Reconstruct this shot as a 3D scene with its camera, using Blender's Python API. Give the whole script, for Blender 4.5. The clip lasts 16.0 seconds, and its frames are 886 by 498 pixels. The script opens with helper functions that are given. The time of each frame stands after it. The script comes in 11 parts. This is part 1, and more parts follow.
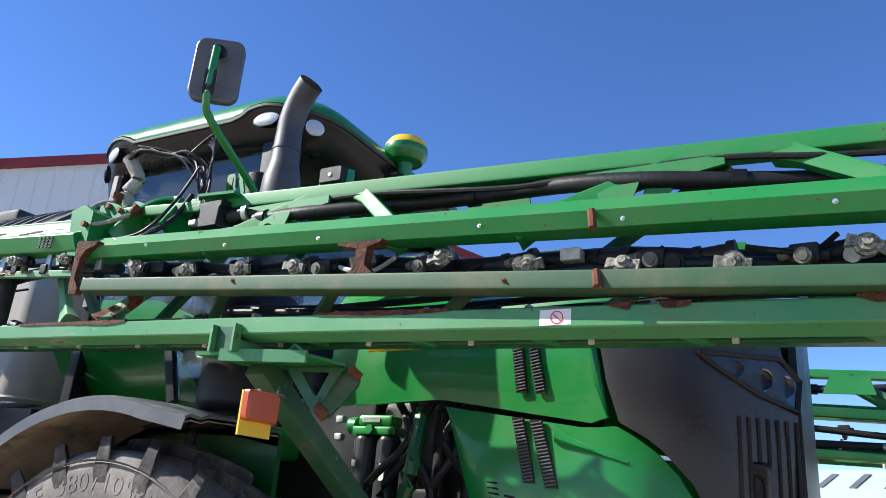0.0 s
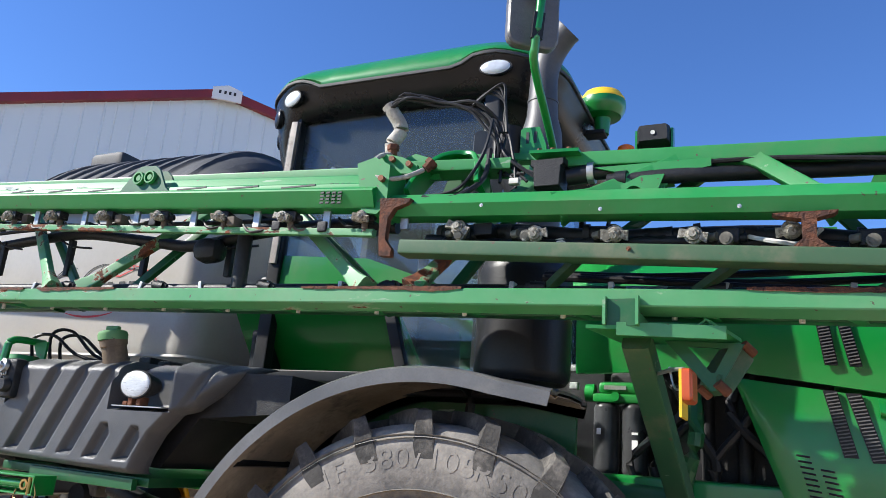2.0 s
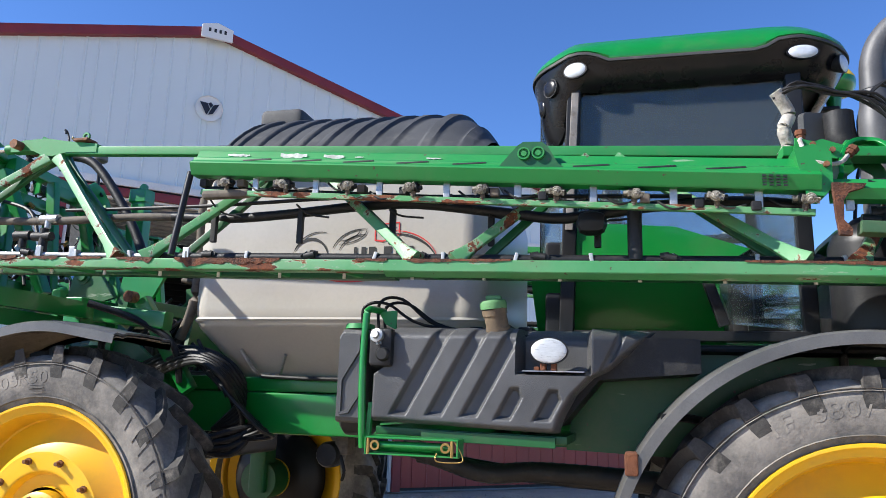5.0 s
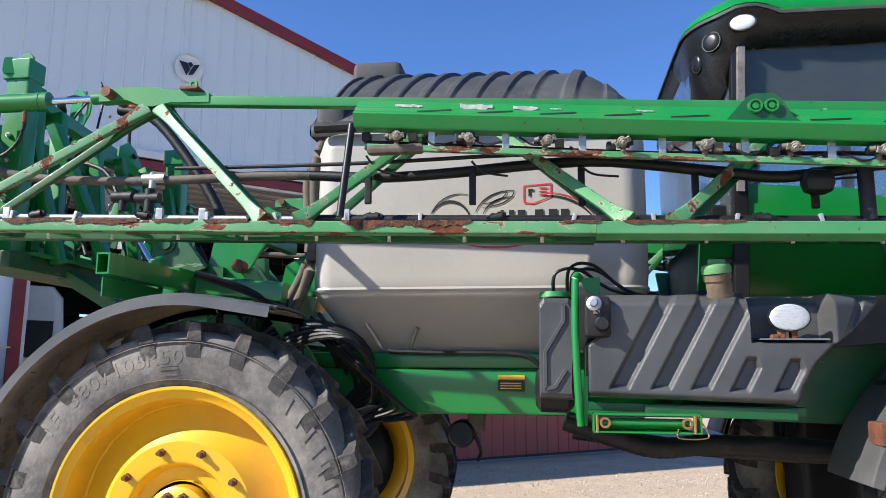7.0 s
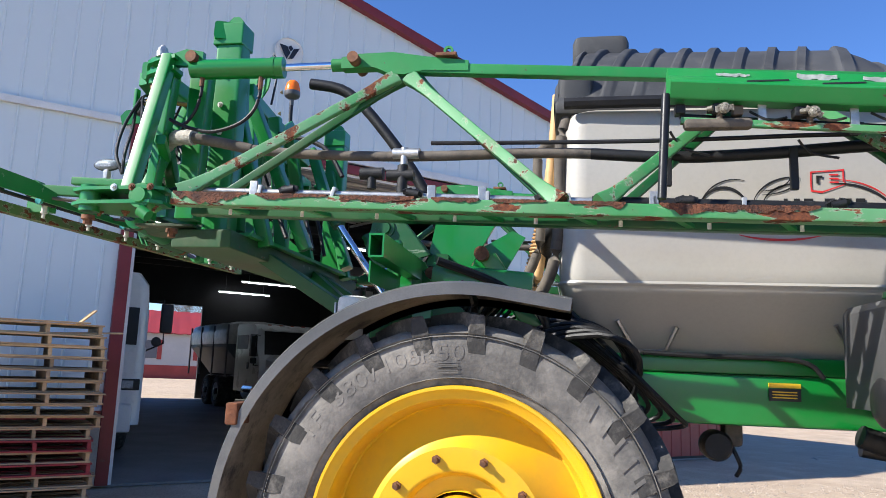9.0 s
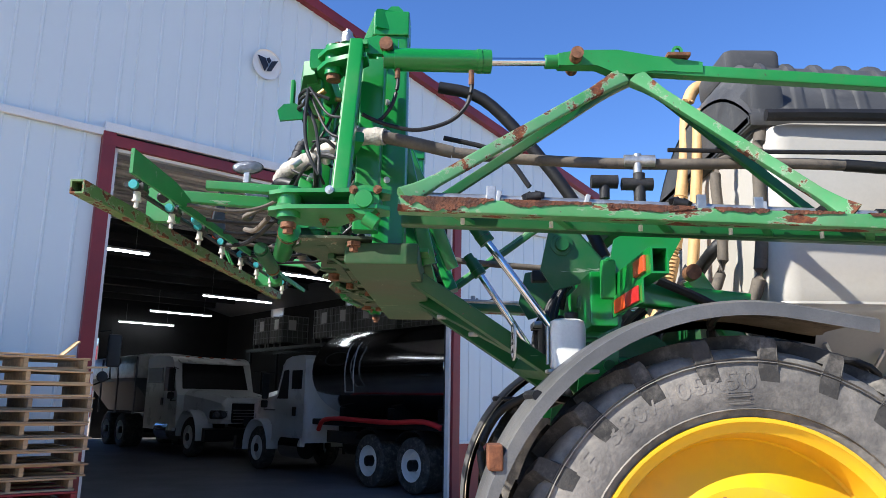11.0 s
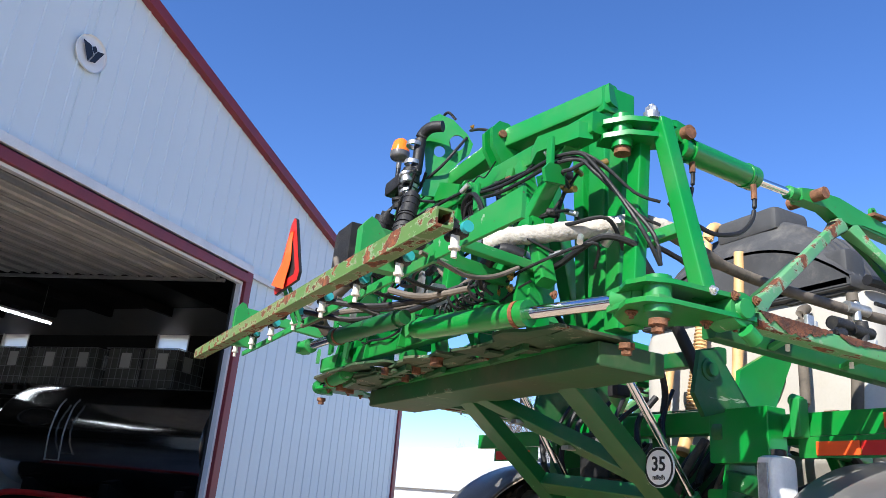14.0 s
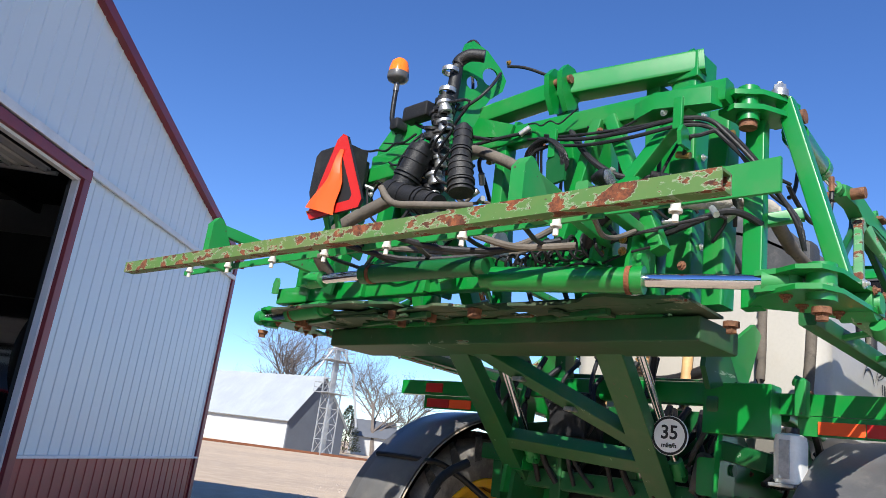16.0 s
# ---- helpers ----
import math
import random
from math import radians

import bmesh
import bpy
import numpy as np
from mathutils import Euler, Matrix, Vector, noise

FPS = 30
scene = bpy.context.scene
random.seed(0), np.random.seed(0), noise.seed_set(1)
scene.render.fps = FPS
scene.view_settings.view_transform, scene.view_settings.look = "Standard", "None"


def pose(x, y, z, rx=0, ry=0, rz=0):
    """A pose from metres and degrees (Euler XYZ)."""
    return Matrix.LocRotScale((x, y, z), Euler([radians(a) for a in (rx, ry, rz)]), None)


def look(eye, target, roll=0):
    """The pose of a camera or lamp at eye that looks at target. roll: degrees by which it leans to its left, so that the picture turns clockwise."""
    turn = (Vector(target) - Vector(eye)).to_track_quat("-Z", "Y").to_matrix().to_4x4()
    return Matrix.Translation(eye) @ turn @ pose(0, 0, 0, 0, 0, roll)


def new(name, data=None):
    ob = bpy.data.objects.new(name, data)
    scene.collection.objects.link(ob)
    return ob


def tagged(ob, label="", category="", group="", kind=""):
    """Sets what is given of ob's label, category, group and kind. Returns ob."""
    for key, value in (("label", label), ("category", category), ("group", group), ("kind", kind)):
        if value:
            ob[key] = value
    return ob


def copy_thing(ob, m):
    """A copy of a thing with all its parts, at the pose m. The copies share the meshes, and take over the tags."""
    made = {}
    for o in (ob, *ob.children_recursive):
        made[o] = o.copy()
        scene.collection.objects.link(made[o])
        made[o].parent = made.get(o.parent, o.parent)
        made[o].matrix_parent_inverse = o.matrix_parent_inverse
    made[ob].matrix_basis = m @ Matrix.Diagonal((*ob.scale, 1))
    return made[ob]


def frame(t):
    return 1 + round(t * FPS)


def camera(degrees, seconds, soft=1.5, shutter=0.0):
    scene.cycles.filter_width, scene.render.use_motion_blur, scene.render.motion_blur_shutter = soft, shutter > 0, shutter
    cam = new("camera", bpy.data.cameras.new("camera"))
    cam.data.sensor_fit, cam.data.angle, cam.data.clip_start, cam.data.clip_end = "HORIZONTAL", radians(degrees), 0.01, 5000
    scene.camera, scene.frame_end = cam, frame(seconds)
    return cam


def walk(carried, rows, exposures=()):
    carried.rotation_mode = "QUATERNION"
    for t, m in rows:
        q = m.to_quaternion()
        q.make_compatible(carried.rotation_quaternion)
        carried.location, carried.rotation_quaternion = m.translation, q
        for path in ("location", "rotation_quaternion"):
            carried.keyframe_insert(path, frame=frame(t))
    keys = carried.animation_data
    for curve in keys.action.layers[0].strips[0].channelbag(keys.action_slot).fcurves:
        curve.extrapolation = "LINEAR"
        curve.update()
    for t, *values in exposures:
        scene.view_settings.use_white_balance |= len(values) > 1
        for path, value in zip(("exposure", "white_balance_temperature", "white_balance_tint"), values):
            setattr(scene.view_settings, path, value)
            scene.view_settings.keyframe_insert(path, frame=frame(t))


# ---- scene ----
cam = camera(61.6, 16.0, 0.45)
PATH = [
    (0, (6.972, -3.727, 1.763), (6.038, -2.084, 2.421), 4.4),
    (0.5, (6.719, -3.815, 1.769), (5.916, -2.102, 2.417), 4.1),
    (1, (6.312, -3.913, 1.778), (5.373, -2.259, 2.398), 3.8),
    (1.5, (5.919, -4.096, 1.773), (4.979, -2.424, 2.339), 4.1),
    (2, (5.537, -4.233, 1.775), (4.72, -2.488, 2.311), 4.3),
    (2.5, (5.192, -4.419, 1.789), (4.446, -2.641, 2.317), 3.1),
    (3, (4.813, -4.699, 1.791), (4.09, -2.899, 2.279), 2.4),
    (3.5, (4.349, -4.877, 1.754), (3.592, -3.073, 2.165), 2.2),
    (4, (3.969, -5.136, 1.752), (3.209, -3.322, 2.115), 3.7),
    (4.2, (3.82, -5.207, 1.747), (3.072, -3.388, 2.106), 3.6),
    (6.3, (2.498, -5.308, 1.749), (2.417, -3.36, 2.192), -1.1),
    (6.5, (2.312, -5.301, 1.747), (2.169, -3.345, 2.138), -0.4),
    (7, (1.897, -5.221, 1.731), (1.606, -3.27, 2.06), 0.4),
    (7.5, (1.489, -5.206, 1.744), (1.109, -3.273, 2.088), 1.3),
    (8, (1.142, -5.225, 1.763), (0.722, -3.298, 2.09), 2.5),
    (8.2, (1.029, -5.178, 1.726), (0.598, -3.242, 1.983), 2.3),
    (10.3, (-0.505, -4.887, 1.723), (-0.599, -2.94, 2.174), 2.2),
    (10.5, (-0.686, -4.859, 1.722), (-0.757, -2.907, 2.153), 2.2),
    (11, (-1.172, -4.722, 1.695), (-1.21, -2.764, 2.1), 0.9),
    (11.5, (-1.675, -4.638, 1.693), (-1.65, -2.681, 2.103), 1.6),
    (12, (-2.132, -4.456, 1.669), (-1.998, -2.513, 2.126), 2.3),
    (12.5, (-2.595, -4.277, 1.684), (-2.31, -2.361, 2.181), 2.4),
    (13, (-2.985, -4.061, 1.698), (-2.489, -2.214, 2.285), 3.7),
    (13.5, (-3.328, -3.789, 1.737), (-2.65, -2.026, 2.392), 3.1),
    (14, (-3.647, -3.585, 1.775), (-2.807, -1.886, 2.415), 5.0),
    (14.5, (-3.905, -3.309, 1.743), (-3.008, -1.627, 2.346), 7.6),
    (15, (-4.18, -3.047, 1.759), (-3.192, -1.41, 2.346), 6.2),
    (15.5, (-4.294, -2.781, 1.759), (-3.175, -1.222, 2.324), 5.7),
    (16, (-4.488, -2.583, 1.787), (-3.161, -1.182, 2.314), 7.6),
]
walk(cam, [(t, look(eye, target, roll)) for t, eye, target, roll in PATH], [(0, 0.86, 6200, 10), (4.2, 0.93, 6200, 10), (7.5, 0.88, 6200, 10), (11, 1.06, 6200, 10), (13, 1.11, 6200, 10), (14.5, 1.02, 6200, 10), (16, 0.76, 6200, 10)])

# ---- world, sun and exposure ----
SUN_EL, SUN_AZ = radians(36.5), radians(28)          # height; heading in which the light travels
world = bpy.data.worlds.new("sky")
scene.world = world
world.use_nodes = True
wn = world.node_tree
sky = wn.nodes.new("ShaderNodeTexSky")
sky.sky_type, sky.sun_disc = "NISHITA", False
sky.sun_elevation, sky.sun_rotation = SUN_EL, math.atan2(-math.cos(SUN_AZ), -math.sin(SUN_AZ)) % (2 * math.pi)
sky.air_density, sky.dust_density, sky.ozone_density = 0.85, 0.0, 5.0
tone = wn.nodes.new("ShaderNodeHueSaturation")
tone.inputs["Hue"].default_value, tone.inputs["Saturation"].default_value = 0.509, 1.12
wn.links.new(sky.outputs[0], tone.inputs["Color"])
wn.links.new(tone.outputs[0], wn.nodes["Background"].inputs[0])
wn.nodes["Background"].inputs[1].default_value = 0.114
sun_data = bpy.data.lights.new("sun", "SUN")
sun_data.energy, sun_data.angle, sun_data.color = 5.0, radians(0.53), (1.0, 0.94, 0.84)
sun = new("sun", sun_data)
sun.matrix_world = look((0, 0, 30), (math.cos(SUN_AZ) * math.cos(SUN_EL), math.sin(SUN_AZ) * math.cos(SUN_EL), 30 - math.sin(SUN_EL)))


# ---- materials ----
def nodes_of(name):
    m = bpy.data.materials.new(name)
    m.use_nodes = True
    t = m.node_tree
    return m, t, t.nodes, t.links, t.nodes["Principled BSDF"]


def noise_node(t, scale, detail=4.0, rough=0.6, stretch=None):
    n = t.nodes.new("ShaderNodeTexNoise")
    n.inputs["Scale"].default_value, n.inputs["Detail"].default_value, n.inputs["Roughness"].default_value = scale, detail, rough
    co = t.nodes.new("ShaderNodeTexCoord")
    if stretch:
        mp = t.nodes.new("ShaderNodeMapping")
        mp.inputs["Scale"].default_value = stretch
        t.links.new(co.outputs["Object"], mp.inputs[0])
        t.links.new(mp.outputs[0], n.inputs["Vector"])
    else:
        t.links.new(co.outputs["Object"], n.inputs["Vector"])
    return n


def step_node(t, source, lo, hi):
    r = t.nodes.new("ShaderNodeMapRange")
    r.interpolation_type = "SMOOTHSTEP"
    r.inputs["From Min"].default_value, r.inputs["From Max"].default_value = lo, hi
    t.links.new(source, r.inputs["Value"])
    return r.outputs[0]


def mix_node(t, fac, a, b):
    m = t.nodes.new("ShaderNodeMix")
    m.data_type = "RGBA"
    for sock, v in ((m.inputs[0], fac), (m.inputs[6], a), (m.inputs[7], b)):
        if isinstance(v, (tuple, list)):
            sock.default_value = (*v, 1.0) if len(v) == 3 else v
        elif isinstance(v, (int, float)):
            sock.default_value = v
        else:
            t.links.new(v, sock)
    return m.outputs[2]


def bump_node(t, height, strength, distance=0.01):
    b = t.nodes.new("ShaderNodeBump")
    b.inputs["Strength"].default_value, b.inputs["Distance"].default_value = strength, distance
    t.links.new(height, b.inputs["Height"])
    return b.outputs[0]


def surface(name, base, rough=0.5, metal=0.0, var=0.25, scale=3.0, grain=60.0, bump=0.15, dirt=None, dirt_at=(0.55, 0.75), stretch=None, coat=0.0, spread=0.0):
    """A plain material with colour that varies at two scales, fine relief and optional dirt patches."""
    m, t, n, l, p = nodes_of(name)
    big, fine = noise_node(t, scale, 5, 0.6, stretch), noise_node(t, grain, 3, 0.6, stretch)
    dark = tuple(c * (1 - var) for c in base)
    light = tuple(min(1, c * (1 + var * 0.6)) for c in base)
    col = mix_node(t, step_node(t, big.outputs[0], 0.3, 0.7), dark, light)
    col = mix_node(t, step_node(t, fine.outputs[0], 0.35, 0.75), col, mix_node(t, 0.35 * min(1.0, var * 4), col, tuple(c * 0.6 for c in base)))
    if dirt:
        d = noise_node(t, scale * 1.7, 7, 0.7, stretch)
        col = mix_node(t, step_node(t, d.outputs[0], *dirt_at), col, dirt)
    if spread:
        oi = t.nodes.new("ShaderNodeObjectInfo")
        hv = t.nodes.new("ShaderNodeHueSaturation")
        mr = t.nodes.new("ShaderNodeMapRange")
        mr.inputs["To Min"].default_value, mr.inputs["To Max"].default_value = 1 - spread, 1 + spread
        l.new(oi.outputs["Random"], mr.inputs["Value"])
        l.new(mr.outputs[0], hv.inputs["Value"])
        l.new(col, hv.inputs["Color"])
        col = hv.outputs[0]
    l.new(col, p.inputs["Base Color"])
    rr = t.nodes.new("ShaderNodeMapRange")
    rr.inputs["To Min"].default_value, rr.inputs["To Max"].default_value = max(0.02, rough - 0.12), min(1, rough + 0.12)
    l.new(big.outputs[0], rr.inputs["Value"])
    l.new(rr.outputs[0], p.inputs["Roughness"])
    p.inputs["Metallic"].default_value = metal
    p.inputs["Coat Weight"].default_value = coat
    p.inputs["Coat Roughness"].default_value = 0.12
    if max(base) < 0.06:
        p.inputs["Specular IOR Level"].default_value = 0.32
    if bump:
        l.new(bump_node(t, fine.outputs[0], bump), p.inputs["Normal"])
    return m


def painted(name, base, faded, rust=0.0, fade=0.35, rough=0.32, dirt=0.25, coat=0.25, along=None, size=7.0):
    """Enamel on steel: faded patches, dust film, chips and rust that eat through it."""
    m, t, n, l, p = nodes_of(name)
    big, mid, fine = noise_node(t, 1.3, 6, 0.65), noise_node(t, size, 8, 0.62 if along else 0.7, along), noise_node(t, 90, 2)
    col = mix_node(t, step_node(t, big.outputs[0], 0.62 - fade * 0.5, 0.80), base, faded)
    dust = noise_node(t, 3.1, 6, 0.7)
    sc = t.nodes.new("ShaderNodeMath")
    sc.operation = "MULTIPLY"
    sc.inputs[1].default_value = dirt
    l.new(step_node(t, dust.outputs[0], 0.45, 0.72), sc.inputs[0])
    col = mix_node(t, sc.outputs[0], col, (0.16, 0.14, 0.09))
    rough_out = t.nodes.new("ShaderNodeMapRange")
    rough_out.inputs["To Min"].default_value, rough_out.inputs["To Max"].default_value = rough - 0.08, rough + 0.22
    l.new(dust.outputs[0], rough_out.inputs["Value"])
    rgh = rough_out.outputs[0]
    soft = t.nodes.new("ShaderNodeMath")
    soft.operation = "MULTIPLY"
    soft.inputs[1].default_value = 0.10
    l.new(fine.outputs[0], soft.inputs[0])
    height = soft.outputs[0]
    if rust > 0:
        spots = step_node(t, noise_node(t, 34, 3, 0.5).outputs[0], 0.70, 0.72)
        col = mix_node(t, spots, col, (0.07, 0.055, 0.03))
        scratch = step_node(t, noise_node(t, 16, 5, 0.6, (0.15, 1, 1)).outputs[0], 0.68, 0.70)
        col = mix_node(t, scratch, col, mix_node(t, 0.55, col, (0.30, 0.36, 0.27)))
        k = 0.74 - 0.28 * rust
        mask = step_node(t, mid.outputs[0], k, k + 0.025)
        edge = step_node(t, mid.outputs[0], k - 0.025, k)
        rcol = mix_node(t, step_node(t, noise_node(t, 26, 6, 0.75).outputs[0], 0.35, 0.68), (0.050, 0.016, 0.008), (0.22, 0.065, 0.022))
        col = mix_node(t, edge, col, mix_node(t, 0.5, col, (0.33, 0.38, 0.28)))
        col = mix_node(t, mask, col, rcol)
        mm = t.nodes.new("ShaderNodeMix")
        l.new(mask, mm.inputs[0])
        l.new(rgh, mm.inputs[2])
        mm.inputs[3].default_value = 0.9
        rgh = mm.outputs[0]
        ad = t.nodes.new("ShaderNodeMath")
        ad.operation = "SUBTRACT"
        l.new(height, ad.inputs[0])
        l.new(mask, ad.inputs[1])
        height = ad.outputs[0]
        inv = t.nodes.new("ShaderNodeMath")
        inv.operation = "MULTIPLY_ADD"
        inv.inputs[1].default_value, inv.inputs[2].default_value = -coat, coat
        l.new(mask, inv.inputs[0])
        l.new(inv.outputs[0], p.inputs["Coat Weight"])
    else:
        p.inputs["Coat Weight"].default_value = coat
    l.new(col, p.inputs["Base Color"])
    l.new(rgh, p.inputs["Roughness"])
    p.inputs["Coat Roughness"].default_value = 0.08
    l.new(bump_node(t, height, 0.22 if rust else 0.05, 0.006), p.inputs["Normal"])
    return m


def plain(name, base, rough=0.4, metal=0.0, emit=0.0):
    m, t, n, l, p = nodes_of(name)
    p.inputs["Base Color"].default_value = (*base, 1)
    p.inputs["Roughness"].default_value, p.inputs["Metallic"].default_value = rough, metal
    if emit:
        p.inputs["Emission Color"].default_value = (*base, 1)
        p.inputs["Emission Strength"].default_value = emit
    return m


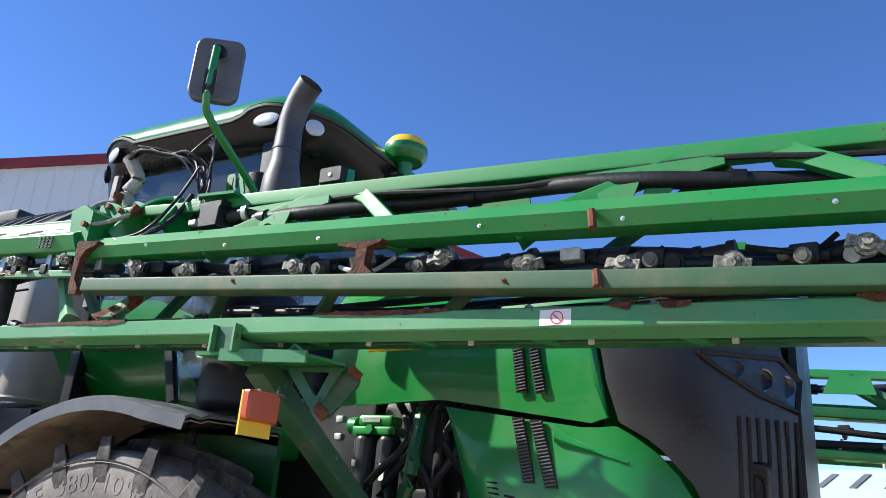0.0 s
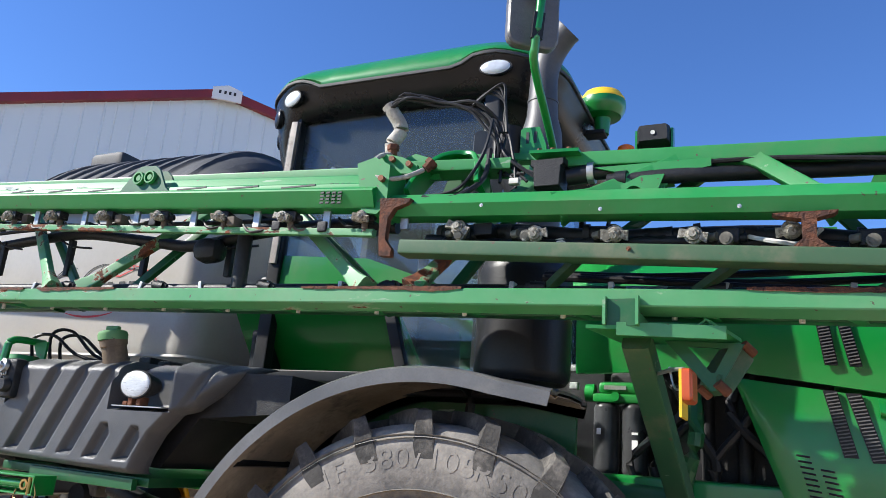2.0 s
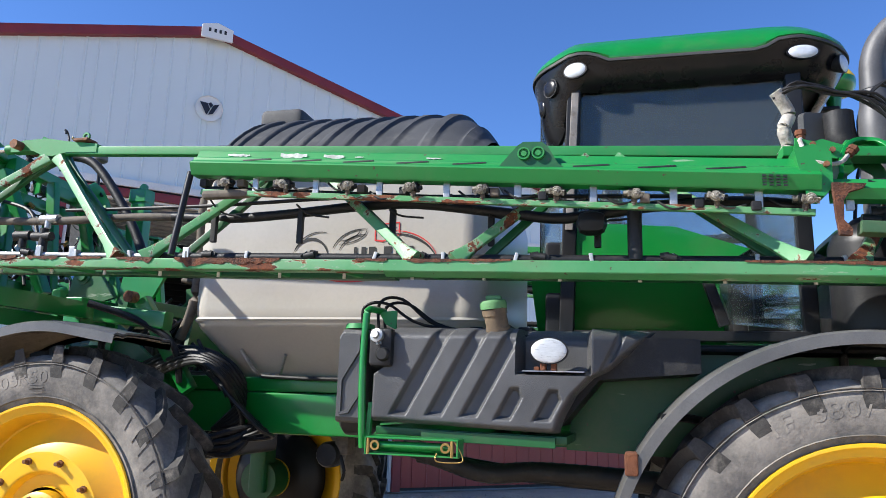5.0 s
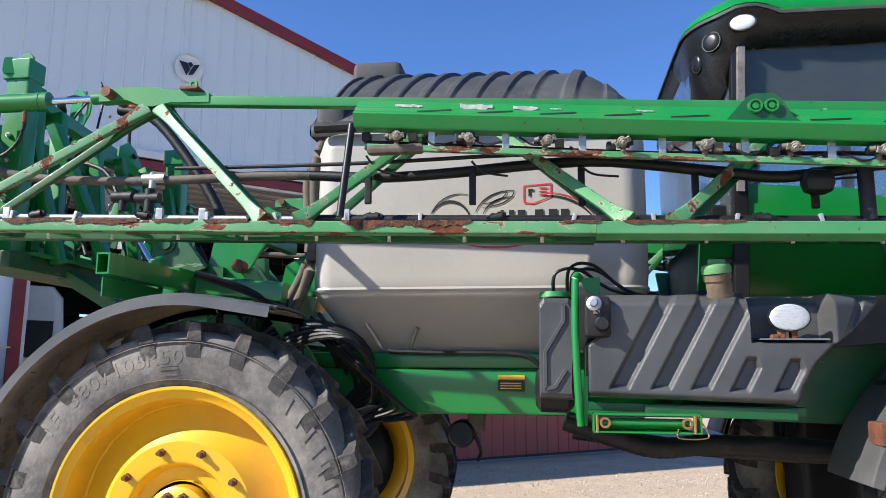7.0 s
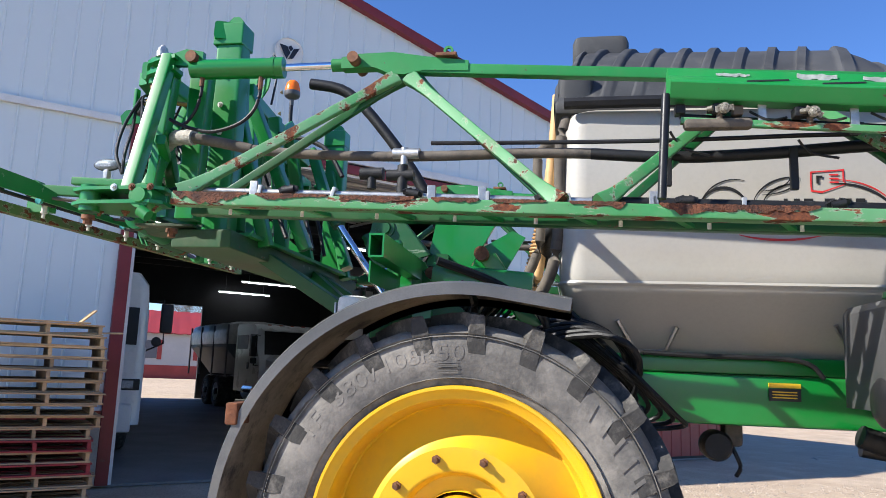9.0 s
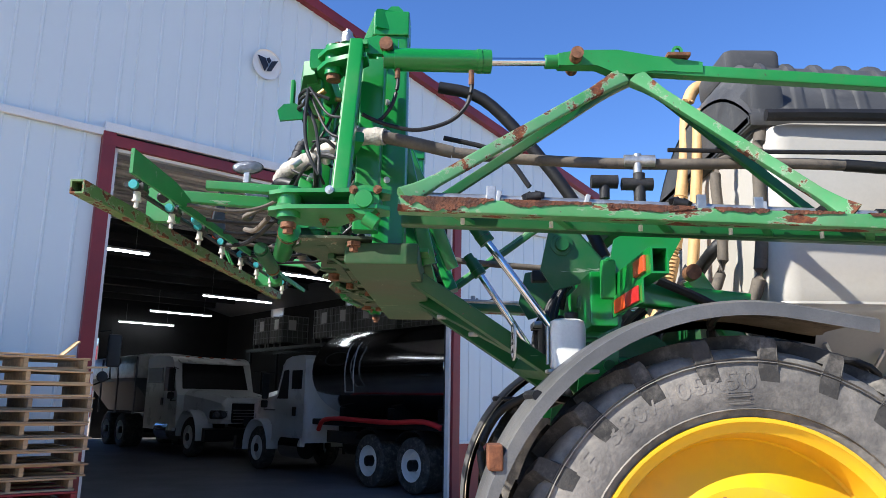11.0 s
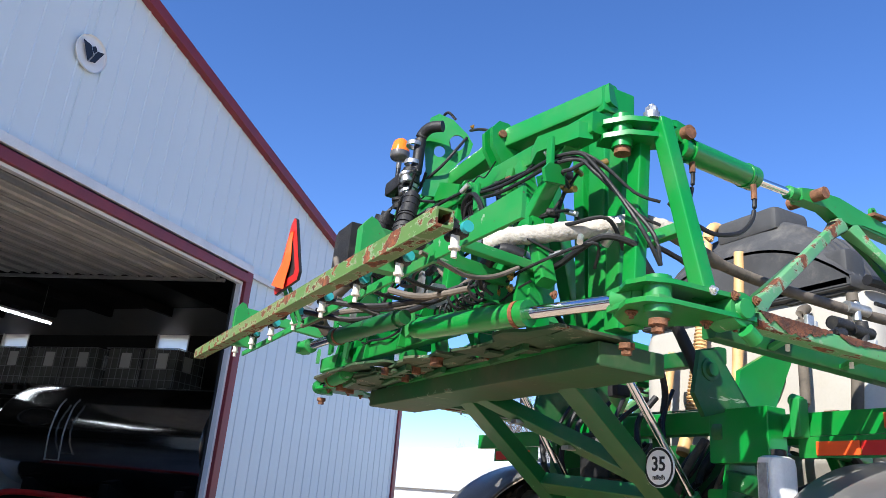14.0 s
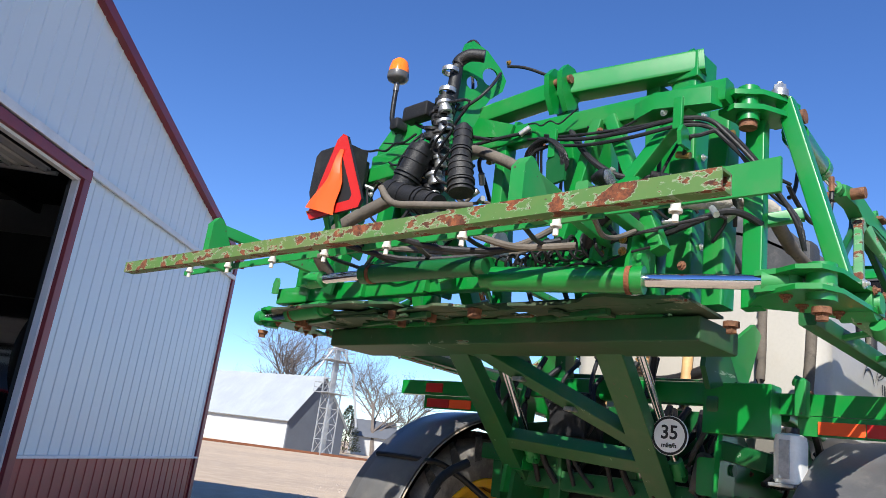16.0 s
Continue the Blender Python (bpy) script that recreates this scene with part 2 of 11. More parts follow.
GREEN = (0.004, 0.178, 0.024)
PALE = (0.035, 0.25, 0.07)
M = {
    "green": painted("green_enamel", GREEN, (0.012, 0.23, 0.045), 0.0, 0.2, 0.28, 0.12, 0.35),
    # dark green, also the shaded copy of the enamel for members in shade
    "green_dk": painted("green_dark_shaded", (0.003, 0.082, 0.017), (0.008, 0.095, 0.022), 0.08, 0.3, 0.40, 0.22, 0.12),
    "worn": painted("green_boom", (0.008, 0.19, 0.034), PALE, 0.16, 0.30, 0.46, 0.2, 0.06),
    "rusty": painted("green_boom_rusted", (0.02, 0.22, 0.05), (0.13, 0.30, 0.14), 0.72, 0.7, 0.45, 0.3, 0.1, (0.42, 1.2, 1.3), 12.0),
    "rusty_web": painted("green_web_rusted", (0.02, 0.22, 0.05), (0.13, 0.30, 0.14), 0.66, 0.8, 0.45, 0.35, 0.1, None, 6.0),
    "rusty_bar": painted("green_bar_rusted", (0.05, 0.19, 0.05), (0.16, 0.25, 0.10), 0.55, 0.8, 0.45, 0.45, 0.1, (1, 0.4, 1.2), 17.0),
    "faded": painted("green_boom_faded", (0.022, 0.21, 0.052), (0.10, 0.28, 0.12), 0.30, 0.8, 0.42, 0.25, 0.1, (0.3, 1, 1), 7.0),
    "dirty": painted("green_boom_dirty", (0.010, 0.078, 0.026), (0.052, 0.095, 0.045), 0.20, 0.7, 0.55, 0.6, 0.0, (0.3, 1, 1), 9.0),
    "pan": painted("green_pan", (0.008, 0.060, 0.018), (0.034, 0.036, 0.022), 0.46, 0.7, 0.6, 0.45, 0.0),
    "yellow": painted("yellow_enamel", (0.78, 0.43, 0.006), (0.80, 0.50, 0.04), 0.0, 0.2, 0.33, 0.16, 0.2),
    "rust": surface("rust", (0.16, 0.055, 0.022), 0.9, 0, 0.5, 9, 70, 0.5),
    "rust_flake": surface("flaking_rust", (0.125, 0.045, 0.021), 0.92, 0, 0.55, 16, 110, 0.8, (0.045, 0.018, 0.011), (0.50, 0.60)),
    "zinc": surface("bright_zinc", (0.62, 0.62, 0.58), 0.35, 0.8, 0.2, 20, 90, 0.1),
    "rubber": surface("tyre_rubber", (0.12, 0.112, 0.102), 0.85, 0, 0.3, 2.4, 45, 0.3, (0.27, 0.245, 0.21), (0.36, 0.70)),
    "lug": surface("tyre_lug", (0.050, 0.047, 0.043), 0.8, 0, 0.35, 6, 60, 0.3, (0.16, 0.145, 0.125), (0.45, 0.75)),
    "hose": surface("black_hose", (0.013, 0.013, 0.014), 0.5, 0, 0.3, 8, 80, 0.2, (0.045, 0.042, 0.036), (0.55, 0.8)),
    "hose_tan": surface("dusty_hose", (0.12, 0.10, 0.078), 0.8, 0, 0.35, 6, 70, 0.2, (0.045, 0.04, 0.035), (0.52, 0.72)),
    "hose_orange": surface("orange_hose", (0.60, 0.36, 0.15), 0.6, 0, 0.2, 9, 60, 0.1),
    "wrap": surface("hose_wrap", (0.42, 0.39, 0.34), 0.9, 0, 0.25, 12, 60, 0.6, (0.2, 0.18, 0.15), (0.5, 0.7)),
    "plastic": surface("black_plastic", (0.014, 0.014, 0.015), 0.5, 0, 0.3, 4, 160, 0.25, (0.045, 0.042, 0.038), (0.48, 0.78)),
    "plastic_soft": surface("moulded_black_plastic", (0.072, 0.072, 0.073), 0.40, 0, 0.3, 3, 200, 0.3, (0.09, 0.085, 0.08), (0.55, 0.8)),
    "nose": surface("satin_black_panel", (0.040, 0.041, 0.043), 0.30, 0, 0.2, 3, 140, 0.03),
    "fender": surface("grey_fender", (0.105, 0.103, 0.101), 0.36, 0, 0.3, 2, 120, 0.12, (0.15, 0.14, 0.125), (0.5, 0.78)),
    "liner": surface("dusty_liner", (0.33, 0.27, 0.20), 0.9, 0, 0.4, 3, 60, 0.2, (0.07, 0.06, 0.05), (0.5, 0.7)),
    "black": surface("black_paint", (0.012, 0.012, 0.013), 0.4, 0, 0.3, 5, 90, 0.08),
    "exhaust": surface("satin_exhaust", (0.075, 0.075, 0.080), 0.52, 0.15, 0.25, 4, 90, 0.08),
    "chrome": plain("chrome_rod", (0.75, 0.76, 0.78), 0.07, 1.0),
    "steel": surface("zinc_steel", (0.45, 0.45, 0.44), 0.42, 0.85, 0.3, 12, 90, 0.15),
    "bolt": surface("rusty_bolt", (0.20, 0.09, 0.045), 0.75, 0.3, 0.5, 30, 120, 0.4),
    "tank": surface("beige_tank", (0.415, 0.39, 0.345), 0.36, 0.0, 0.08, 1.2, 50, 0.02, (0.37, 0.32, 0.25), (0.60, 0.90), coat=0.1),
    "lid": surface("dark_grey_lid", (0.055, 0.056, 0.058), 0.62, 0, 0.25, 3, 150, 0.2, (0.12, 0.115, 0.105), (0.5, 0.8)),
    "white": surface("white_plastic", (0.72, 0.71, 0.67), 0.4, 0, 0.12, 6, 80, 0.05, (0.5, 0.48, 0.42), (0.6, 0.85)),
    "cap_grey": surface("nozzle_cap_grey", (0.17, 0.155, 0.12), 0.55, 0, 0.5, 30, 120, 0.2),
    "white_nozzle": surface("nozzle_white", (0.62, 0.60, 0.54), 0.5, 0, 0.25, 30, 120, 0.1),
    "teal": plain("teal_cap", (0.03, 0.28, 0.30), 0.4),
    "amber": plain("amber_lens", (0.85, 0.17, 0.012), 0.15),
    "orange_lens": plain("orange_reflector", (0.46, 0.075, 0.018), 0.3),
    "red": plain("red_reflector", (0.42, 0.014, 0.012), 0.35),
    "hivis": plain("orange_sheet", (0.80, 0.085, 0.010), 0.5),
    "brass": surface("brass", (0.40, 0.25, 0.08), 0.4, 0.8, 0.2, 20, 80, 0.1),
    "lens": surface("lamp_lens", (0.24, 0.25, 0.27), 0.18, 0.55, 0.3, 40, 160, 0.5),
    "ink": plain("black_ink", (0.012, 0.012, 0.012), 0.5),
    "decal": plain("white_decal", (0.74, 0.74, 0.72), 0.45),
    "decal_red": plain("red_decal", (0.60, 0.03, 0.03), 0.45),
    "decal_yellow": plain("yellow_decal", (0.80, 0.50, 0.02), 0.45),
    "siding": surface("pale_steel_siding", (0.63, 0.70, 0.715), 0.36, 0.0, 0.015, 0.5, 4, 0.0, (0.62, 0.69, 0.705), (0.5, 0.95)),
    "wainscot": surface("red_steel_siding", (0.30, 0.035, 0.030), 0.42, 0.0, 0.15, 1.0, 40, 0.03),
    "trim_red": surface("red_trim", (0.20, 0.018, 0.022), 0.45, 0, 0.15, 2, 50, 0.03, (0.13, 0.06, 0.05), (0.62, 0.8)),
    "trim_white": surface("white_trim", (0.70, 0.70, 0.68), 0.45, 0, 0.10, 2, 50, 0.03),
    "door_inner": surface("galvanised_door", (0.55, 0.55, 0.53), 0.6, 0, 0.15, 2, 40, 0.03),
    # near-black steel: the dimness of the shed is put into its colour
    "inside": surface("interior_shaded_steel", (0.036, 0.036, 0.037), 0.7, 0, 0.2, 1, 40, 0.05),
    "floor_in": surface("shed_concrete", (0.19, 0.185, 0.18), 0.7, 0, 0.3, 0.6, 20, 0.1),
    "pallet": surface("pallet_wood", (0.40, 0.27, 0.155), 0.85, 0, 0.3, 3, 60, 0.3, (0.24, 0.19, 0.14), (0.45, 0.75), stretch=(1, 6, 6), spread=0.22),
    "pallet_pale": surface("pale_pallet_wood", (0.56, 0.38, 0.20), 0.85, 0, 0.25, 3, 60, 0.3, (0.40, 0.28, 0.16), (0.5, 0.8), stretch=(1, 6, 6), spread=0.15),
    "pallet_red": surface("red_pallet_paint", (0.26, 0.025, 0.03), 0.8, 0, 0.3, 3, 60, 0.3, stretch=(1, 6, 6), spread=0.15),
    "truck_white": surface("truck_white", (0.72, 0.72, 0.70), 0.3, 0, 0.08, 2, 40, 0.0, coat=0.3),
    "alu": surface("polished_tank", (0.60, 0.61, 0.62), 0.13, 1.0, 0.12, 1.5, 30, 0.01),
    "bark": surface("bare_twigs", (0.145, 0.118, 0.10), 0.9, 0, 0.3, 2, 20, 0.2),
    "evergreen": surface("evergreen", (0.06, 0.075, 0.025), 0.9, 0, 0.4, 4, 20, 0.0),
    "roof_white": surface("white_roof", (0.33, 0.35, 0.36), 0.5, 0, 0.08, 0.4, 5, 0.02),
    "roof_mint": surface("pale_green_roof", (0.42, 0.54, 0.40), 0.5, 0, 0.06, 0.4, 5, 0.02),
    "wall_white": surface("white_wall", (0.44, 0.44, 0.43), 0.55, 0, 0.08, 0.4, 5, 0.02),
    # plain grey, darkened so that it also gives a gable end its shade
    "wall_grey": surface("grey_and_shaded_wall", (0.11, 0.118, 0.135), 0.6, 0, 0.1, 0.4, 5, 0.02),
    "galv": surface("galvanised", (0.42, 0.43, 0.43), 0.5, 0.5, 0.15, 2, 30, 0.05),
    "gloss_black": surface("gloss_black_moulding", (0.010, 0.010, 0.011), 0.28, 0, 0.2, 3, 120, 0.02),
    "pillar": surface("worn_pillar_metal", (0.24, 0.215, 0.19), 0.5, 0.3, 0.3, 8, 90, 0.1, (0.10, 0.08, 0.06), (0.5, 0.75)),
    "tube_light": plain("lamp_tube", (0.95, 0.97, 1.0), 0.4, 0, 6.0),
}


def glass_mat(name, tint, rough=0.02, clear=1.0):
    m, t, n, l, p = nodes_of(name)
    p.inputs["Base Color"].default_value = (*tint, 1)
    p.inputs["Roughness"].default_value = rough
    p.inputs["Transmission Weight"].default_value = clear
    p.inputs["IOR"].default_value = 1.45
    return m


M["glass"] = glass_mat("tinted_glass", (0.55, 0.63, 0.64), 0.03, 0.965)
M["glass_clear"] = glass_mat("clear_glass", (0.85, 0.88, 0.90))
M["glass_frost"] = glass_mat("frosted_pane", (0.95, 0.95, 0.95), 0.75)


def ground_mat():
    m, t, n, l, p = nodes_of("gravel_lot")
    big, mid, fine = noise_node(t, 0.10, 6, 0.6), noise_node(t, 1.2, 6, 0.65), noise_node(t, 30, 5, 0.85)
    col = mix_node(t, step_node(t, big.outputs[0], 0.4, 0.62), (0.50, 0.375, 0.255), (0.42, 0.32, 0.225))
    col = mix_node(t, step_node(t, mid.outputs[0], 0.42, 0.75), col, (0.56, 0.44, 0.315))
    col = mix_node(t, step_node(t, fine.outputs[0], 0.48, 0.62), col, mix_node(t, 0.55, col, (0.20, 0.155, 0.115)))
    l.new(col, p.inputs["Base Color"])
    p.inputs["Roughness"].default_value = 0.95
    l.new(bump_node(t, fine.outputs[0], 0.6, 0.03), p.inputs["Normal"])
    return m


M["ground"] = ground_mat()
M["stones"] = surface("loose_stones", (0.40, 0.33, 0.26), 0.95, 0, 0.5, 9, 60, 0.2)


# ---- mesh helpers ----
def crisp_normals(me, limit):
    """Large faces keep their own normal; the bevels between them take the bend."""
    n = len(me.polygons)
    if n == 0 or n > 6000:
        return
    nor = [p.normal.copy() for p in me.polygons]
    area = [p.area for p in me.polygons]
    at = [[] for _ in me.vertices]
    for p in me.polygons:
        for v in p.vertices:
            at[v].append(p.index)
    out = []
    for p in me.polygons:
        a = nor[p.index]
        for v in p.vertices:
            s = Vector((0, 0, 0))
            for q in at[v]:
                if nor[q].dot(a) > limit - 1e-4:
                    s += nor[q] * area[q]
            out.append(s.normalized() if s.length > 1e-12 else a)
    me.normals_split_custom_set(out)


def finish(bm, name, angle=38):
    bmesh.ops.recalc_face_normals(bm, faces=bm.faces)
    me = bpy.data.meshes.new(name)
    bm.to_mesh(me)
    bm.free()
    me.polygons.foreach_set("use_smooth", [True] * len(me.polygons))
    me.set_sharp_from_angle(angle=radians(angle))
    crisp_normals(me, math.cos(radians(angle)))
    return me


LOOSE = set("""chassis_rail axle air_bag fender_stay drive_line rib lid_hatch tank_strap cab_frame pillar_strip side_window nose_slat fuel_filter cross_tie hanger_strap gusset
clamp engine_block tank_mark size_marking mirror_clamp section_valve engine_hose frame_hose hydraulic_hose rear_hose suction_hose bar_hose tail_frame latch_block lift_tower bolt boss reflector louvre slat band_clamp spray_line spray_pipe feed_hose
hose_clamp track hanger flashing door_trim door_frame rake_trim corner_trim shield_plate mount_plate clevis cab_panel pivot_bracket hose_loop cable_loop tank_hose lamp_bracket tank_tray pin marker_lamp
connector side_mirror hopper_rib mudguard leg down_spout concrete_pier skirt_end loom_hanger middle_cross_beam head_beam rest_leg hinge_bolt pivot_pin pan mast top_pin loom slot scuff end_frame lift_frame hinge_plate bar_arm stack_fitting apex_fitting hose_clip hinge_block wiring""".split())


def islands(bm):
    """Splits a mesh into its separate pieces."""
    seen, out = set(), []
    for v in bm.verts:
        if v in seen:
            continue
        todo, piece = [v], []
        seen.add(v)
        while todo:
            a = todo.pop()
            piece.append(a)
            for e in a.link_edges:
                b = e.other_vert(a)
                if b not in seen:
                    seen.add(b)
                    todo.append(b)
        out.append(piece)
    return out


def part(name, bm, material, parent=None, label="", angle=38):
    pieces = islands(bm) if name in LOOSE else []
    if len(pieces) > 1:
        first = None
        for piece in pieces:
            one, at = bmesh.new(), {}
            for v in piece:
                at[v] = one.verts.new(v.co)
            for f in {f for v in piece for f in v.link_faces}:
                one.faces.new([at[v] for v in f.verts])
            ob = part(name, one, material, parent, label, angle)
            first = first or ob
        bm.free()
        return first
    ob = new(name, finish(bm, name, angle))
    if material in (M.get("glass"), M.get("glass_clear")):
        ob.visible_shadow = False
    ob.data.materials.append(material)
    if parent is not None:
        ob.parent = parent
    if label:
        ob["label"] = label
    return ob


def thing(name, label, category, group="", kind="", at=(0, 0, 0)):
    ob = new(name)
    ob.location = at
    return tagged(ob, label, category, group, kind)


def frame_of(d, up=(0, 0, 1)):
    d = Vector(d).normalized()
    up = Vector(up)
    if abs(d.dot(up)) > 0.98:
        up = Vector((1, 0, 0))
    side = d.cross(up).normalized()
    return side, side.cross(d).normalized()


def sweep(bm, profile, pts, up=(0, 0, 1), closed=True, scales=None):
    """Sweeps a closed outline (side, up) along points, with mitred bends."""
    pts = [Vector(p) for p in pts]
    rings = []
    for i, p in enumerate(pts):
        a = (pts[i] - pts[i - 1]).normalized() if i else None
        b = (pts[i + 1] - pts[i]).normalized() if i < len(pts) - 1 else None
        d = (a + b).normalized() if a and b and (a + b).length > 1e-6 else (a or b)
        side, upv = frame_of(d, up)
        k = 1.0
        if a and b:
            k = min(1.6, 1 / max(0.4, math.cos(a.angle(b) / 2)))
        s = scales[i] if scales else 1.0
        rings.append([bm.verts.new(p + side * (x * k * s) + upv * (y * s)) for x, y in profile])
    n = len(profile)
    for r0, r1 in zip(rings, rings[1:]):
        for j in range(n):
            bm.faces.new((r0[j], r0[(j + 1) % n], r1[(j + 1) % n], r1[j]))
    if closed:
        bm.faces.new(rings[0][::-1])
        bm.faces.new(rings[-1])


def rrect(w, h, r=None):
    n = 2 if r is None or r < 0.02 else 5
    r = min(w, h) * 0.16 if r is None else r
    out = []
    for cx, cy, a0 in ((w / 2 - r, h / 2 - r, 0), (-w / 2 + r, h / 2 - r, 90), (-w / 2 + r, -h / 2 + r, 180), (w / 2 - r, -h / 2 + r, 270)):
        for k in range(n + 1):
            a = radians(a0 + 90 * k / n)
            out.append((cx + r * math.cos(a), cy + r * math.sin(a)))
    return out


def ring(r, n=10):
    return [(r * math.cos(2 * math.pi * k / n), r * math.sin(2 * math.pi * k / n)) for k in range(n)]


def beam(bm, p0, p1, w, h, up=(0, 0, 1), r=None):
    sweep(bm, rrect(w, h, r), [p0, p1], up)


def smooth_path(pts, steps=5):
    """A Catmull-Rom curve through points."""
    pts = [Vector(p) for p in pts]
    out = []
    for i in range(len(pts) - 1):
        p0, p1, p2, p3 = pts[max(0, i - 1)], pts[i], pts[i + 1], pts[min(len(pts) - 1, i + 2)]
        for k in range(steps):
            t = k / steps
            out.append(0.5 * ((2 * p1) + (p2 - p0) * t + (2 * p0 - 5 * p1 + 4 * p2 - p3) * t * t + (3 * p1 - p0 - 3 * p2 + p3) * t ** 3))
    return out + [pts[-1]]


def tube(bm, pts, r, n=8, smooth=True, steps=5):
    sweep(bm, ring(r, n), smooth_path(pts, steps) if smooth and len(pts) > 2 else pts)


def rod(bm, p0, p1, r, n=14):
    sweep(bm, ring(r, n), [p0, p1])


def box(bm, lo, hi, bevel=0.008, m=None):
    """An upright box between two corners, with rounded edges."""
    lo, hi = Vector(lo), Vector(hi)
    made = bmesh.ops.create_cube(bm, size=1)["verts"]
    for v in made:
        v.co = Vector((lo[k] + (v.co[k] + 0.5) * (hi[k] - lo[k]) for k in range(3)))
    if bevel:
        edges = list({e for v in made for e in v.link_edges})
        res = bmesh.ops.bevel(bm, geom=edges, offset=min(bevel, 0.45 * min(hi - lo)), segments=2, affect="EDGES", profile=0.5)
        made = list({v for f in res["faces"] for v in f.verts} | {v for v in made if v.is_valid})
    if m is not None:
        bmesh.ops.transform(bm, matrix=m, verts=made)
    return made


def plate(bm, pts, thick, axis="y", at=0.0, holes=()):
    """A flat polygon of given outline, thickened along an axis; pts in the two other axes, in order."""
    def co(a, b, d):
        return {"x": (d, a, b), "y": (a, d, b), "z": (a, b, d)}[axis]
    f0 = [bm.verts.new(co(a, b, at - thick / 2)) for a, b in pts]
    f1 = [bm.verts.new(co(a, b, at + thick / 2)) for a, b in pts]
    n = len(pts)
    for j in range(n):
        bm.faces.new((f0[j], f0[(j + 1) % n], f1[(j + 1) % n], f1[j]))
    bm.faces.new(f0[::-1])
    bm.faces.new(f1)


def lathe(bm, outline, origin, axis=(0, 1, 0), n=32, closed=False):
    """Turns an outline of (radius, distance along the axis) about an axis."""
    side, upv = frame_of(axis)
    ax, o = Vector(axis).normalized(), Vector(origin)
    rings = []
    for k in range(n):
        a = 2 * math.pi * k / n
        d = side * math.cos(a) + upv * math.sin(a)
        rings.append([bm.verts.new(o + d * r + ax * z) for r, z in outline])
    m = len(outline)
    for k in range(n):
        r0, r1 = rings[k], rings[(k + 1) % n]
        for j in range(m if closed else m - 1):
            bm.faces.new((r0[j], r0[(j + 1) % m], r1[(j + 1) % m], r1[j]))
    bmesh.ops.remove_doubles(bm, verts=[v for r in rings for v in r], dist=1e-5)


def loft(bm, sections, cap=True, closed=True):
    """Joins outlines with equal numbers of points."""
    rings = [[bm.verts.new(p) for p in s] for s in sections]
    n = len(rings[0])
    for r0, r1 in zip(rings, rings[1:]):
        for j in range(n if closed else n - 1):
            bm.faces.new((r0[j], r0[(j + 1) % n], r1[(j + 1) % n], r1[j]))
    if cap:
        bm.faces.new(rings[0][::-1])
        bm.faces.new(rings[-1])


def sheet(bm, rows, thick=(0, 0, 0)):
    """A grid surface from rows of points, with a second skin at an offset."""
    grid = [[bm.verts.new(p) for p in r] for r in rows]
    back = [[bm.verts.new(Vector(p) + Vector(thick)) for p in r] for r in rows]
    nr, nc = len(rows), len(rows[0])
    for g, flip in ((grid, False), (back, True)):
        for i in range(nr - 1):
            for j in range(nc - 1):
                q = (g[i][j], g[i][j + 1], g[i + 1][j + 1], g[i + 1][j])
                bm.faces.new(q[::-1] if flip else q)
    rim = [(i, 0) for i in range(nr)] + [(nr - 1, j) for j in range(1, nc)] + [(i, nc - 1) for i in range(nr - 2, -1, -1)] + [(0, j) for j in range(nc - 2, 0, -1)]
    for (a, b), (c, d) in zip(rim, rim[1:] + rim[:1]):
        bm.faces.new((grid[a][b], grid[c][d], back[c][d], back[a][b]))


def BM():
    return bmesh.new()


def mirrored(ob, parent):
    """A copy of a part (with its sub-parts) on the other side of the machine."""
    made = {}
    for o in (ob, *ob.children_recursive):
        c = o.copy()
        if o.data is not None:
            c.data = o.data.copy()
            c.data.transform(Matrix.Scale(-1, 4, (0, 1, 0)))
            c.data.flip_normals()
        scene.collection.objects.link(c)
        made[o] = c
        c.parent = made.get(o.parent, parent)
        if o.location.length:
            c.location.y = -o.location.y
    return made[ob]


def text_mesh(words, size, depth=0.0, align="CENTER", resolution=3, bold=0.0):
    """Letters in the plane x, y, as a mesh."""
    cu = bpy.data.curves.new("letters", "FONT")
    cu.body, cu.size, cu.extrude, cu.align_x, cu.resolution_u = words, size, depth, align, resolution
    cu.offset = bold
    ob = new("letters", cu)
    bpy.context.view_layer.update()
    me = bpy.data.meshes.new_from_object(ob.evaluated_get(bpy.context.evaluated_depsgraph_get()))
    bpy.data.objects.remove(ob)
    return me



# ---- the place: ground, shed and distance ----
W0, WTH = Vector((-4.2, 6.02, 0)), radians(42)
WU, WN = Vector((math.cos(WTH), math.sin(WTH), 0)), Vector((-math.sin(WTH), math.cos(WTH), 0))


def shed(s, d, z):
    """A place in the shed: along the gable, into the shed, up."""
    return W0 + WU * s + WN * d + Vector((0, 0, z))


SHED = Matrix.Translation(W0) @ Matrix.Rotation(WTH, 4, "Z")
HALF, RIDGE, PITCH = 10.9, 8.29, 0.25
DOOR0, DOOR1, DOORZ = -2.09, 3.93, 4.95


def gable_z(s):
    return RIDGE - PITCH * abs(s)


bm = BM()
n_g = 36
rows = []
for i in range(n_g + 1):
    a = 2 * math.pi * i / n_g
    rows.append([(r * math.cos(a), r * math.sin(a), -0.04) for r in (0.01, 6, 14, 30, 80, 300, 1500, 4000)])
g = [[bm.verts.new(p) for p in r] for r in rows[:-1]]
for i in range(n_g):
    for j in range(7):
        bm.faces.new((g[i][j], g[i][j + 1], g[(i + 1) % n_g][j + 1], g[(i + 1) % n_g][j]))
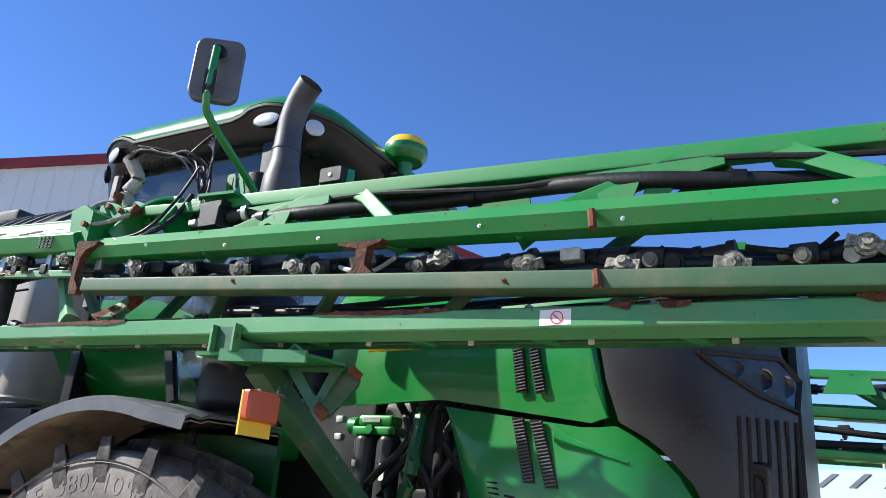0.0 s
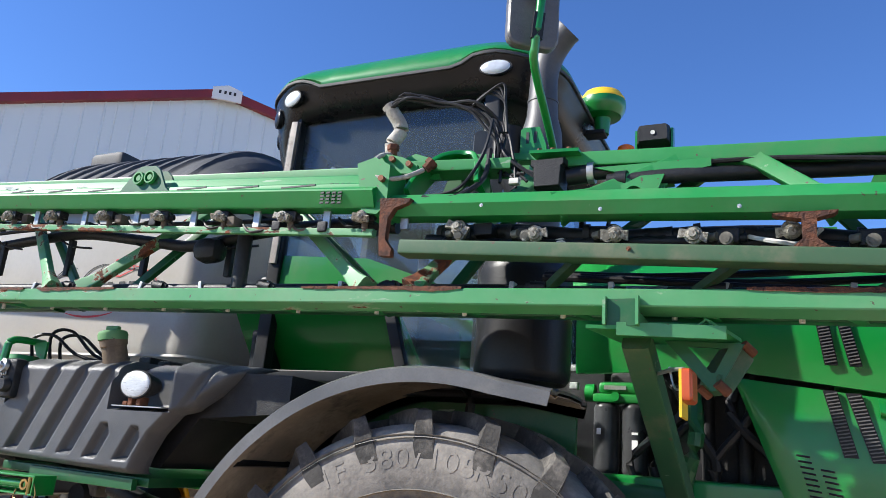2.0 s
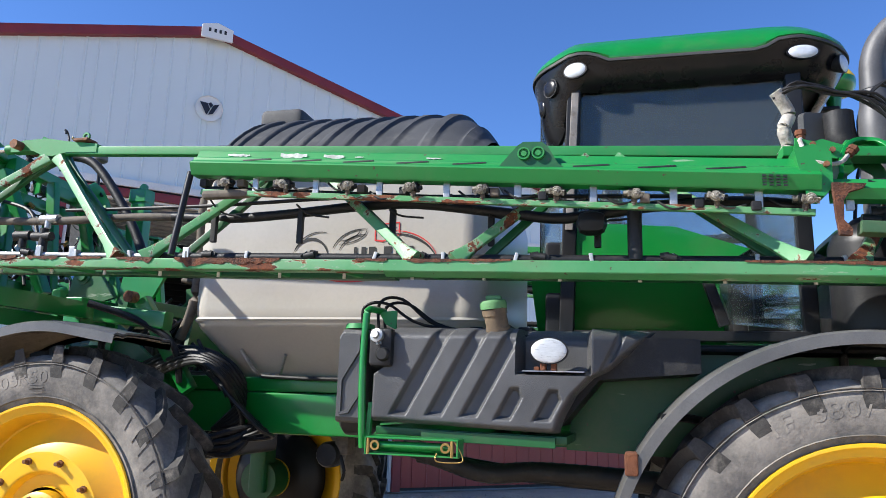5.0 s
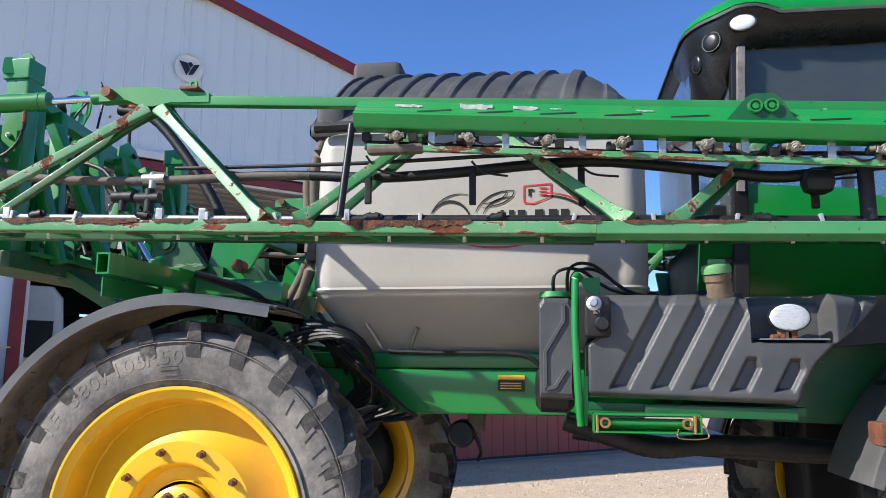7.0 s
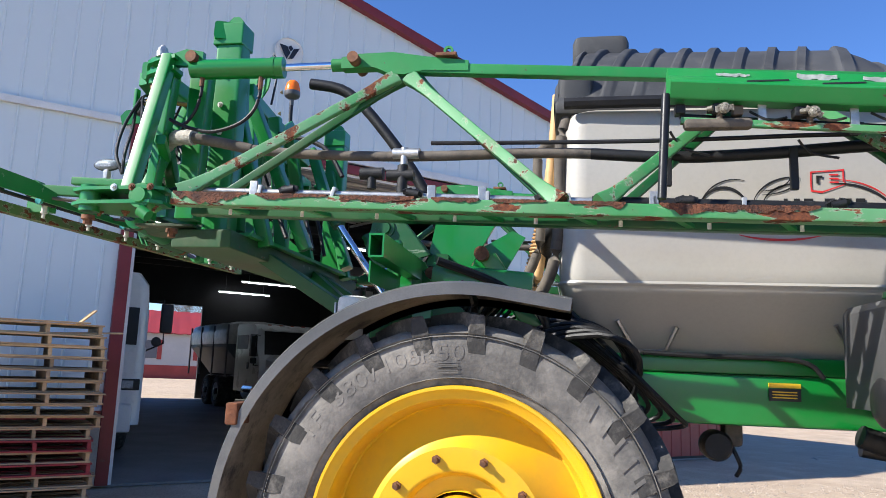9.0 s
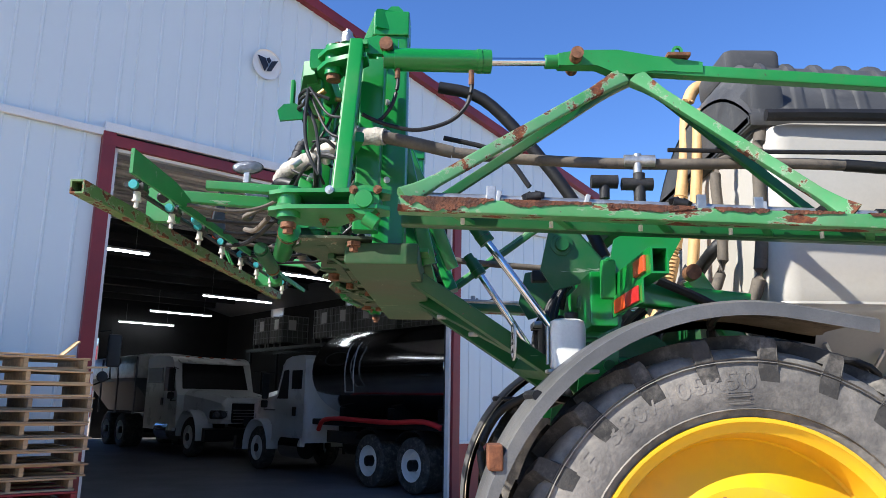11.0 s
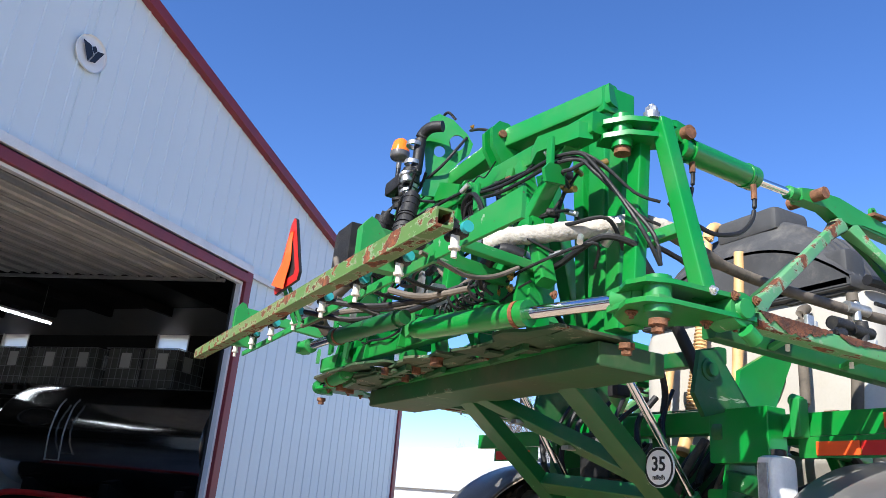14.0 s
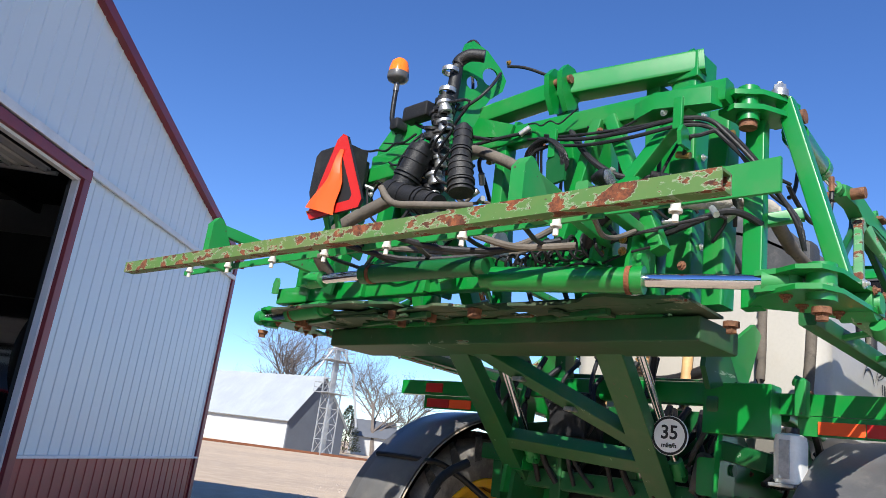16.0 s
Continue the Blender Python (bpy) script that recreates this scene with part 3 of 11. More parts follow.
ground = part("ground", bm, M["ground"])
tagged(ground, "tan gravel yard with worn dusty tracks", "ground", kind="structure")


def siding_panel(bm, s0, s1, z0, ztop, d=0.0, ribs=3, depth=0.014):
    """One ribbed steel sheet between s0 and s1; ztop(s) gives the height of its upper edge."""
    pts, step = [], (s1 - s0) / ribs
    for k in range(ribs):
        a = s0 + k * step
        pts += [(a, 0), (a + 0.32 * step, 0), (a + 0.38 * step, 0.12), (a + 0.62 * step, 0.12), (a + 0.68 * step, 0)]
        pts += [(a + 0.86 * step, 0), (a + 0.90 * step, 1), (a + 0.97 * step, 1)]
    pts.append((s1, 0))
    rows = [[(s, -d - depth * k, z0) for s, k in pts], [(s, -d - depth * k, ztop(s)) for s, k in pts]]
    sheet(bm, rows, (0, 0.012, 0))


gable = thing("wall_south", "pale steel gable wall of a machine shed with red trim", "wall", kind="structure")
gable.matrix_basis = SHED
bm = BM()
for lo, hi, z0, z1 in ((-HALF, DOOR0, 0, None), (DOOR1, HALF, 0, None), (DOOR0, DOOR1, DOORZ + 0.16, None)):
    pts = [(lo, z0), (hi, z0), (hi, gable_z(hi))] + ([(0, RIDGE)] if lo < 0 < hi else []) + [(lo, gable_z(lo))]
    plate(bm, [(a, b - (0.03 if b > z0 else 0)) for a, b in pts], 0.14, "y", 0.085)
# the inner face takes the steel with interior shade in its colour
part("wall_core", bm, M["inside"], gable, "inner face of the wall, darkened for shade")
edge_list = []
s = -HALF
while s < HALF - 0.01:
    edge_list.append((s, min(HALF, s + 0.9)))
    s += 0.9
for a, b in edge_list:
    spans = [(a, b)]
    for cut in (DOOR0, DOOR1, 0.0):
        spans = [q for lo, hi in spans for q in (((lo, cut), (cut, hi)) if lo + 0.03 < cut < hi - 0.03 else ((lo, hi),))]
    for lo, hi in spans:
        over = DOOR0 - 0.01 < (lo + hi) / 2 < DOOR1 + 0.01
        for z0, z1 in (((DOORZ + 0.24, None),) if over else ((1.02, 5.08), (5.16, None))):
            bm = BM()
            siding_panel(bm, lo, hi, z0, (lambda q: gable_z(q) - 0.03) if z1 is None else (lambda q, z=z1: z), 0.005, max(1, round((hi - lo) / 0.3)))
            part("panel", bm, M["siding"], gable)
        if not over:
            bm = BM()
            siding_panel(bm, lo, hi, 0.06, lambda q: 1.0, 0.008, max(1, round((hi - lo) / 0.3)))
            part("wainscot_panel", bm, M["wainscot"], gable, "red ribbed wainscot sheet")
bm = BM()
for lo, hi in ((-HALF, DOOR0 - 0.16), (DOOR1 + 0.16, HALF)):
    beam(bm, (lo, -0.03, 1.01), (hi, -0.03, 1.01), 0.05, 0.04)
    beam(bm, (lo, -0.05, 5.12), (hi, -0.05, 5.12), 0.06, 0.10)
beam(bm, (DOOR0 - 0.16, -0.05, 5.20), (DOOR1 + 0.16, -0.05, 5.20), 0.07, 0.13)
part("flashing", bm, M["trim_white"], gable, "white horizontal flashing")
bm = BM()
for a in (DOOR0 - 0.09, DOOR1 + 0.09):
    beam(bm, (a, -0.045, 0), (a, -0.045, DOORZ + 0.18), 0.17, 0.09, (0, 1, 0), 0.01)
beam(bm, (DOOR0 - 0.17, -0.05, DOORZ + 0.07), (DOOR1 + 0.17, -0.05, DOORZ + 0.07), 0.09, 0.15, (0, 0, 1), 0.01)
part("door_trim", bm, M["trim_red"], gable, "red painted door surround")
bm = BM()
for a, q in ((DOOR0 + 0.02, 1), (DOOR1 - 0.02, -1)):
    box(bm, (a - 0.025, -0.03, 0), (a + 0.025, 0.07, DOORZ), 0.006)
box(bm, (DOOR0, -0.03, DOORZ - 0.05), (DOOR1, 0.07, DOORZ - 0.003), 0.006)
part("door_frame", bm, M["trim_white"], gable, "white inner door frame")
bm = BM()
for q in (-1, 1):
    sweep(bm, rrect(0.14, 0.175, 0.01), [(0, -0.06, RIDGE + 0.02), (q * (HALF + 0.3), -0.06, gable_z(HALF + 0.3) + 0.02)], (0, 0, 1))
part("rake_trim", bm, M["trim_red"], gable, "dark red rake trim")
bm = BM()
for q in (-1, 1):
    box(bm, (q * HALF - 0.09, -0.05, 0), (q * HALF + 0.09, 0.06, gable_z(HALF)), 0.01)
part("corner_trim", bm, M["trim_red"], gable, "red corner trim")
bm = BM()
box(bm, (DOOR0 - 0.55, -0.11, 0.0), (DOOR0 - 0.18, -0.045, 0.78), 0.01)
part("concrete_pier", bm, surface("pier_concrete", (0.30, 0.28, 0.25), 0.9, 0, 0.25, 3, 40, 0.3), gable, "bare concrete at the door foot")
# gable emblem: white disc with a dark folded shape
bm = BM()
lathe(bm, [(0, 0.0), (0.235, 0.0), (0.245, 0.01), (0.245, 0.03)], (0, -0.035, 6.81), (0, -1, 0), 32)
emblem = part("emblem", bm, M["decal"], gable, "round white emblem with dark facets")
bm = BM()
for pts in ([(-0.25, 0.15), (-0.06, 0.13), (0.02, -0.02), (-0.06, -0.19)], [(0.25, 0.15), (0.10, 0.10), (-0.02, -0.18), (0.10, -0.14)], [(-0.04, 0.12), (0.03, 0.17), (0.09, 0.10), (0.03, 0.02)]):
    plate(bm, [(a * 0.7, 6.81 + b * 0.7) for a, b in pts], 0.006, "y", -0.071)
part("facet", bm, surface("navy_facet", (0.015, 0.02, 0.035), 0.5, 0, 0.2, 4, 40, 0), emblem)
bm = BM()
plate(bm, [(-0.28, RIDGE - 0.17), (0.28, RIDGE - 0.17), (0.28, RIDGE + 0.065), (0, RIDGE + 0.15), (-0.28, RIDGE + 0.065)], 0.05, "y", -0.17)
sign = part("peak_sign", bm, M["decal"], gable, "small white peak plaque with dark bars")
bm = BM()
for a in (-0.14, -0.04, 0.05, 0.14):
    box(bm, (a - 0.022, -0.202, RIDGE - 0.05), (a + 0.022, -0.197, RIDGE + 0.02), 0)
part("bar", bm, M["ink"], sign)

LEN = 24.0
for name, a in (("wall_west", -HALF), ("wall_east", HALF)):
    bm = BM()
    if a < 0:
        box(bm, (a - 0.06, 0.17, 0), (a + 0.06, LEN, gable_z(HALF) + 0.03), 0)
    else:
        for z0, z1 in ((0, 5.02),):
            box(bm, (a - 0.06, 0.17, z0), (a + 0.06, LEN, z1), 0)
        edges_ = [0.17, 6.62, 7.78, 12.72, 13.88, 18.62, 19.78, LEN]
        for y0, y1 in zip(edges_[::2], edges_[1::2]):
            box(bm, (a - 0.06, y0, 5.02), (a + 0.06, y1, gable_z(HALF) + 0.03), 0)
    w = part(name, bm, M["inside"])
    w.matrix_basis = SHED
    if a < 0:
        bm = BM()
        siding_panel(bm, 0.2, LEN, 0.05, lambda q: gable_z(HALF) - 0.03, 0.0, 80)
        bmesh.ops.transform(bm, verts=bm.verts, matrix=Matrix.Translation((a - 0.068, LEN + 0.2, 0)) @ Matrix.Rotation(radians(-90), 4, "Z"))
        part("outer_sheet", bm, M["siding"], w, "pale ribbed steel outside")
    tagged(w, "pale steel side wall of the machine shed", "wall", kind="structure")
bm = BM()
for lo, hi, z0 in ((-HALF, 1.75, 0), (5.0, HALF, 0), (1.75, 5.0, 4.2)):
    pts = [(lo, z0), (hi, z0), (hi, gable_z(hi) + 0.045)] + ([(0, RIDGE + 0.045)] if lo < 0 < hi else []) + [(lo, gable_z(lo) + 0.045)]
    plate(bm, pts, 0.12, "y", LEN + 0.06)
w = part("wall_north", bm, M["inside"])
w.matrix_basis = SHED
tagged(w, "back wall of the shed, darkened for shade, with an open doorway", "wall", kind="structure")
bm = BM()
for q in (-1, 1):
    loft(bm, [[(0, y, RIDGE + 0.055 + k) for y, k in ((-0.12, 0), (LEN + 0.3, 0), (LEN + 0.3, 0.05), (-0.12, 0.05))],
              [(q * (HALF + 0.35), y, gable_z(HALF + 0.35) + 0.055 + k) for y, k in ((-0.12, 0), (LEN + 0.3, 0), (LEN + 0.3, 0.05), (-0.12, 0.05))]])
roof = part("roof", bm, M["roof_white"])
roof.matrix_basis = SHED
tagged(roof, "low white steel roof of the shed", "roof", kind="structure")
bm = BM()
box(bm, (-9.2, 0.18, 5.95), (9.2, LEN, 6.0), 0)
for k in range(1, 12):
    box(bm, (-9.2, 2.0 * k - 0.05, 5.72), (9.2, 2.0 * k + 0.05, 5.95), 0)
# the ceiling's darkness is shade held in the material
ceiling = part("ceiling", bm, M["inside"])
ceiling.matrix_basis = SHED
tagged(ceiling, "shed ceiling with cross purlins, darkened for shade", "ceiling", kind="structure")
bm = BM()
box(bm, (-HALF + 0.07, 0.0, -0.03), (HALF - 0.07, LEN, 0.005), 0)
floor = part("floor", bm, M["floor_in"])
floor.matrix_basis = SHED
tagged(floor, "dark concrete floor of the shed", "floor", kind="structure")

# raised overhead door under the ceiling
odoor = thing("overhead_door", "raised sectional steel door hung under the ceiling", "door")
odoor.matrix_basis = SHED
for k in range(9):
    bm = BM()
    prof = []
    y0 = 0.45 + 0.56 * k
    zk = 5.02 + 0.03 * k
    rows = []
    for s in (DOOR0, DOOR1):
        rows.append([(s, y0 + 0.545 * f, zk + dz) for f, dz in ((0, 0), (0.1, 0.0), (0.14, 0.03), (0.42, 0.03), (0.46, 0), (0.54, 0), (0.58, 0.03), (0.86, 0.03), (0.9, 0), (1, 0))])
    sheet(bm, rows, (0, 0, 0.03))
    part("door_section", bm, M["door_inner"], odoor)
    bm = BM()
    beam(bm, (DOOR0 + 0.1, y0 + 0.02, zk - 0.03), (DOOR1 - 0.1, y0 + 0.02, zk - 0.03), 0.05, 0.07)
    part("door_strut", bm, M["galv"], odoor, "galvanised stiffening strut")
bm = BM()
for a in (DOOR0 + 0.06, DOOR1 - 0.06):
    beam(bm, (a, 0.3, 4.96), (a, 5.6, 5.2), 0.05, 0.06)
part("track", bm, M["galv"], odoor)

lamp_proto = None
for s, d in ((5.4, 7.1), (-0.3, 7.0), (5.85, 12.65), (6.2, 18.2), (6.7, 23.3)):
    if lamp_proto is None:
        lamp_proto = thing("strip_lamp", "lit white tube lamp hung from the shed ceiling", "lamp", "shed strip lamps")
        bm = BM()
        box(bm, (-1.22, -0.06, 0.05), (1.22, 0.06, 0.10), 0.01)
        part("housing", bm, M["trim_white"], lamp_proto)
        bm = BM()
        rod(bm, (-1.2, 0, 0.02), (1.2, 0, 0.02), 0.022, 10)
        part("tube", bm, M["tube_light"], lamp_proto, "glowing tube")
        bm = BM()
        for a in (-0.9, 0.9):
            rod(bm, (a, 0, 0.1), (a, 0, 0.86), 0.005, 6)
        part("hanger", bm, M["galv"], lamp_proto)
        lamp_proto.matrix_basis = SHED @ pose(s, d, 4.88)
    else:
        copy_thing(lamp_proto, SHED @ pose(s, d, 4.88))

# loose gravel over the yard
rng = random.Random(77)
verts, faces = [], []
for k in range(5200):
    if k < 3600:
        x, y = rng.uniform(-2.0, 8.0), rng.uniform(3.0, 9.5)
    else:
        x, y = rng.uniform(5.0, 34.0), rng.uniform(14.0, 44.0)
    if (Vector((x, y, 0)) - W0).dot(WN) > -0.3:
        continue
    r = rng.uniform(0.010, 0.030) * (1 if k < 3600 else 2.2)
    i = len(verts)
    for a in range(5):
        t_ = 2 * math.pi * a / 5 + rng.uniform(-0.3, 0.3)
        verts.append((x + r * math.cos(t_) * rng.uniform(0.7, 1.2), y + r * math.sin(t_) * rng.uniform(0.7, 1.2), -0.042))
    verts.append((x + rng.uniform(-0.3, 0.3) * r, y + rng.uniform(-0.3, 0.3) * r, -0.04 + r * rng.uniform(0.5, 0.9)))
    faces += [(i + a, i + (a + 1) % 5, i + 5) for a in range(5)]
me = bpy.data.meshes.new("gravel")
me.from_pydata(verts, [], faces)
me.materials.append(M["stones"])
tagged(new("gravel", me), "loose pale gravel scattered over the yard", "gravel", kind="stuff")

# ---- the sprayer ----
sprayer = thing("crop_sprayer", "green self-propelled crop sprayer with folded rusty booms and yellow wheels", "sprayer")
REAR, FRONT = Vector((0.02, 0, 0.985)), Vector((4.31, 0, 0.945))


# wheels: tyre, rim and bolts about the y axis; the outer side faces -y
def make_wheel():
    w = new("wheel")
    R, H = 1.0, 0.205
    side = [(0.655, -0.165), (0.70, -0.185), (0.78, -0.203), (0.86, -0.203), (0.915, -0.190), (0.945, -0.160), (0.952, -0.08), (0.955, 0.0)]
    full = side + [(r, -y) for r, y in side[::-1][1:]]
    bm = BM()
    lathe(bm, full + [(0.62, 0.13), (0.62, -0.13)], (0, 0, 0), (0, 1, 0), 72, True)
    for r in (0.705, 0.90):                                    # moulded rings on the sidewall
        lathe(bm, [(r - 0.006, -0.150 - (r - 0.6) * 0.2), (r, -0.2015 if r < 0.8 else -0.2), (r + 0.006, -0.150 - (r - 0.6) * 0.2)], (0, 0, 0), (0, 1, 0), 72)
    tyre = part("tyre", bm, M["rubber"], w, "dusty black tractor tyre", 50)
    n = 22
    bm = BM()
    for k in range(n):
        for q in (-1, 1):
            a0 = 2 * math.pi * (k + (0.5 if q > 0 else 0)) / n
            # a chevron lug from the shoulder to the middle
            sec = []
            for y, da, rt, wd in ((0.2035, -0.012, 0.928, 0.046), (0.207, 0.000, 0.974, 0.048), (0.200, 0.006, 0.994, 0.046), (0.15, 0.05, 1.004, 0.036), (0.08, 0.13, 1.008, 0.034), (0.0, 0.24, 1.008, 0.036)):
                a = a0 - da
                pts = []
                for dr, dw in ((-0.06, 1.35), (0, 1), (0, -1), (-0.06, -1.35)):
                    rr = rt + dr * (0.5 if rt < 0.92 else 1) - (0.05 if y > 0.2 and dr < 0 else 0)
                    aa = a + dw * wd * 0.62 / rr
                    pts.append((rr * math.sin(aa), q * y, rr * math.cos(aa)))
                sec.append(pts)
            loft(bm, sec)
    part("tread", bm, M["lug"], w, "deep angled tread lugs")
    bm = BM()
    size_marks(bm)
    part("size_marking", bm, M["rubber"], w, "raised size lettering on the sidewall")
    bm = BM()
    rim = [(0.615, 0.16), (0.668, 0.185), (0.675, 0.175), (0.66, 0.160), (0.635, 0.13), (0.632, 0.05), (0.60, 0.03), (0.60, -0.06), (0.628, -0.10), (0.632, -0.150), (0.658, -0.166), (0.672, -0.180), (0.668, -0.190), (0.655, -0.190), (0.640, -0.172), (0.612, -0.160), (0.600, -0.12), (0.585, -0.02), (0.575, -0.01),
           (0.50, -0.035), (0.42, -0.095), (0.395, -0.118), (0.30, -0.118), (0.285, -0.110), (0.265, -0.070), (0.20, -0.060), (0.195, -0.08)]
    lathe(bm, rim, (0, 0, 0), (0, 1, 0), 72)
    rimob = part("rim", bm, M["yellow"], w, "bright yellow dished steel rim", 30)
    bm = BM()
    lathe(bm, [(0.0, -0.20), (0.085, -0.20), (0.095, -0.19), (0.10, -0.155), (0.15, -0.145), (0.175, -0.13), (0.18, -0.06), (0.17, 0.2)], (0, 0, 0), (0, 1, 0), 32)
    part("hub", bm, M["yellow"], w, "yellow final-drive hub", 30)
    bm = BM()
    lathe(bm, [(0.0, 0.17), (0.24, 0.17), (0.28, 0.14), (0.40, 0.10), (0.45, 0.06), (0.46, 0.02)], (0, 0, 0), (0, 1, 0), 36)
    part("inner_drive", bm, M["black"], w, "dark inner drive housing", 40)
    bm0 = BM()
    rod(bm0, (0, 0.0, 0), (0, -0.018, 0), 0.021, 6)
    rod(bm0, (0, -0.016, 0), (0, -0.045, 0), 0.012, 10)
    me = finish(bm0, "bolt")
    me.materials.append(M["bolt"])
    for cnt, r, y in ((10, 0.352, -0.118), (10, 0.135, -0.150)):
        for k in range(cnt):
            b = new("bolt", me)
            a = 2 * math.pi * (k + 0.3) / cnt
            b.location = (r * math.sin(a), y, r * math.cos(a))
            b.parent = w
    return w


def size_marks(bm):
    """Raised letters along an arc of the sidewall."""
    def letter(ch, r, a, size):
        me = text_mesh(ch, size, 0.0014)
        lo = min((v.co.x for v in me.vertices), default=0)
        hi = max((v.co.x for v in me.vertices), default=0)
        tmp = bmesh.new()
        tmp.from_mesh(me)
        for v in tmp.verts:
            x, y, z = v.co
            rr = r + y - size * 0.35
            aa = a + (x - (lo + hi) / 2) * 1.25 / r
            v.co = (rr * math.sin(aa), -0.2035 - z + (0.01 if rr > 0.885 else 0.0), rr * math.cos(aa))
        tmp.to_mesh(me)
        tmp.free()
        bm.from_mesh(me)
        bpy.data.meshes.remove(me)
    words = "IF 380/105R50"
    for base in (-0.02, math.pi * 0.98):
        for k, ch in enumerate(words):
            if ch != " ":
                letter(ch, 0.82, base + (k - 6) * 0.083, 0.105)
    for base in (math.pi * 0.5, math.pi * 1.5):                # a maker's mark drawn as plain slanted bars
        for k in range(7):
            a = base - 0.32 + k * 0.107
            pts = [(0.785, a + 0.03), (0.865, a), (0.865, a + 0.022), (0.785, a + 0.052)]
            v = [bm.verts.new((r * math.sin(t), -0.2075, r * math.cos(t))) for r, t in pts]
            bm.faces.new(v)
    for a in (0.36, 2.1, 4.0):                                 # small panels of fine lines
        for k in range(6):
            r = 0.728 + 0.009 * k
            v = [bm.verts.new((rr * math.sin(t), -0.2005 if rr < 0.75 else -0.204, rr * math.cos(t))) for rr, t in ((r, a), (r + 0.004, a), (r + 0.004, a + 0.12), (r, a + 0.12))]
            bm.faces.new(v)


TRACK = 1.455
wheel_proto = make_wheel()
wheel_proto.parent = sprayer
wheel_proto.location = (REAR.x, -TRACK, REAR.z)
wheel_proto.rotation_euler = (0, radians(-28), 0)
for c, q, turn in ((FRONT, -1, 0), (REAR, 1, 40), (FRONT, 1, 75)):
    w = copy_thing(wheel_proto, pose(c.x, q * TRACK, c.z, 0, 0 if q < 0 else 0, 0 if q < 0 else 180) @ pose(0, 0, 0, 0, turn, 0))
    w.parent = sprayer


# fenders: curved moulded strips over the wheels
def make_fender(c, a0, a1, r, tail, label):
    bm = BM()
    prof = [(-1.738, -0.045), (-1.737, -0.005), (-1.715, 0.006), (-1.66, 0.0), (-1.63, 0.012), (-1.47, 0.016), (-1.31, 0.012), (-1.28, 0.0), (-1.22, 0.006), (-1.20, -0.005), (-1.20, -0.050)]
    rows = []
    n = 30
    for k in range(n + 1):
        a = radians(a0 + (a1 - a0) * k / n)
        rows.append([(c.x + (r + h) * math.sin(a), y, c.z + (r + h) * math.cos(a)) for y, h in prof])
    a = radians(a1)
    for d in (0.12, 0.3):
        base = rows[n]
        rows.append([(x + d * tail, y, z - d * 0.16 * tail) for x, y, z in base])
    sheet(bm, rows, (0, 0, -0.012))
    fend = part("fender", bm, M["fender"], sprayer, label, 60)
    bm = BM()
    sheet(bm, [[(c.x + (x - c.x) * 0.985, y * 0.993, c.z + (z - c.z) * 0.985 - 0.004) for x, y, z in r_[1:-1]] for r_ in rows], (0, 0, -0.004))
    part("liner", bm, M["liner"], fend, "dusty brown underside", 60)
    return fend


fend_f = make_fender(FRONT, -73, 14, 1.145, 0.75, "sun-greyed black plastic front fender")
fend_r = make_fender(REAR, -92, 10, 1.13, 1.0, "sun-greyed black plastic rear fender")
for o in (fend_f, fend_r):
    mirrored(o, sprayer)
for c, a in ((FRONT, -62), (REAR, -64)):
    bm = BM()
    ca = radians(a)
    p = Vector((c.x + 1.15 * math.sin(ca), -1.72, c.z + 1.15 * math.cos(ca)))
    box(bm, p + Vector((-0.03, -0.03, -0.05)), p + Vector((0.03, 0.12, 0.05)), 0.01)
    part("fender_bracket", bm, M["rust"], sprayer, "rusty fender bracket")
bm = BM()
for c in (FRONT, REAR):
    for q in (-1, 1):
        tube(bm, [(c.x, q * 0.9, c.z + 0.35), (c.x, q * 1.2, c.z + 0.9), (c.x, q * 1.25, c.z + 1.11), (c.x, q * 1.66, c.z + 1.125)], 0.022)
        tube(bm, [(c.x - 0.1, q * 0.9, c.z + 0.35), (c.x - 0.6, q * 1.16, c.z + 0.7), (c.x - 0.85, q * 1.25, c.z + 0.745), (c.x - 0.86, q * 1.66, c.z + 0.745)], 0.022)
part("fender_stay", bm, M["black"], sprayer)

# chassis: rails, axles, suspension
bm = BM()
for q in (-1, 1):
    beam(bm, (-0.15, q * 0.62, 1.62), (5.6, q * 0.62, 1.62), 0.12, 0.27)
    beam(bm, (0.1, q * 0.60, 1.807), (2.75, q * 0.60, 1.807), 0.10, 0.10)
part("chassis_rail", bm, M["green"], sprayer, "green box-section chassis rails")
bm = BM()
for c in (REAR, FRONT):
    beam(bm, (c.x, -1.0, 1.36), (c.x, 1.0, 1.36), 0.26, 0.22)
    for q in (-1, 1):
        rod(bm, (c.x, q * 1.0, c.z), (c.x, q * 1.30, c.z), 0.17, 20)
        beam(bm, (c.x, q * 1.06, c.z - 0.1), (c.x, q * 1.06, 1.75), 0.22, 0.16, (1, 0, 0))
part("axle", bm, M["green_dk"], sprayer, "dark green axle beams and legs")
bm = BM()
for c in (REAR, FRONT):
    for q in (-1, 1):
        for k in range(4):
            lathe(bm, [(0.06, -0.03), (0.13, -0.02), (0.135, 0.0), (0.13, 0.02), (0.06, 0.03)], (c.x + 0.22, q * 1.02, 1.55 + 0.06 * k), (0, 0, 1), 20)
part("air_bag", bm, M["plastic"], sprayer, "black air suspension bellows")
bm = BM()
tube(bm, [(2.0, -0.7, 1.40), (2.6, -0.74, 1.33), (3.2, -0.75, 1.30), (3.6, -0.75, 1.30)], 0.045, 10)
part("drive_line", bm, M["black"], sprayer, "dark pipe under the frame")

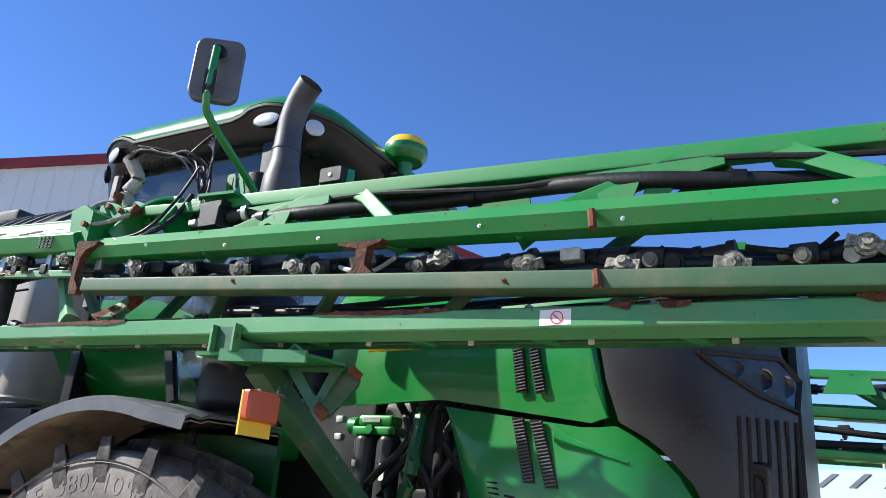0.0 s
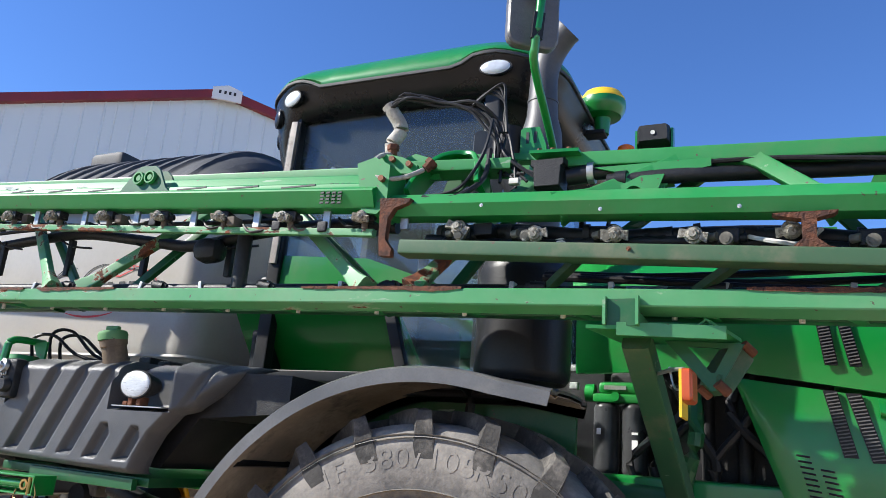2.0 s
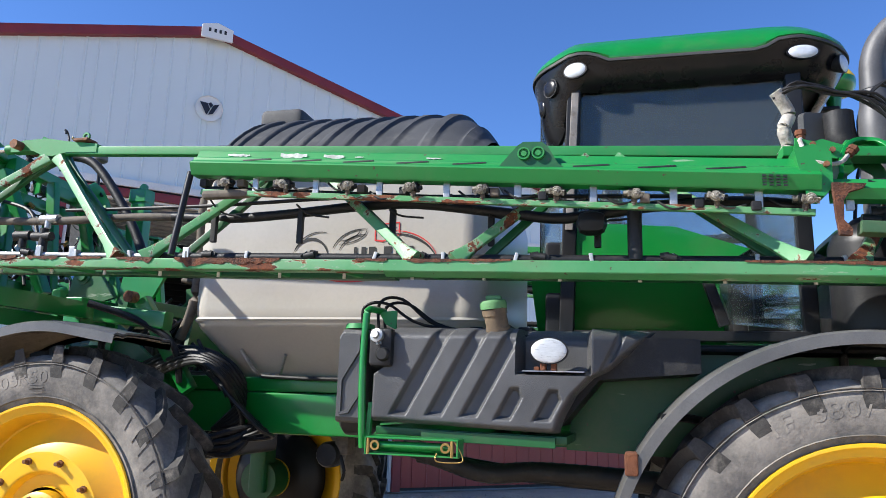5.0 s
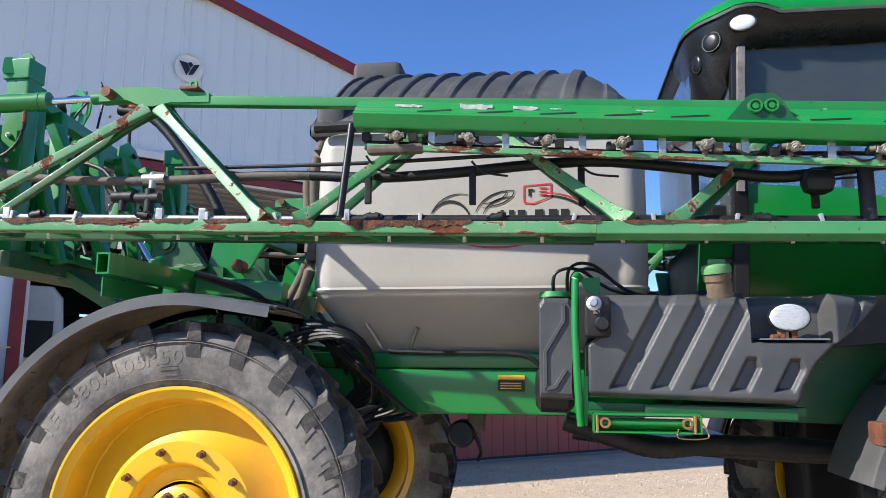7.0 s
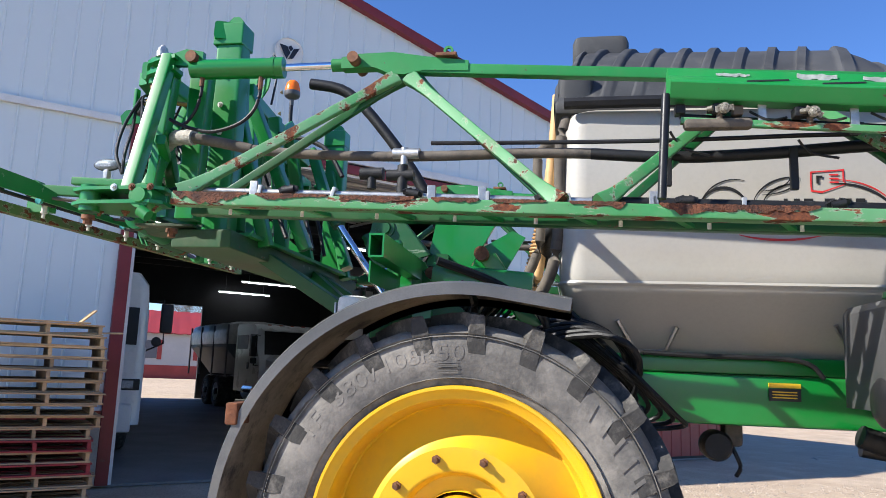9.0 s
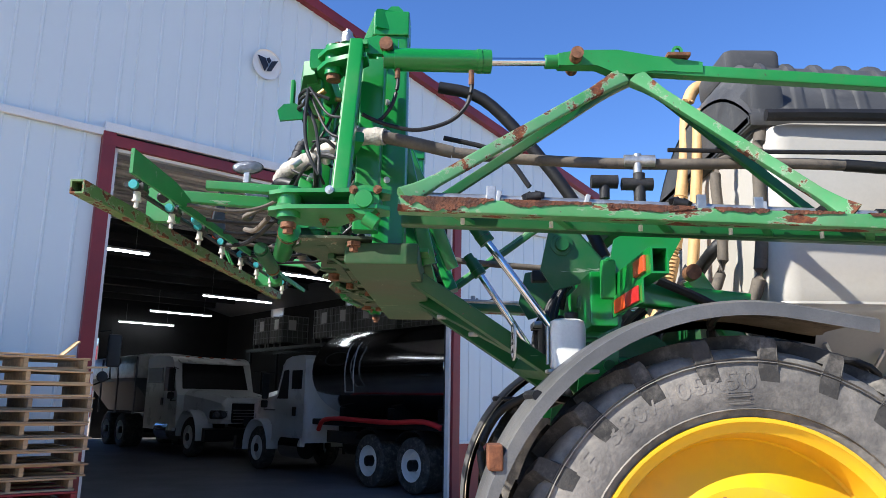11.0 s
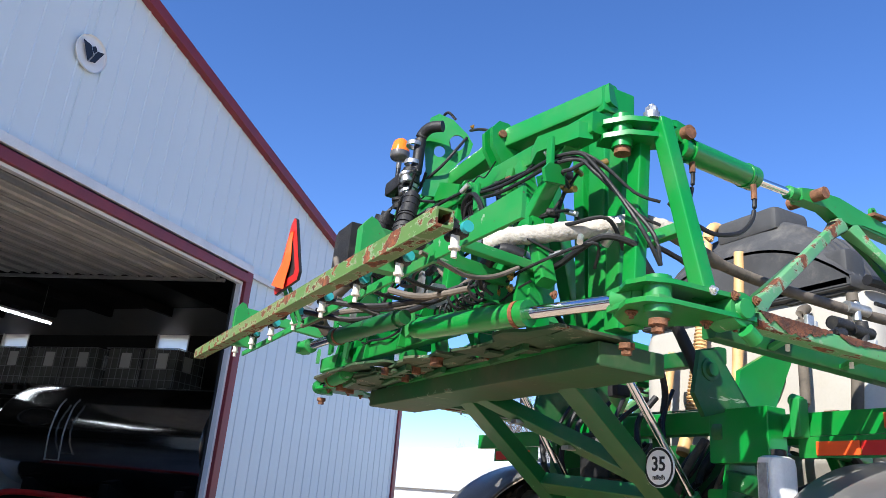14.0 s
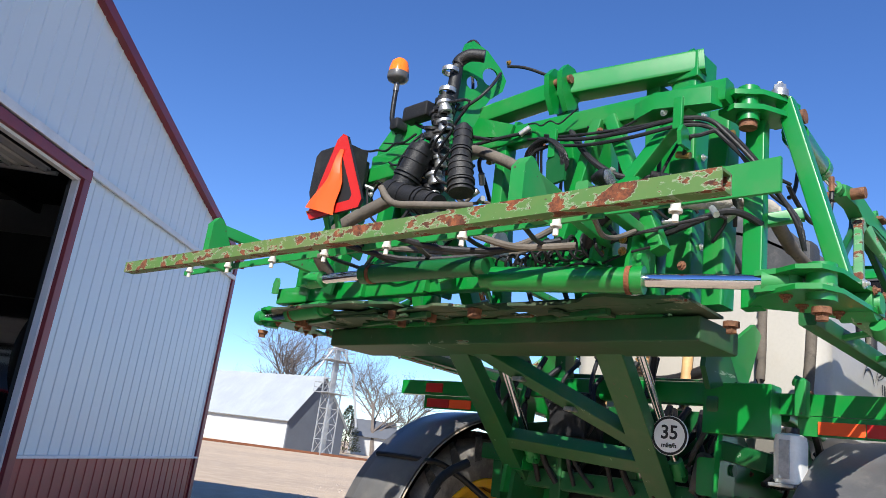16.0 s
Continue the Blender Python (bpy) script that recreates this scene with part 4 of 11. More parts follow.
# product tank: beige body with rounded plan, sloping hopper and ribbed lid
def tank_ring(z, x0, x1, y, rc, yr=None):
    """Plan outline at one height, with large rounded corners."""
    pts = []
    for cx, cy, a0 in ((x1 - rc, y - rc, 0), (x0 + rc, y - rc, 90), (x0 + rc, -y + rc, 180), (x1 - rc, -y + rc, 270)):
        for k in range(7):
            a = radians(a0 + 15 * k)
            pts.append((cx + rc * math.cos(a), cy + rc * math.sin(a), z))
    return pts


bm = BM()
loft(bm, [tank_ring(1.80, 0.72, 2.18, 0.52, 0.08), tank_ring(1.84, 0.66, 2.24, 0.56, 0.10), tank_ring(2.16, 0.46, 2.42, 0.91, 0.14), tank_ring(2.20, 0.445, 2.44, 0.935, 0.15),
          tank_ring(2.30, 0.44, 2.45, 0.95, 0.15), tank_ring(3.08, 0.44, 2.45, 0.95, 0.15), tank_ring(3.18, 0.46, 2.43, 0.93, 0.15), tank_ring(3.22, 0.52, 2.37, 0.88, 0.14)])
tank = part("product_tank", bm, M["tank"], sprayer, "beige spray tank with sloping hopper bottom", 25)
bm = BM()
loft(bm, [tank_ring(2.203, 0.436, 2.448, 0.941, 0.15), tank_ring(2.216, 0.43, 2.455, 0.950, 0.152), tank_ring(2.230, 0.436, 2.45, 0.946, 0.15)], False)
part("seam", bm, M["tank"], tank)
bm = BM()
rows = []
nx, ny = 220, 18
LX0, LX1 = 0.40, 2.40
for i in range(nx + 1):
    f = i / nx
    x0 = LX0 + (LX1 - LX0) * f
    end = math.sin(min(1.0, min(f, 1 - f) * 7.0) * math.pi / 2)
    ph = (x0 / 0.172) % 1.0
    pulse = max(0.0, min(1.0, (0.20 - abs(ph - 0.5)) / 0.06))
    row = []
    for j in range(ny + 1):
        g = j / ny * 2 - 1
        hgt = (1 - abs(g) ** 2.4)
        crown = 3.26 + (0.60 - 0.06 * f) * hgt * (0.55 + 0.45 * end)
        rib = 0.028 * pulse * min(1.0, hgt * 6) * min(1.0, end * 1.5)
        row.append((x0 - 0.26 * abs(g) ** 1.3 * min(1.0, 5 * min(f, 1 - f)), g * 0.90, crown + rib))
    rows.append(row)
sheet(bm, rows, (0, 0, -0.02))
for row in (rows[0], rows[-1]):
    f = bm.faces.new([bm.verts.new(p) for p in row] + [bm.verts.new((row[0][0], y, 3.2)) for y in (0.9, -0.9)])
box(bm, (LX0, -0.91, 3.18), (LX1, 0.91, 3.275), 0.03)
lid = part("tank_lid", bm, M["lid"], sprayer, "dark grey ribbed tank lid", 35)
bm = BM()
box(bm, (0.50, -0.34, 3.74), (0.86, 0.2, 3.93), 0.05)
box(bm, (0.42, -0.88, 3.15), (0.62, -0.4, 3.46), 0.05)
part("lid_hatch", bm, M["lid"], lid)
bm = BM()
tube(bm, [(0.46, -0.97, 3.22), (1.0, -0.99, 3.215), (2.35, -0.985, 3.20)], 0.035)
part("lid_pipe", bm, M["hose"], lid)
# printed marks on the tank side: arcs, leaf and bars in their colours
bm = BM()
YT = -0.954


def arc_strip(bm, cx, cz, rx, rz, a0, a1, w, y, n=20):
    prev = None
    for k in range(n + 1):
        a = radians(a0 + (a1 - a0) * k / n)
        ww = 0.6 * w * (0.35 + 0.65 * math.sin(math.pi * k / n))
        q = [bm.verts.new((cx + (rx + s * ww) * math.cos(a), y, cz + (rz + s * ww) * math.sin(a))) for s in (-0.5, 0.5)]
        if prev:
            bm.faces.new((prev[0], prev[1], q[1], q[0]))
        prev = q


arc_strip(bm, 1.30, 2.60, 0.125, 0.135, 15, 150, 0.030, YT)
arc_strip(bm, 1.36, 2.58, 0.19, 0.20, 75, 160, 0.014, YT)
for k_ in (1.0, 0.78):
    arc_strip(bm, 1.66, 2.62, 0.215 * k_, 0.172 * k_, 84, 164, 0.017, YT)
    arc_strip(bm, 1.475, 2.79, 0.205 * k_, 0.095 * k_, 275, 362, 0.014, YT)
arc_strip(bm, 1.86, 2.52, 0.30, 0.235, 25, 92, 0.026, YT)
for a, w in ((1.60, 0.02), (1.65, 0.03), (1.70, 0.045), (1.80, 0.05), (1.88, 0.05), (1.95, 0.045)):
    box(bm, (a, YT - 0.001, 2.60), (a + w, YT, 2.675), 0)
for a, w in ((1.742, 0.030), (1.742, 0.012)):
    box(bm, (a + 0.022, YT - 0.0012, 2.755 + (0.03 if w > 0.02 else 0.0)), (a + 0.022 + w, YT - 0.0002, 2.768 + (0.03 if w > 0.02 else 0.02)), 0)
part("tank_mark", bm, M["ink"], tank, "black swoosh and leaf mark with plain bars")
bm = BM()
pts = [(1.735, 2.82), (1.90, 2.832), (1.90, 2.765), (1.915, 2.752), (1.79, 2.705), (1.735, 2.712), (1.733, 2.76)]
mid_ = (1.812, 2.772)
inner = [(mid_[0] + (a - mid_[0]) * 0.90, mid_[1] + (b - mid_[1]) * 0.86) for a, b in pts]
vo, vi = [[bm.verts.new((a, YT, b)) for a, b in ring_] for ring_ in (pts, inner)]
for k in range(7):
    bm.faces.new((vo[k], vo[(k + 1) % 7], vi[(k + 1) % 7], vi[k]))
for zb_ in (2.758, 2.778, 2.798):
    box(bm, (1.828, YT - 0.0012, zb_), (1.872, YT, zb_ + 0.008), 0)
arc_strip(bm, 1.86, 2.54, 0.30, 0.235, 20, 92, 0.012, YT - 0.0006)
arc_strip(bm, 1.58, 2.60, 0.36, 0.145, 235, 305, 0.022, YT)
part("tank_mark", bm, M["decal_red"], tank, "red shield outline and underline")
# straps and feet under the hopper
bm = BM()
for x0, x1 in ((0.86, 1.02), (1.98, 2.12)):
    tube(bm, [(x0 - 0.10, -0.78, 2.03), (x0 - 0.02, -0.73, 1.90), (x0, -0.70, 1.87), (x1, -0.70, 1.87), (x1 + 0.06, -0.76, 2.0)], 0.013, 6, False)
part("tank_strap", bm, M["steel"], tank)
bm = BM()
tube(bm, [(0.9, -0.72, 1.86), (1.2, -0.73, 1.85), (1.7, -0.73, 1.84), (1.83, -0.73, 1.75)], 0.014)
part("cable", bm, M["hose"], tank)
bm = BM()
box(bm, (1.56, -0.70, 1.625), (1.72, -0.683, 1.69), 0)
plate_y = part("warning_plate", bm, M["ink"], sprayer, "black and yellow warning plate with bars")
bm = BM()
box(bm, (1.56, -0.702, 1.695), (1.72, -0.684, 1.72), 0)
for k in range(3):
    box(bm, (1.575, -0.703, 1.640 + 0.015 * k), (1.70, -0.701, 1.646 + 0.015 * k), 0)
part("plate_bar", bm, M["decal_yellow"], plate_y)

# fuel tank with diagonal grooves, filler and work lamp
def smooth_in(a, lo, hi, soft):
    """1 between lo and hi, 0 outside, with soft flanks."""
    return max(0.0, min(1.0, (a - lo) / soft, (hi - a) / soft))


def lerp_table(t, table):
    for (a, b), (c, d) in zip(table, table[1:]):
        if t <= c:
            return b + (d - b) * max(0.0, (t - a)) / (c - a)
    return table[-1][1]


bm = BM()
FT = [(2.06, 1.66), (2.06, 1.87), (2.13, 2.05), (2.25, 2.075), (3.20, 2.07), (3.62, 2.06), (3.62, 1.90), (3.15, 1.86), (3.05, 1.74), (2.96, 1.63)]
loft(bm, [[(a, y, b) for a, b in FT] for y in (-1.56, -0.95)])
# body blacker than the moulded face: wheel arch shade put into its colour
ft = part("fuel_tank", bm, M["plastic"], sprayer, "black moulded fuel tank with diagonal grooves", 30)
bm = BM()
rows = []
NU, NV = 230, 84
for i in range(NU + 1):
    row = []
    for j in range(NV + 1):
        v = j / NV
        z = 1.604 + (2.100 - 1.604) * v
        left = lerp_table(z, [(1.60, 2.036), (1.86, 2.040), (1.90, 2.10), (2.05, 2.112), (2.12, 2.13)])
        right = lerp_table(z, [(1.60, 2.965), (1.68, 2.992), (1.78, 3.048), (1.865, 3.13), (1.90, 3.20), (2.10, 3.42)])
        x = min(right, max(left, 2.036 + (3.42 - 2.036) * i / NU))
        low = 1.632 - 0.030 * (x - 2.036) / 0.94
        z = max(z, low)
        y = -1.735 + 0.10 * max(0.0, (z - 2.035) / 0.065) ** 2.2 + 0.035 * max(0.0, 1 - (z - low) / 0.025) ** 2
        y += 0.05 * max(0.0, 1 - (x - left) / 0.02) ** 2 + 0.07 * max(0.0, 1 - (right - x) / 0.035) ** 2 + 0.55 * max(0.0, x - 3.13)
        sk = x - 0.545 * (z - 1.66)
        dip = 0.0
        for c in (2.135, 2.318, 2.490):
            dip = max(dip, min(smooth_in(sk, c, c + 0.092, 0.018), smooth_in(z, 1.662, 2.2, 0.02)))
        for c, top in ((2.660, 1.812), (2.846, 1.806)):
            wide = 0.088 if z < top - 0.05 else 0.088 - 0.9 * (z - top + 0.05)
            dip = max(dip, min(smooth_in(sk, c, c + wide, 0.018), smooth_in(z, 1.655, top, 0.018)))
        y += 0.030 * dip
        y += 0.145 * min(smooth_in(x, 2.765, 3.125, 0.026), smooth_in(z, 1.872, 2.4, 0.028))
        y += 0.022 * smooth_in(x - 0.5 * (z - 1.9), 3.155, 3.20, 0.012)
        row.append((x, y, z))
    rows.append(row)
sheet(bm, rows, (0, 0.03, 0))
part("moulded_face", bm, M["plastic_soft"], ft, "grooved black face of the tank", 40)
bm = BM()
rod(bm, (2.672, -1.63, 2.04), (2.648, -1.665, 2.185), 0.057, 20)
rod(bm, (2.651, -1.660, 2.165), (2.646, -1.667, 2.195), 0.063, 20)
rod(bm, (2.664, -1.640, 2.09), (2.662, -1.644, 2.105), 0.061, 20)
part("filler_neck", bm, surface("dusty_filler", (0.16, 0.115, 0.07), 0.8, 0, 0.4, 12, 60, 0.2), ft, "dusty brown filler neck")
bm = BM()
lathe(bm, [(0.0, 0.048), (0.045, 0.046), (0.062, 0.040), (0.068, 0.026), (0.066, 0.0), (0, 0)], (2.645, -1.668, 2.192), (-0.1, -0.12, 1), 24)
box(bm, (2.605, -1.69, 2.232), (2.685, -1.664, 2.258), 0.008)
part("filler_cap", bm, painted("cap_green", (0.05, 0.22, 0.06), (0.16, 0.28, 0.13), 0.3, 0.6, 0.6, 0.3, 0), ft, "green fuel cap")
LX_, LZ_ = 2.927, 1.984
bm = BM()
oval = [(LX_ + 0.086 * math.cos(2 * math.pi * k / 28), LZ_ + 0.060 * math.sin(2 * math.pi * k / 28)) for k in range(28)]
loft(bm, [[(LX_ + (a - LX_) * k, y, LZ_ + (b - LZ_) * k) for a, b in oval] for y, k in ((-1.66, 0.75), (-1.735, 1.06), (-1.752, 1.06), (-1.752, 0.99))])
lampb = part("work_lamp", bm, M["plastic"], ft, "oval work lamp")
bm = BM()
loft(bm, [[(LX_ + (a - LX_) * k, y, LZ_ + (b - LZ_) * k) for a, b in oval] for y, k in ((-1.753, 0.98), (-1.759, 0.9), (-1.764, 0.5))])
part("lens", bm, surface("ribbed_lens", (0.52, 0.54, 0.55), 0.3, 0.2, 0.1, 30, 90, 0.3, stretch=(1, 1, 4)), lampb, "bright ribbed lamp lens")
bm = BM()
box(bm, (2.80, -1.745, 1.886), (3.09, -1.66, 1.891), 0)
part("lamp_shelf", bm, M["steel"], lampb, "thin bare lamp shelf")
bm = BM()
for a, b in ((-0.03, 0.035), (0.02, 0.03), (-0.06, 0.01)):
    box(bm, (LX_ + a - 0.012, -1.74, 1.892), (LX_ + a + 0.014, -1.69, 1.90 + b), 0.004)
part("lamp_bracket", bm, M["rust"], lampb)
bm = BM()
for k in range(3):
    box(bm, (2.47 + 0.13 * k, -1.45, 2.07), (2.55 + 0.13 * k, -1.15, 2.125 + 0.02 * (k % 2)), 0.01)
part("latch_block", bm, M["plastic"], ft)
# bag tank with cap, beside the fuel tank
bm = BM()
secs = [[(1.905 + (a - 1.905) * k, y, 1.86 + (b - 1.86) * k) for a, b in ((1.826, 1.615), (1.985, 1.61), (1.995, 2.05), (1.97, 2.09), (1.85, 2.095), (1.828, 2.06))] for y, k in ((-1.668, 0.88), (-1.655, 0.96), (-1.62, 1.0), (-1.05, 1.0))]
loft(bm, secs)
for pts in ([(1.855, -1.668, 1.66), (1.855, -1.668, 1.83), (1.945, -1.668, 1.98), (1.945, -1.668, 2.05)], [(1.855, -1.668, 1.66), (1.90, -1.668, 1.67), (1.95, -1.668, 1.75)]):
    sweep(bm, [(-0.012, -0.004), (-0.007, 0.010), (0.007, 0.010), (0.012, -0.004)], pts, (0, -1, 0))
part("fluid_tank", bm, M["plastic_soft"], sprayer, "small black fluid tank", 30)
bm = BM()
lathe(bm, [(0, 0.028), (0.075, 0.026), (0.08, 0.0), (0, 0)], (1.905, -1.56, 2.096), (0, 0, 1), 22)
part("tank_cap", bm, M["worn"], sprayer, "flat green tank cap")
bm = BM()
box(bm, (2.035, -1.775, 1.895), (2.155, -1.70, 2.085), 0.02)
lathe(bm, [(0, 0.03), (0.026, 0.03), (0.034, 0.02), (0.036, 0)], (2.115, -1.775, 1.955), (0, -1, 0), 18)
part("fill_valve", bm, M["plastic"], sprayer, "black fill valve block")
bm = BM()
lathe(bm, [(0, 0.035), (0.016, 0.035), (0.02, 0.022), (0.034, 0.018), (0.036, 0)], (2.082, -1.775, 2.045), (-0.15, -1, 0.15), 18)
box(bm, (2.075, -1.785, 2.0), (2.105, -1.775, 2.02), 0.004)
part("valve_handle", bm, M["steel"], sprayer, "bare metal quick-fill coupling")
bm = BM()
tube(bm, [(2.082, -1.79, 2.02), (2.105, -1.80, 1.995), (2.10, -1.79, 1.97)], 0.004, 6)
part("keeper_wire", bm, M["hose"], sprayer)
bm = BM()
lathe(bm, [(0, 0.0), (0.08, 0.006), (0.11, 0.03), (0.112, 0.16), (0.08, 0.19), (0, 0.195)], (1.80, -1.48, 1.655), (1, 0, 0), 24)
part("air_reservoir", bm, M["black"], sprayer, "black air reservoir")
# guard rail and folding step
bm = BM()
tube(bm, [(2.012, -1.73, 1.50), (2.005, -1.735, 1.60), (1.995, -1.735, 1.88), (2.0, -1.73, 2.14), (2.004, -1.715, 2.178), (2.012, -1.67, 2.190), (2.03, -1.55, 2.19)], 0.0185, 10)
part("guard_rail", bm, M["green"], sprayer, "green bent guard rail")
bm = BM()
plate(bm, [(2.02, 2.185), (2.12, 2.19), (2.12, 2.09), (2.06, 2.12)], 0.012, "y", -1.60)
plate(bm, [(2.02, 1.50), (2.04, 1.50), (2.05, 1.72), (2.03, 1.72)], 0.03, "y", -1.71)
part("mount_plate", bm, M["worn"], sprayer)
bm = BM()
box(bm, (2.06, -1.835, 1.553), (2.522, -1.72, 1.563), 0.003)
box(bm, (2.06, -1.835, 1.478), (2.522, -1.72, 1.486), 0.003)
for z in (1.523, 1.508):
    rod(bm, (2.10, -1.80 + 0.03 * (z < 1.52), z), (2.47, -1.80 + 0.03 * (z < 1.52), z), 0.019, 12)
for x in (2.06, 2.512):
    box(bm, (x, -1.835, 1.478), (x + 0.008, -1.72, 1.563), 0.002)
stepob = part("folding_step", bm, M["green"], sprayer, "green folded access step")
bm = BM()
for x in (2.112, 2.459):
    lathe(bm, [(0.014, 0.0), (0.024, 0.0), (0.024, 0.012), (0.014, 0.012)], (x, -1.824, 1.522), (0, -1, 0), 14, True)
for x in (2.078, 2.49):
    rod(bm, (x, -1.83, 1.48), (x, -1.83, 1.555), 0.008, 8)
tube(bm, [(2.42, -1.835, 1.50), (2.42, -1.838, 1.462), (2.53, -1.838, 1.462), (2.54, -1.83, 1.49), (2.50, -1.83, 1.555)], 0.003, 6)
part("pin", bm, M["brass"], stepob)
bm = BM()
beam(bm, (2.05, -1.2, 1.585), (3.0, -1.2, 1.57), 0.9, 0.04)
beam(bm, (2.3, -1.68, 1.572), (2.95, -1.68, 1.560), 0.03, 0.05)
part("tank_tray", bm, M["green_dk"], sprayer, "green steel tray under the fuel tank")
bm = BM()
for k, (x, y, dz) in enumerate(((1.93, -1.5, 0.08), (2.0, -1.45, 0.11), (2.02, -1.4, 0.09))):
    tube(bm, [(x - 0.03, y, 2.1), (x - 0.02, y - 0.03, 2.14 + dz), (x + 0.10, y, 2.16 + dz), (x + 0.30, y + 0.05, 2.13), (2.7, y + 0.2, 2.10)], 0.009, 6)
part("cable_loop", bm, M["hose"], sprayer, "black looped cables")
# side shield, ribbed pipe and wheel drive behind the tank
bm = BM()
plate(bm, [(2.95, 1.50), (4.75, 1.45), (4.75, 2.0), (3.40, 2.02), (3.10, 1.86), (2.98, 1.66)], 0.03, "y", -1.12)
part("side_shield", bm, M["green_dk"], sprayer, "dark green frame shield")
bm = BM()
path = smooth_path([(1.95, -0.85, 1.47), (2.2, -0.83, 1.39), (2.45, -0.80, 1.325), (2.75, -0.78, 1.345), (3.2, -0.78, 1.335), (3.7, -0.78, 1.31)], 14)
sweep(bm, ring(0.056, 14), path, (0, 1, 0), True, [1.0 + 0.06 * (i % 2) for i in range(len(path))])
part("ribbed_pipe", bm, M["plastic"], sprayer, "black ribbed pipe under the frame")
for q in (-1, 1):
    bm = BM()
    box(bm, (3.66, min(q * 0.62, q * 1.16), 0.72), (4.05, max(q * 0.62, q * 1.16), 1.52), 0.05)
    rod(bm, (4.31, q * 0.75, 0.945), (4.31, q * 1.2, 0.945), 0.27, 22)
    part("wheel_drive", bm, M["black"], sprayer, "dark wheel drive housing")
    for k in range(4):
        bm = BM()
        tube(bm, [(3.5 + 0.05 * k, q * 0.7, 1.45), (3.58 + 0.04 * k, q * (0.95 + 0.05 * k), 1.2 - 0.06 * k), (3.75, q * (1.1 + 0.03 * k), 1.0 - 0.05 * k), (4.1, q * 1.15, 1.0)], 0.02, 8)
        part("drive_hose", bm, M["hose"], sprayer)

# dark panel between the fuel tank and the front wheel
bm = BM()
plate(bm, [(3.35, 1.70), (3.45, 2.08), (4.50, 2.04), (4.52, 1.45), (3.6, 1.45)], 0.04, "y", -0.98)
box(bm, (3.35, -1.25, 2.02), (4.52, -0.96, 2.06), 0.02)
part("wheel_arch", bm, M["black"], sprayer, "black inner wheel arch")

# cab: green roof cap, black lamp skirt, glass and pillars
cab = new("cab")
cab.parent = sprayer


def roof_plan(y, x0, x1, rc, n=10):
    """Plan outline with rounded corners and a slightly bowed tail, as points with their outward ways."""
    pts = []
    for cx, cy_, a0 in ((x1 - rc, y - rc, 0), (x0 + rc, y - rc, 90), (x0 + rc, -y + rc, 180), (x1 - rc, -y + rc, 270)):
        for k in range(n + 1):
            a = radians(a0 + 90 * k / n)
            pts.append((cx + rc * math.cos(a), cy_ + rc * math.sin(a), math.cos(a), math.sin(a)))
    out = []
    for i, p in enumerate(pts):
        nx_ = pts[(i + 1) % len(pts)]
        steps = max(1, int(math.hypot(nx_[0] - p[0], nx_[1] - p[1]) / 0.06))
        for k in range(steps):
            f = k / steps
            w = [p[j] + (nx_[j] - p[j]) * f for j in range(4)]
            out.append((w[0], w[1], w[2], w[3]))
    return out


def brow_z(x, y):
    """Lower edge of the green roof: it lifts over the lamps."""
    if abs(y) < 0.55 and x < 3.2:
        return 3.765
    return lerp_table(x, [(2.6, 3.752), (2.88, 3.772), (2.98, 3.806), (3.10, 3.798), (3.20, 3.748), (4.05, 3.738), (4.14, 3.790), (4.24, 3.800), (4.46, 3.765), (4.7, 3.74)])


def skirt_z(x, y):
    """Lower edge of the black skirt: it drops at the tail corners."""
    side = max(0.0, min(1.0, (3.02 - x) / 0.24))
    back = max(0.0, min(1.0, (abs(y) - 0.34) / 0.20))
    return 3.612 - 0.30 * (side * side * (3 - 2 * side)) * back - 0.03 * smooth_in(x, 4.3, 5.0, 0.15)


PLAN = roof_plan(1.045, 2.715, 4.56, 0.36)
bm = BM()
secs = []
for ins, dz in ((0.0, 0.0), (-0.012, 0.02), (0.0, 0.06), (0.035, 0.11), (0.10, 0.165), (0.20, 0.205), (0.40, 0.235), (0.72, 0.255)):
    ring_ = []
    for x, y, ax, ay in PLAN:
        lift = brow_z(x, y) * max(0.0, 1 - dz / 0.11) + 3.752 * min(1.0, dz / 0.11)
        fall = 0.05 * smooth_in(x, 4.1, 6.0, 0.5) + 0.07 * smooth_in(-x, -2.95, 6.0, 0.3)
        ring_.append((x - ax * ins * 0.9, y - ay * ins, lift + dz * (1 - fall * 4) + 0.02))
    secs.append(ring_)
loft(bm, secs)
part("roof", bm, M["green"], cab, "rounded green cab roof", 50)
bm = BM()
secs = []
for f, ins in ((0.0, 0.012), (0.0, -0.004), (0.12, -0.004), (0.20, 0.010), (0.45, 0.030), (0.75, 0.060), (1.0, 0.105), (1.0, 0.15)):
    secs.append([(x - ax * ins, y - ay * ins, (brow_z(x, y) + 0.022) * (1 - f) + skirt_z(x, y) * f) for x, y, ax, ay in PLAN])
loft(bm, secs, False)
skirt = part("roof_skirt", bm, M["gloss_black"], cab, "black moulded lamp skirt under the roof", 50)
bm = BM()
loft(bm, [[(x - ax * 0.14, y - ay * 0.14, 3.625 + d) for x, y, ax, ay in PLAN] for d in (0.0, 0.03)])
part("headliner", bm, M["black"], cab, "black underside of the roof")
bm = BM()
sweep(bm, rrect(0.018, 0.020, 0.004), [(x + ax * 0.010, y + ay * 0.010, brow_z(x, y) + 0.012) for x, y, ax, ay in PLAN + PLAN[:1]], (0, 0, 1), False)
part("roof_edge", bm, M["lid"], skirt, "grey edge strip")


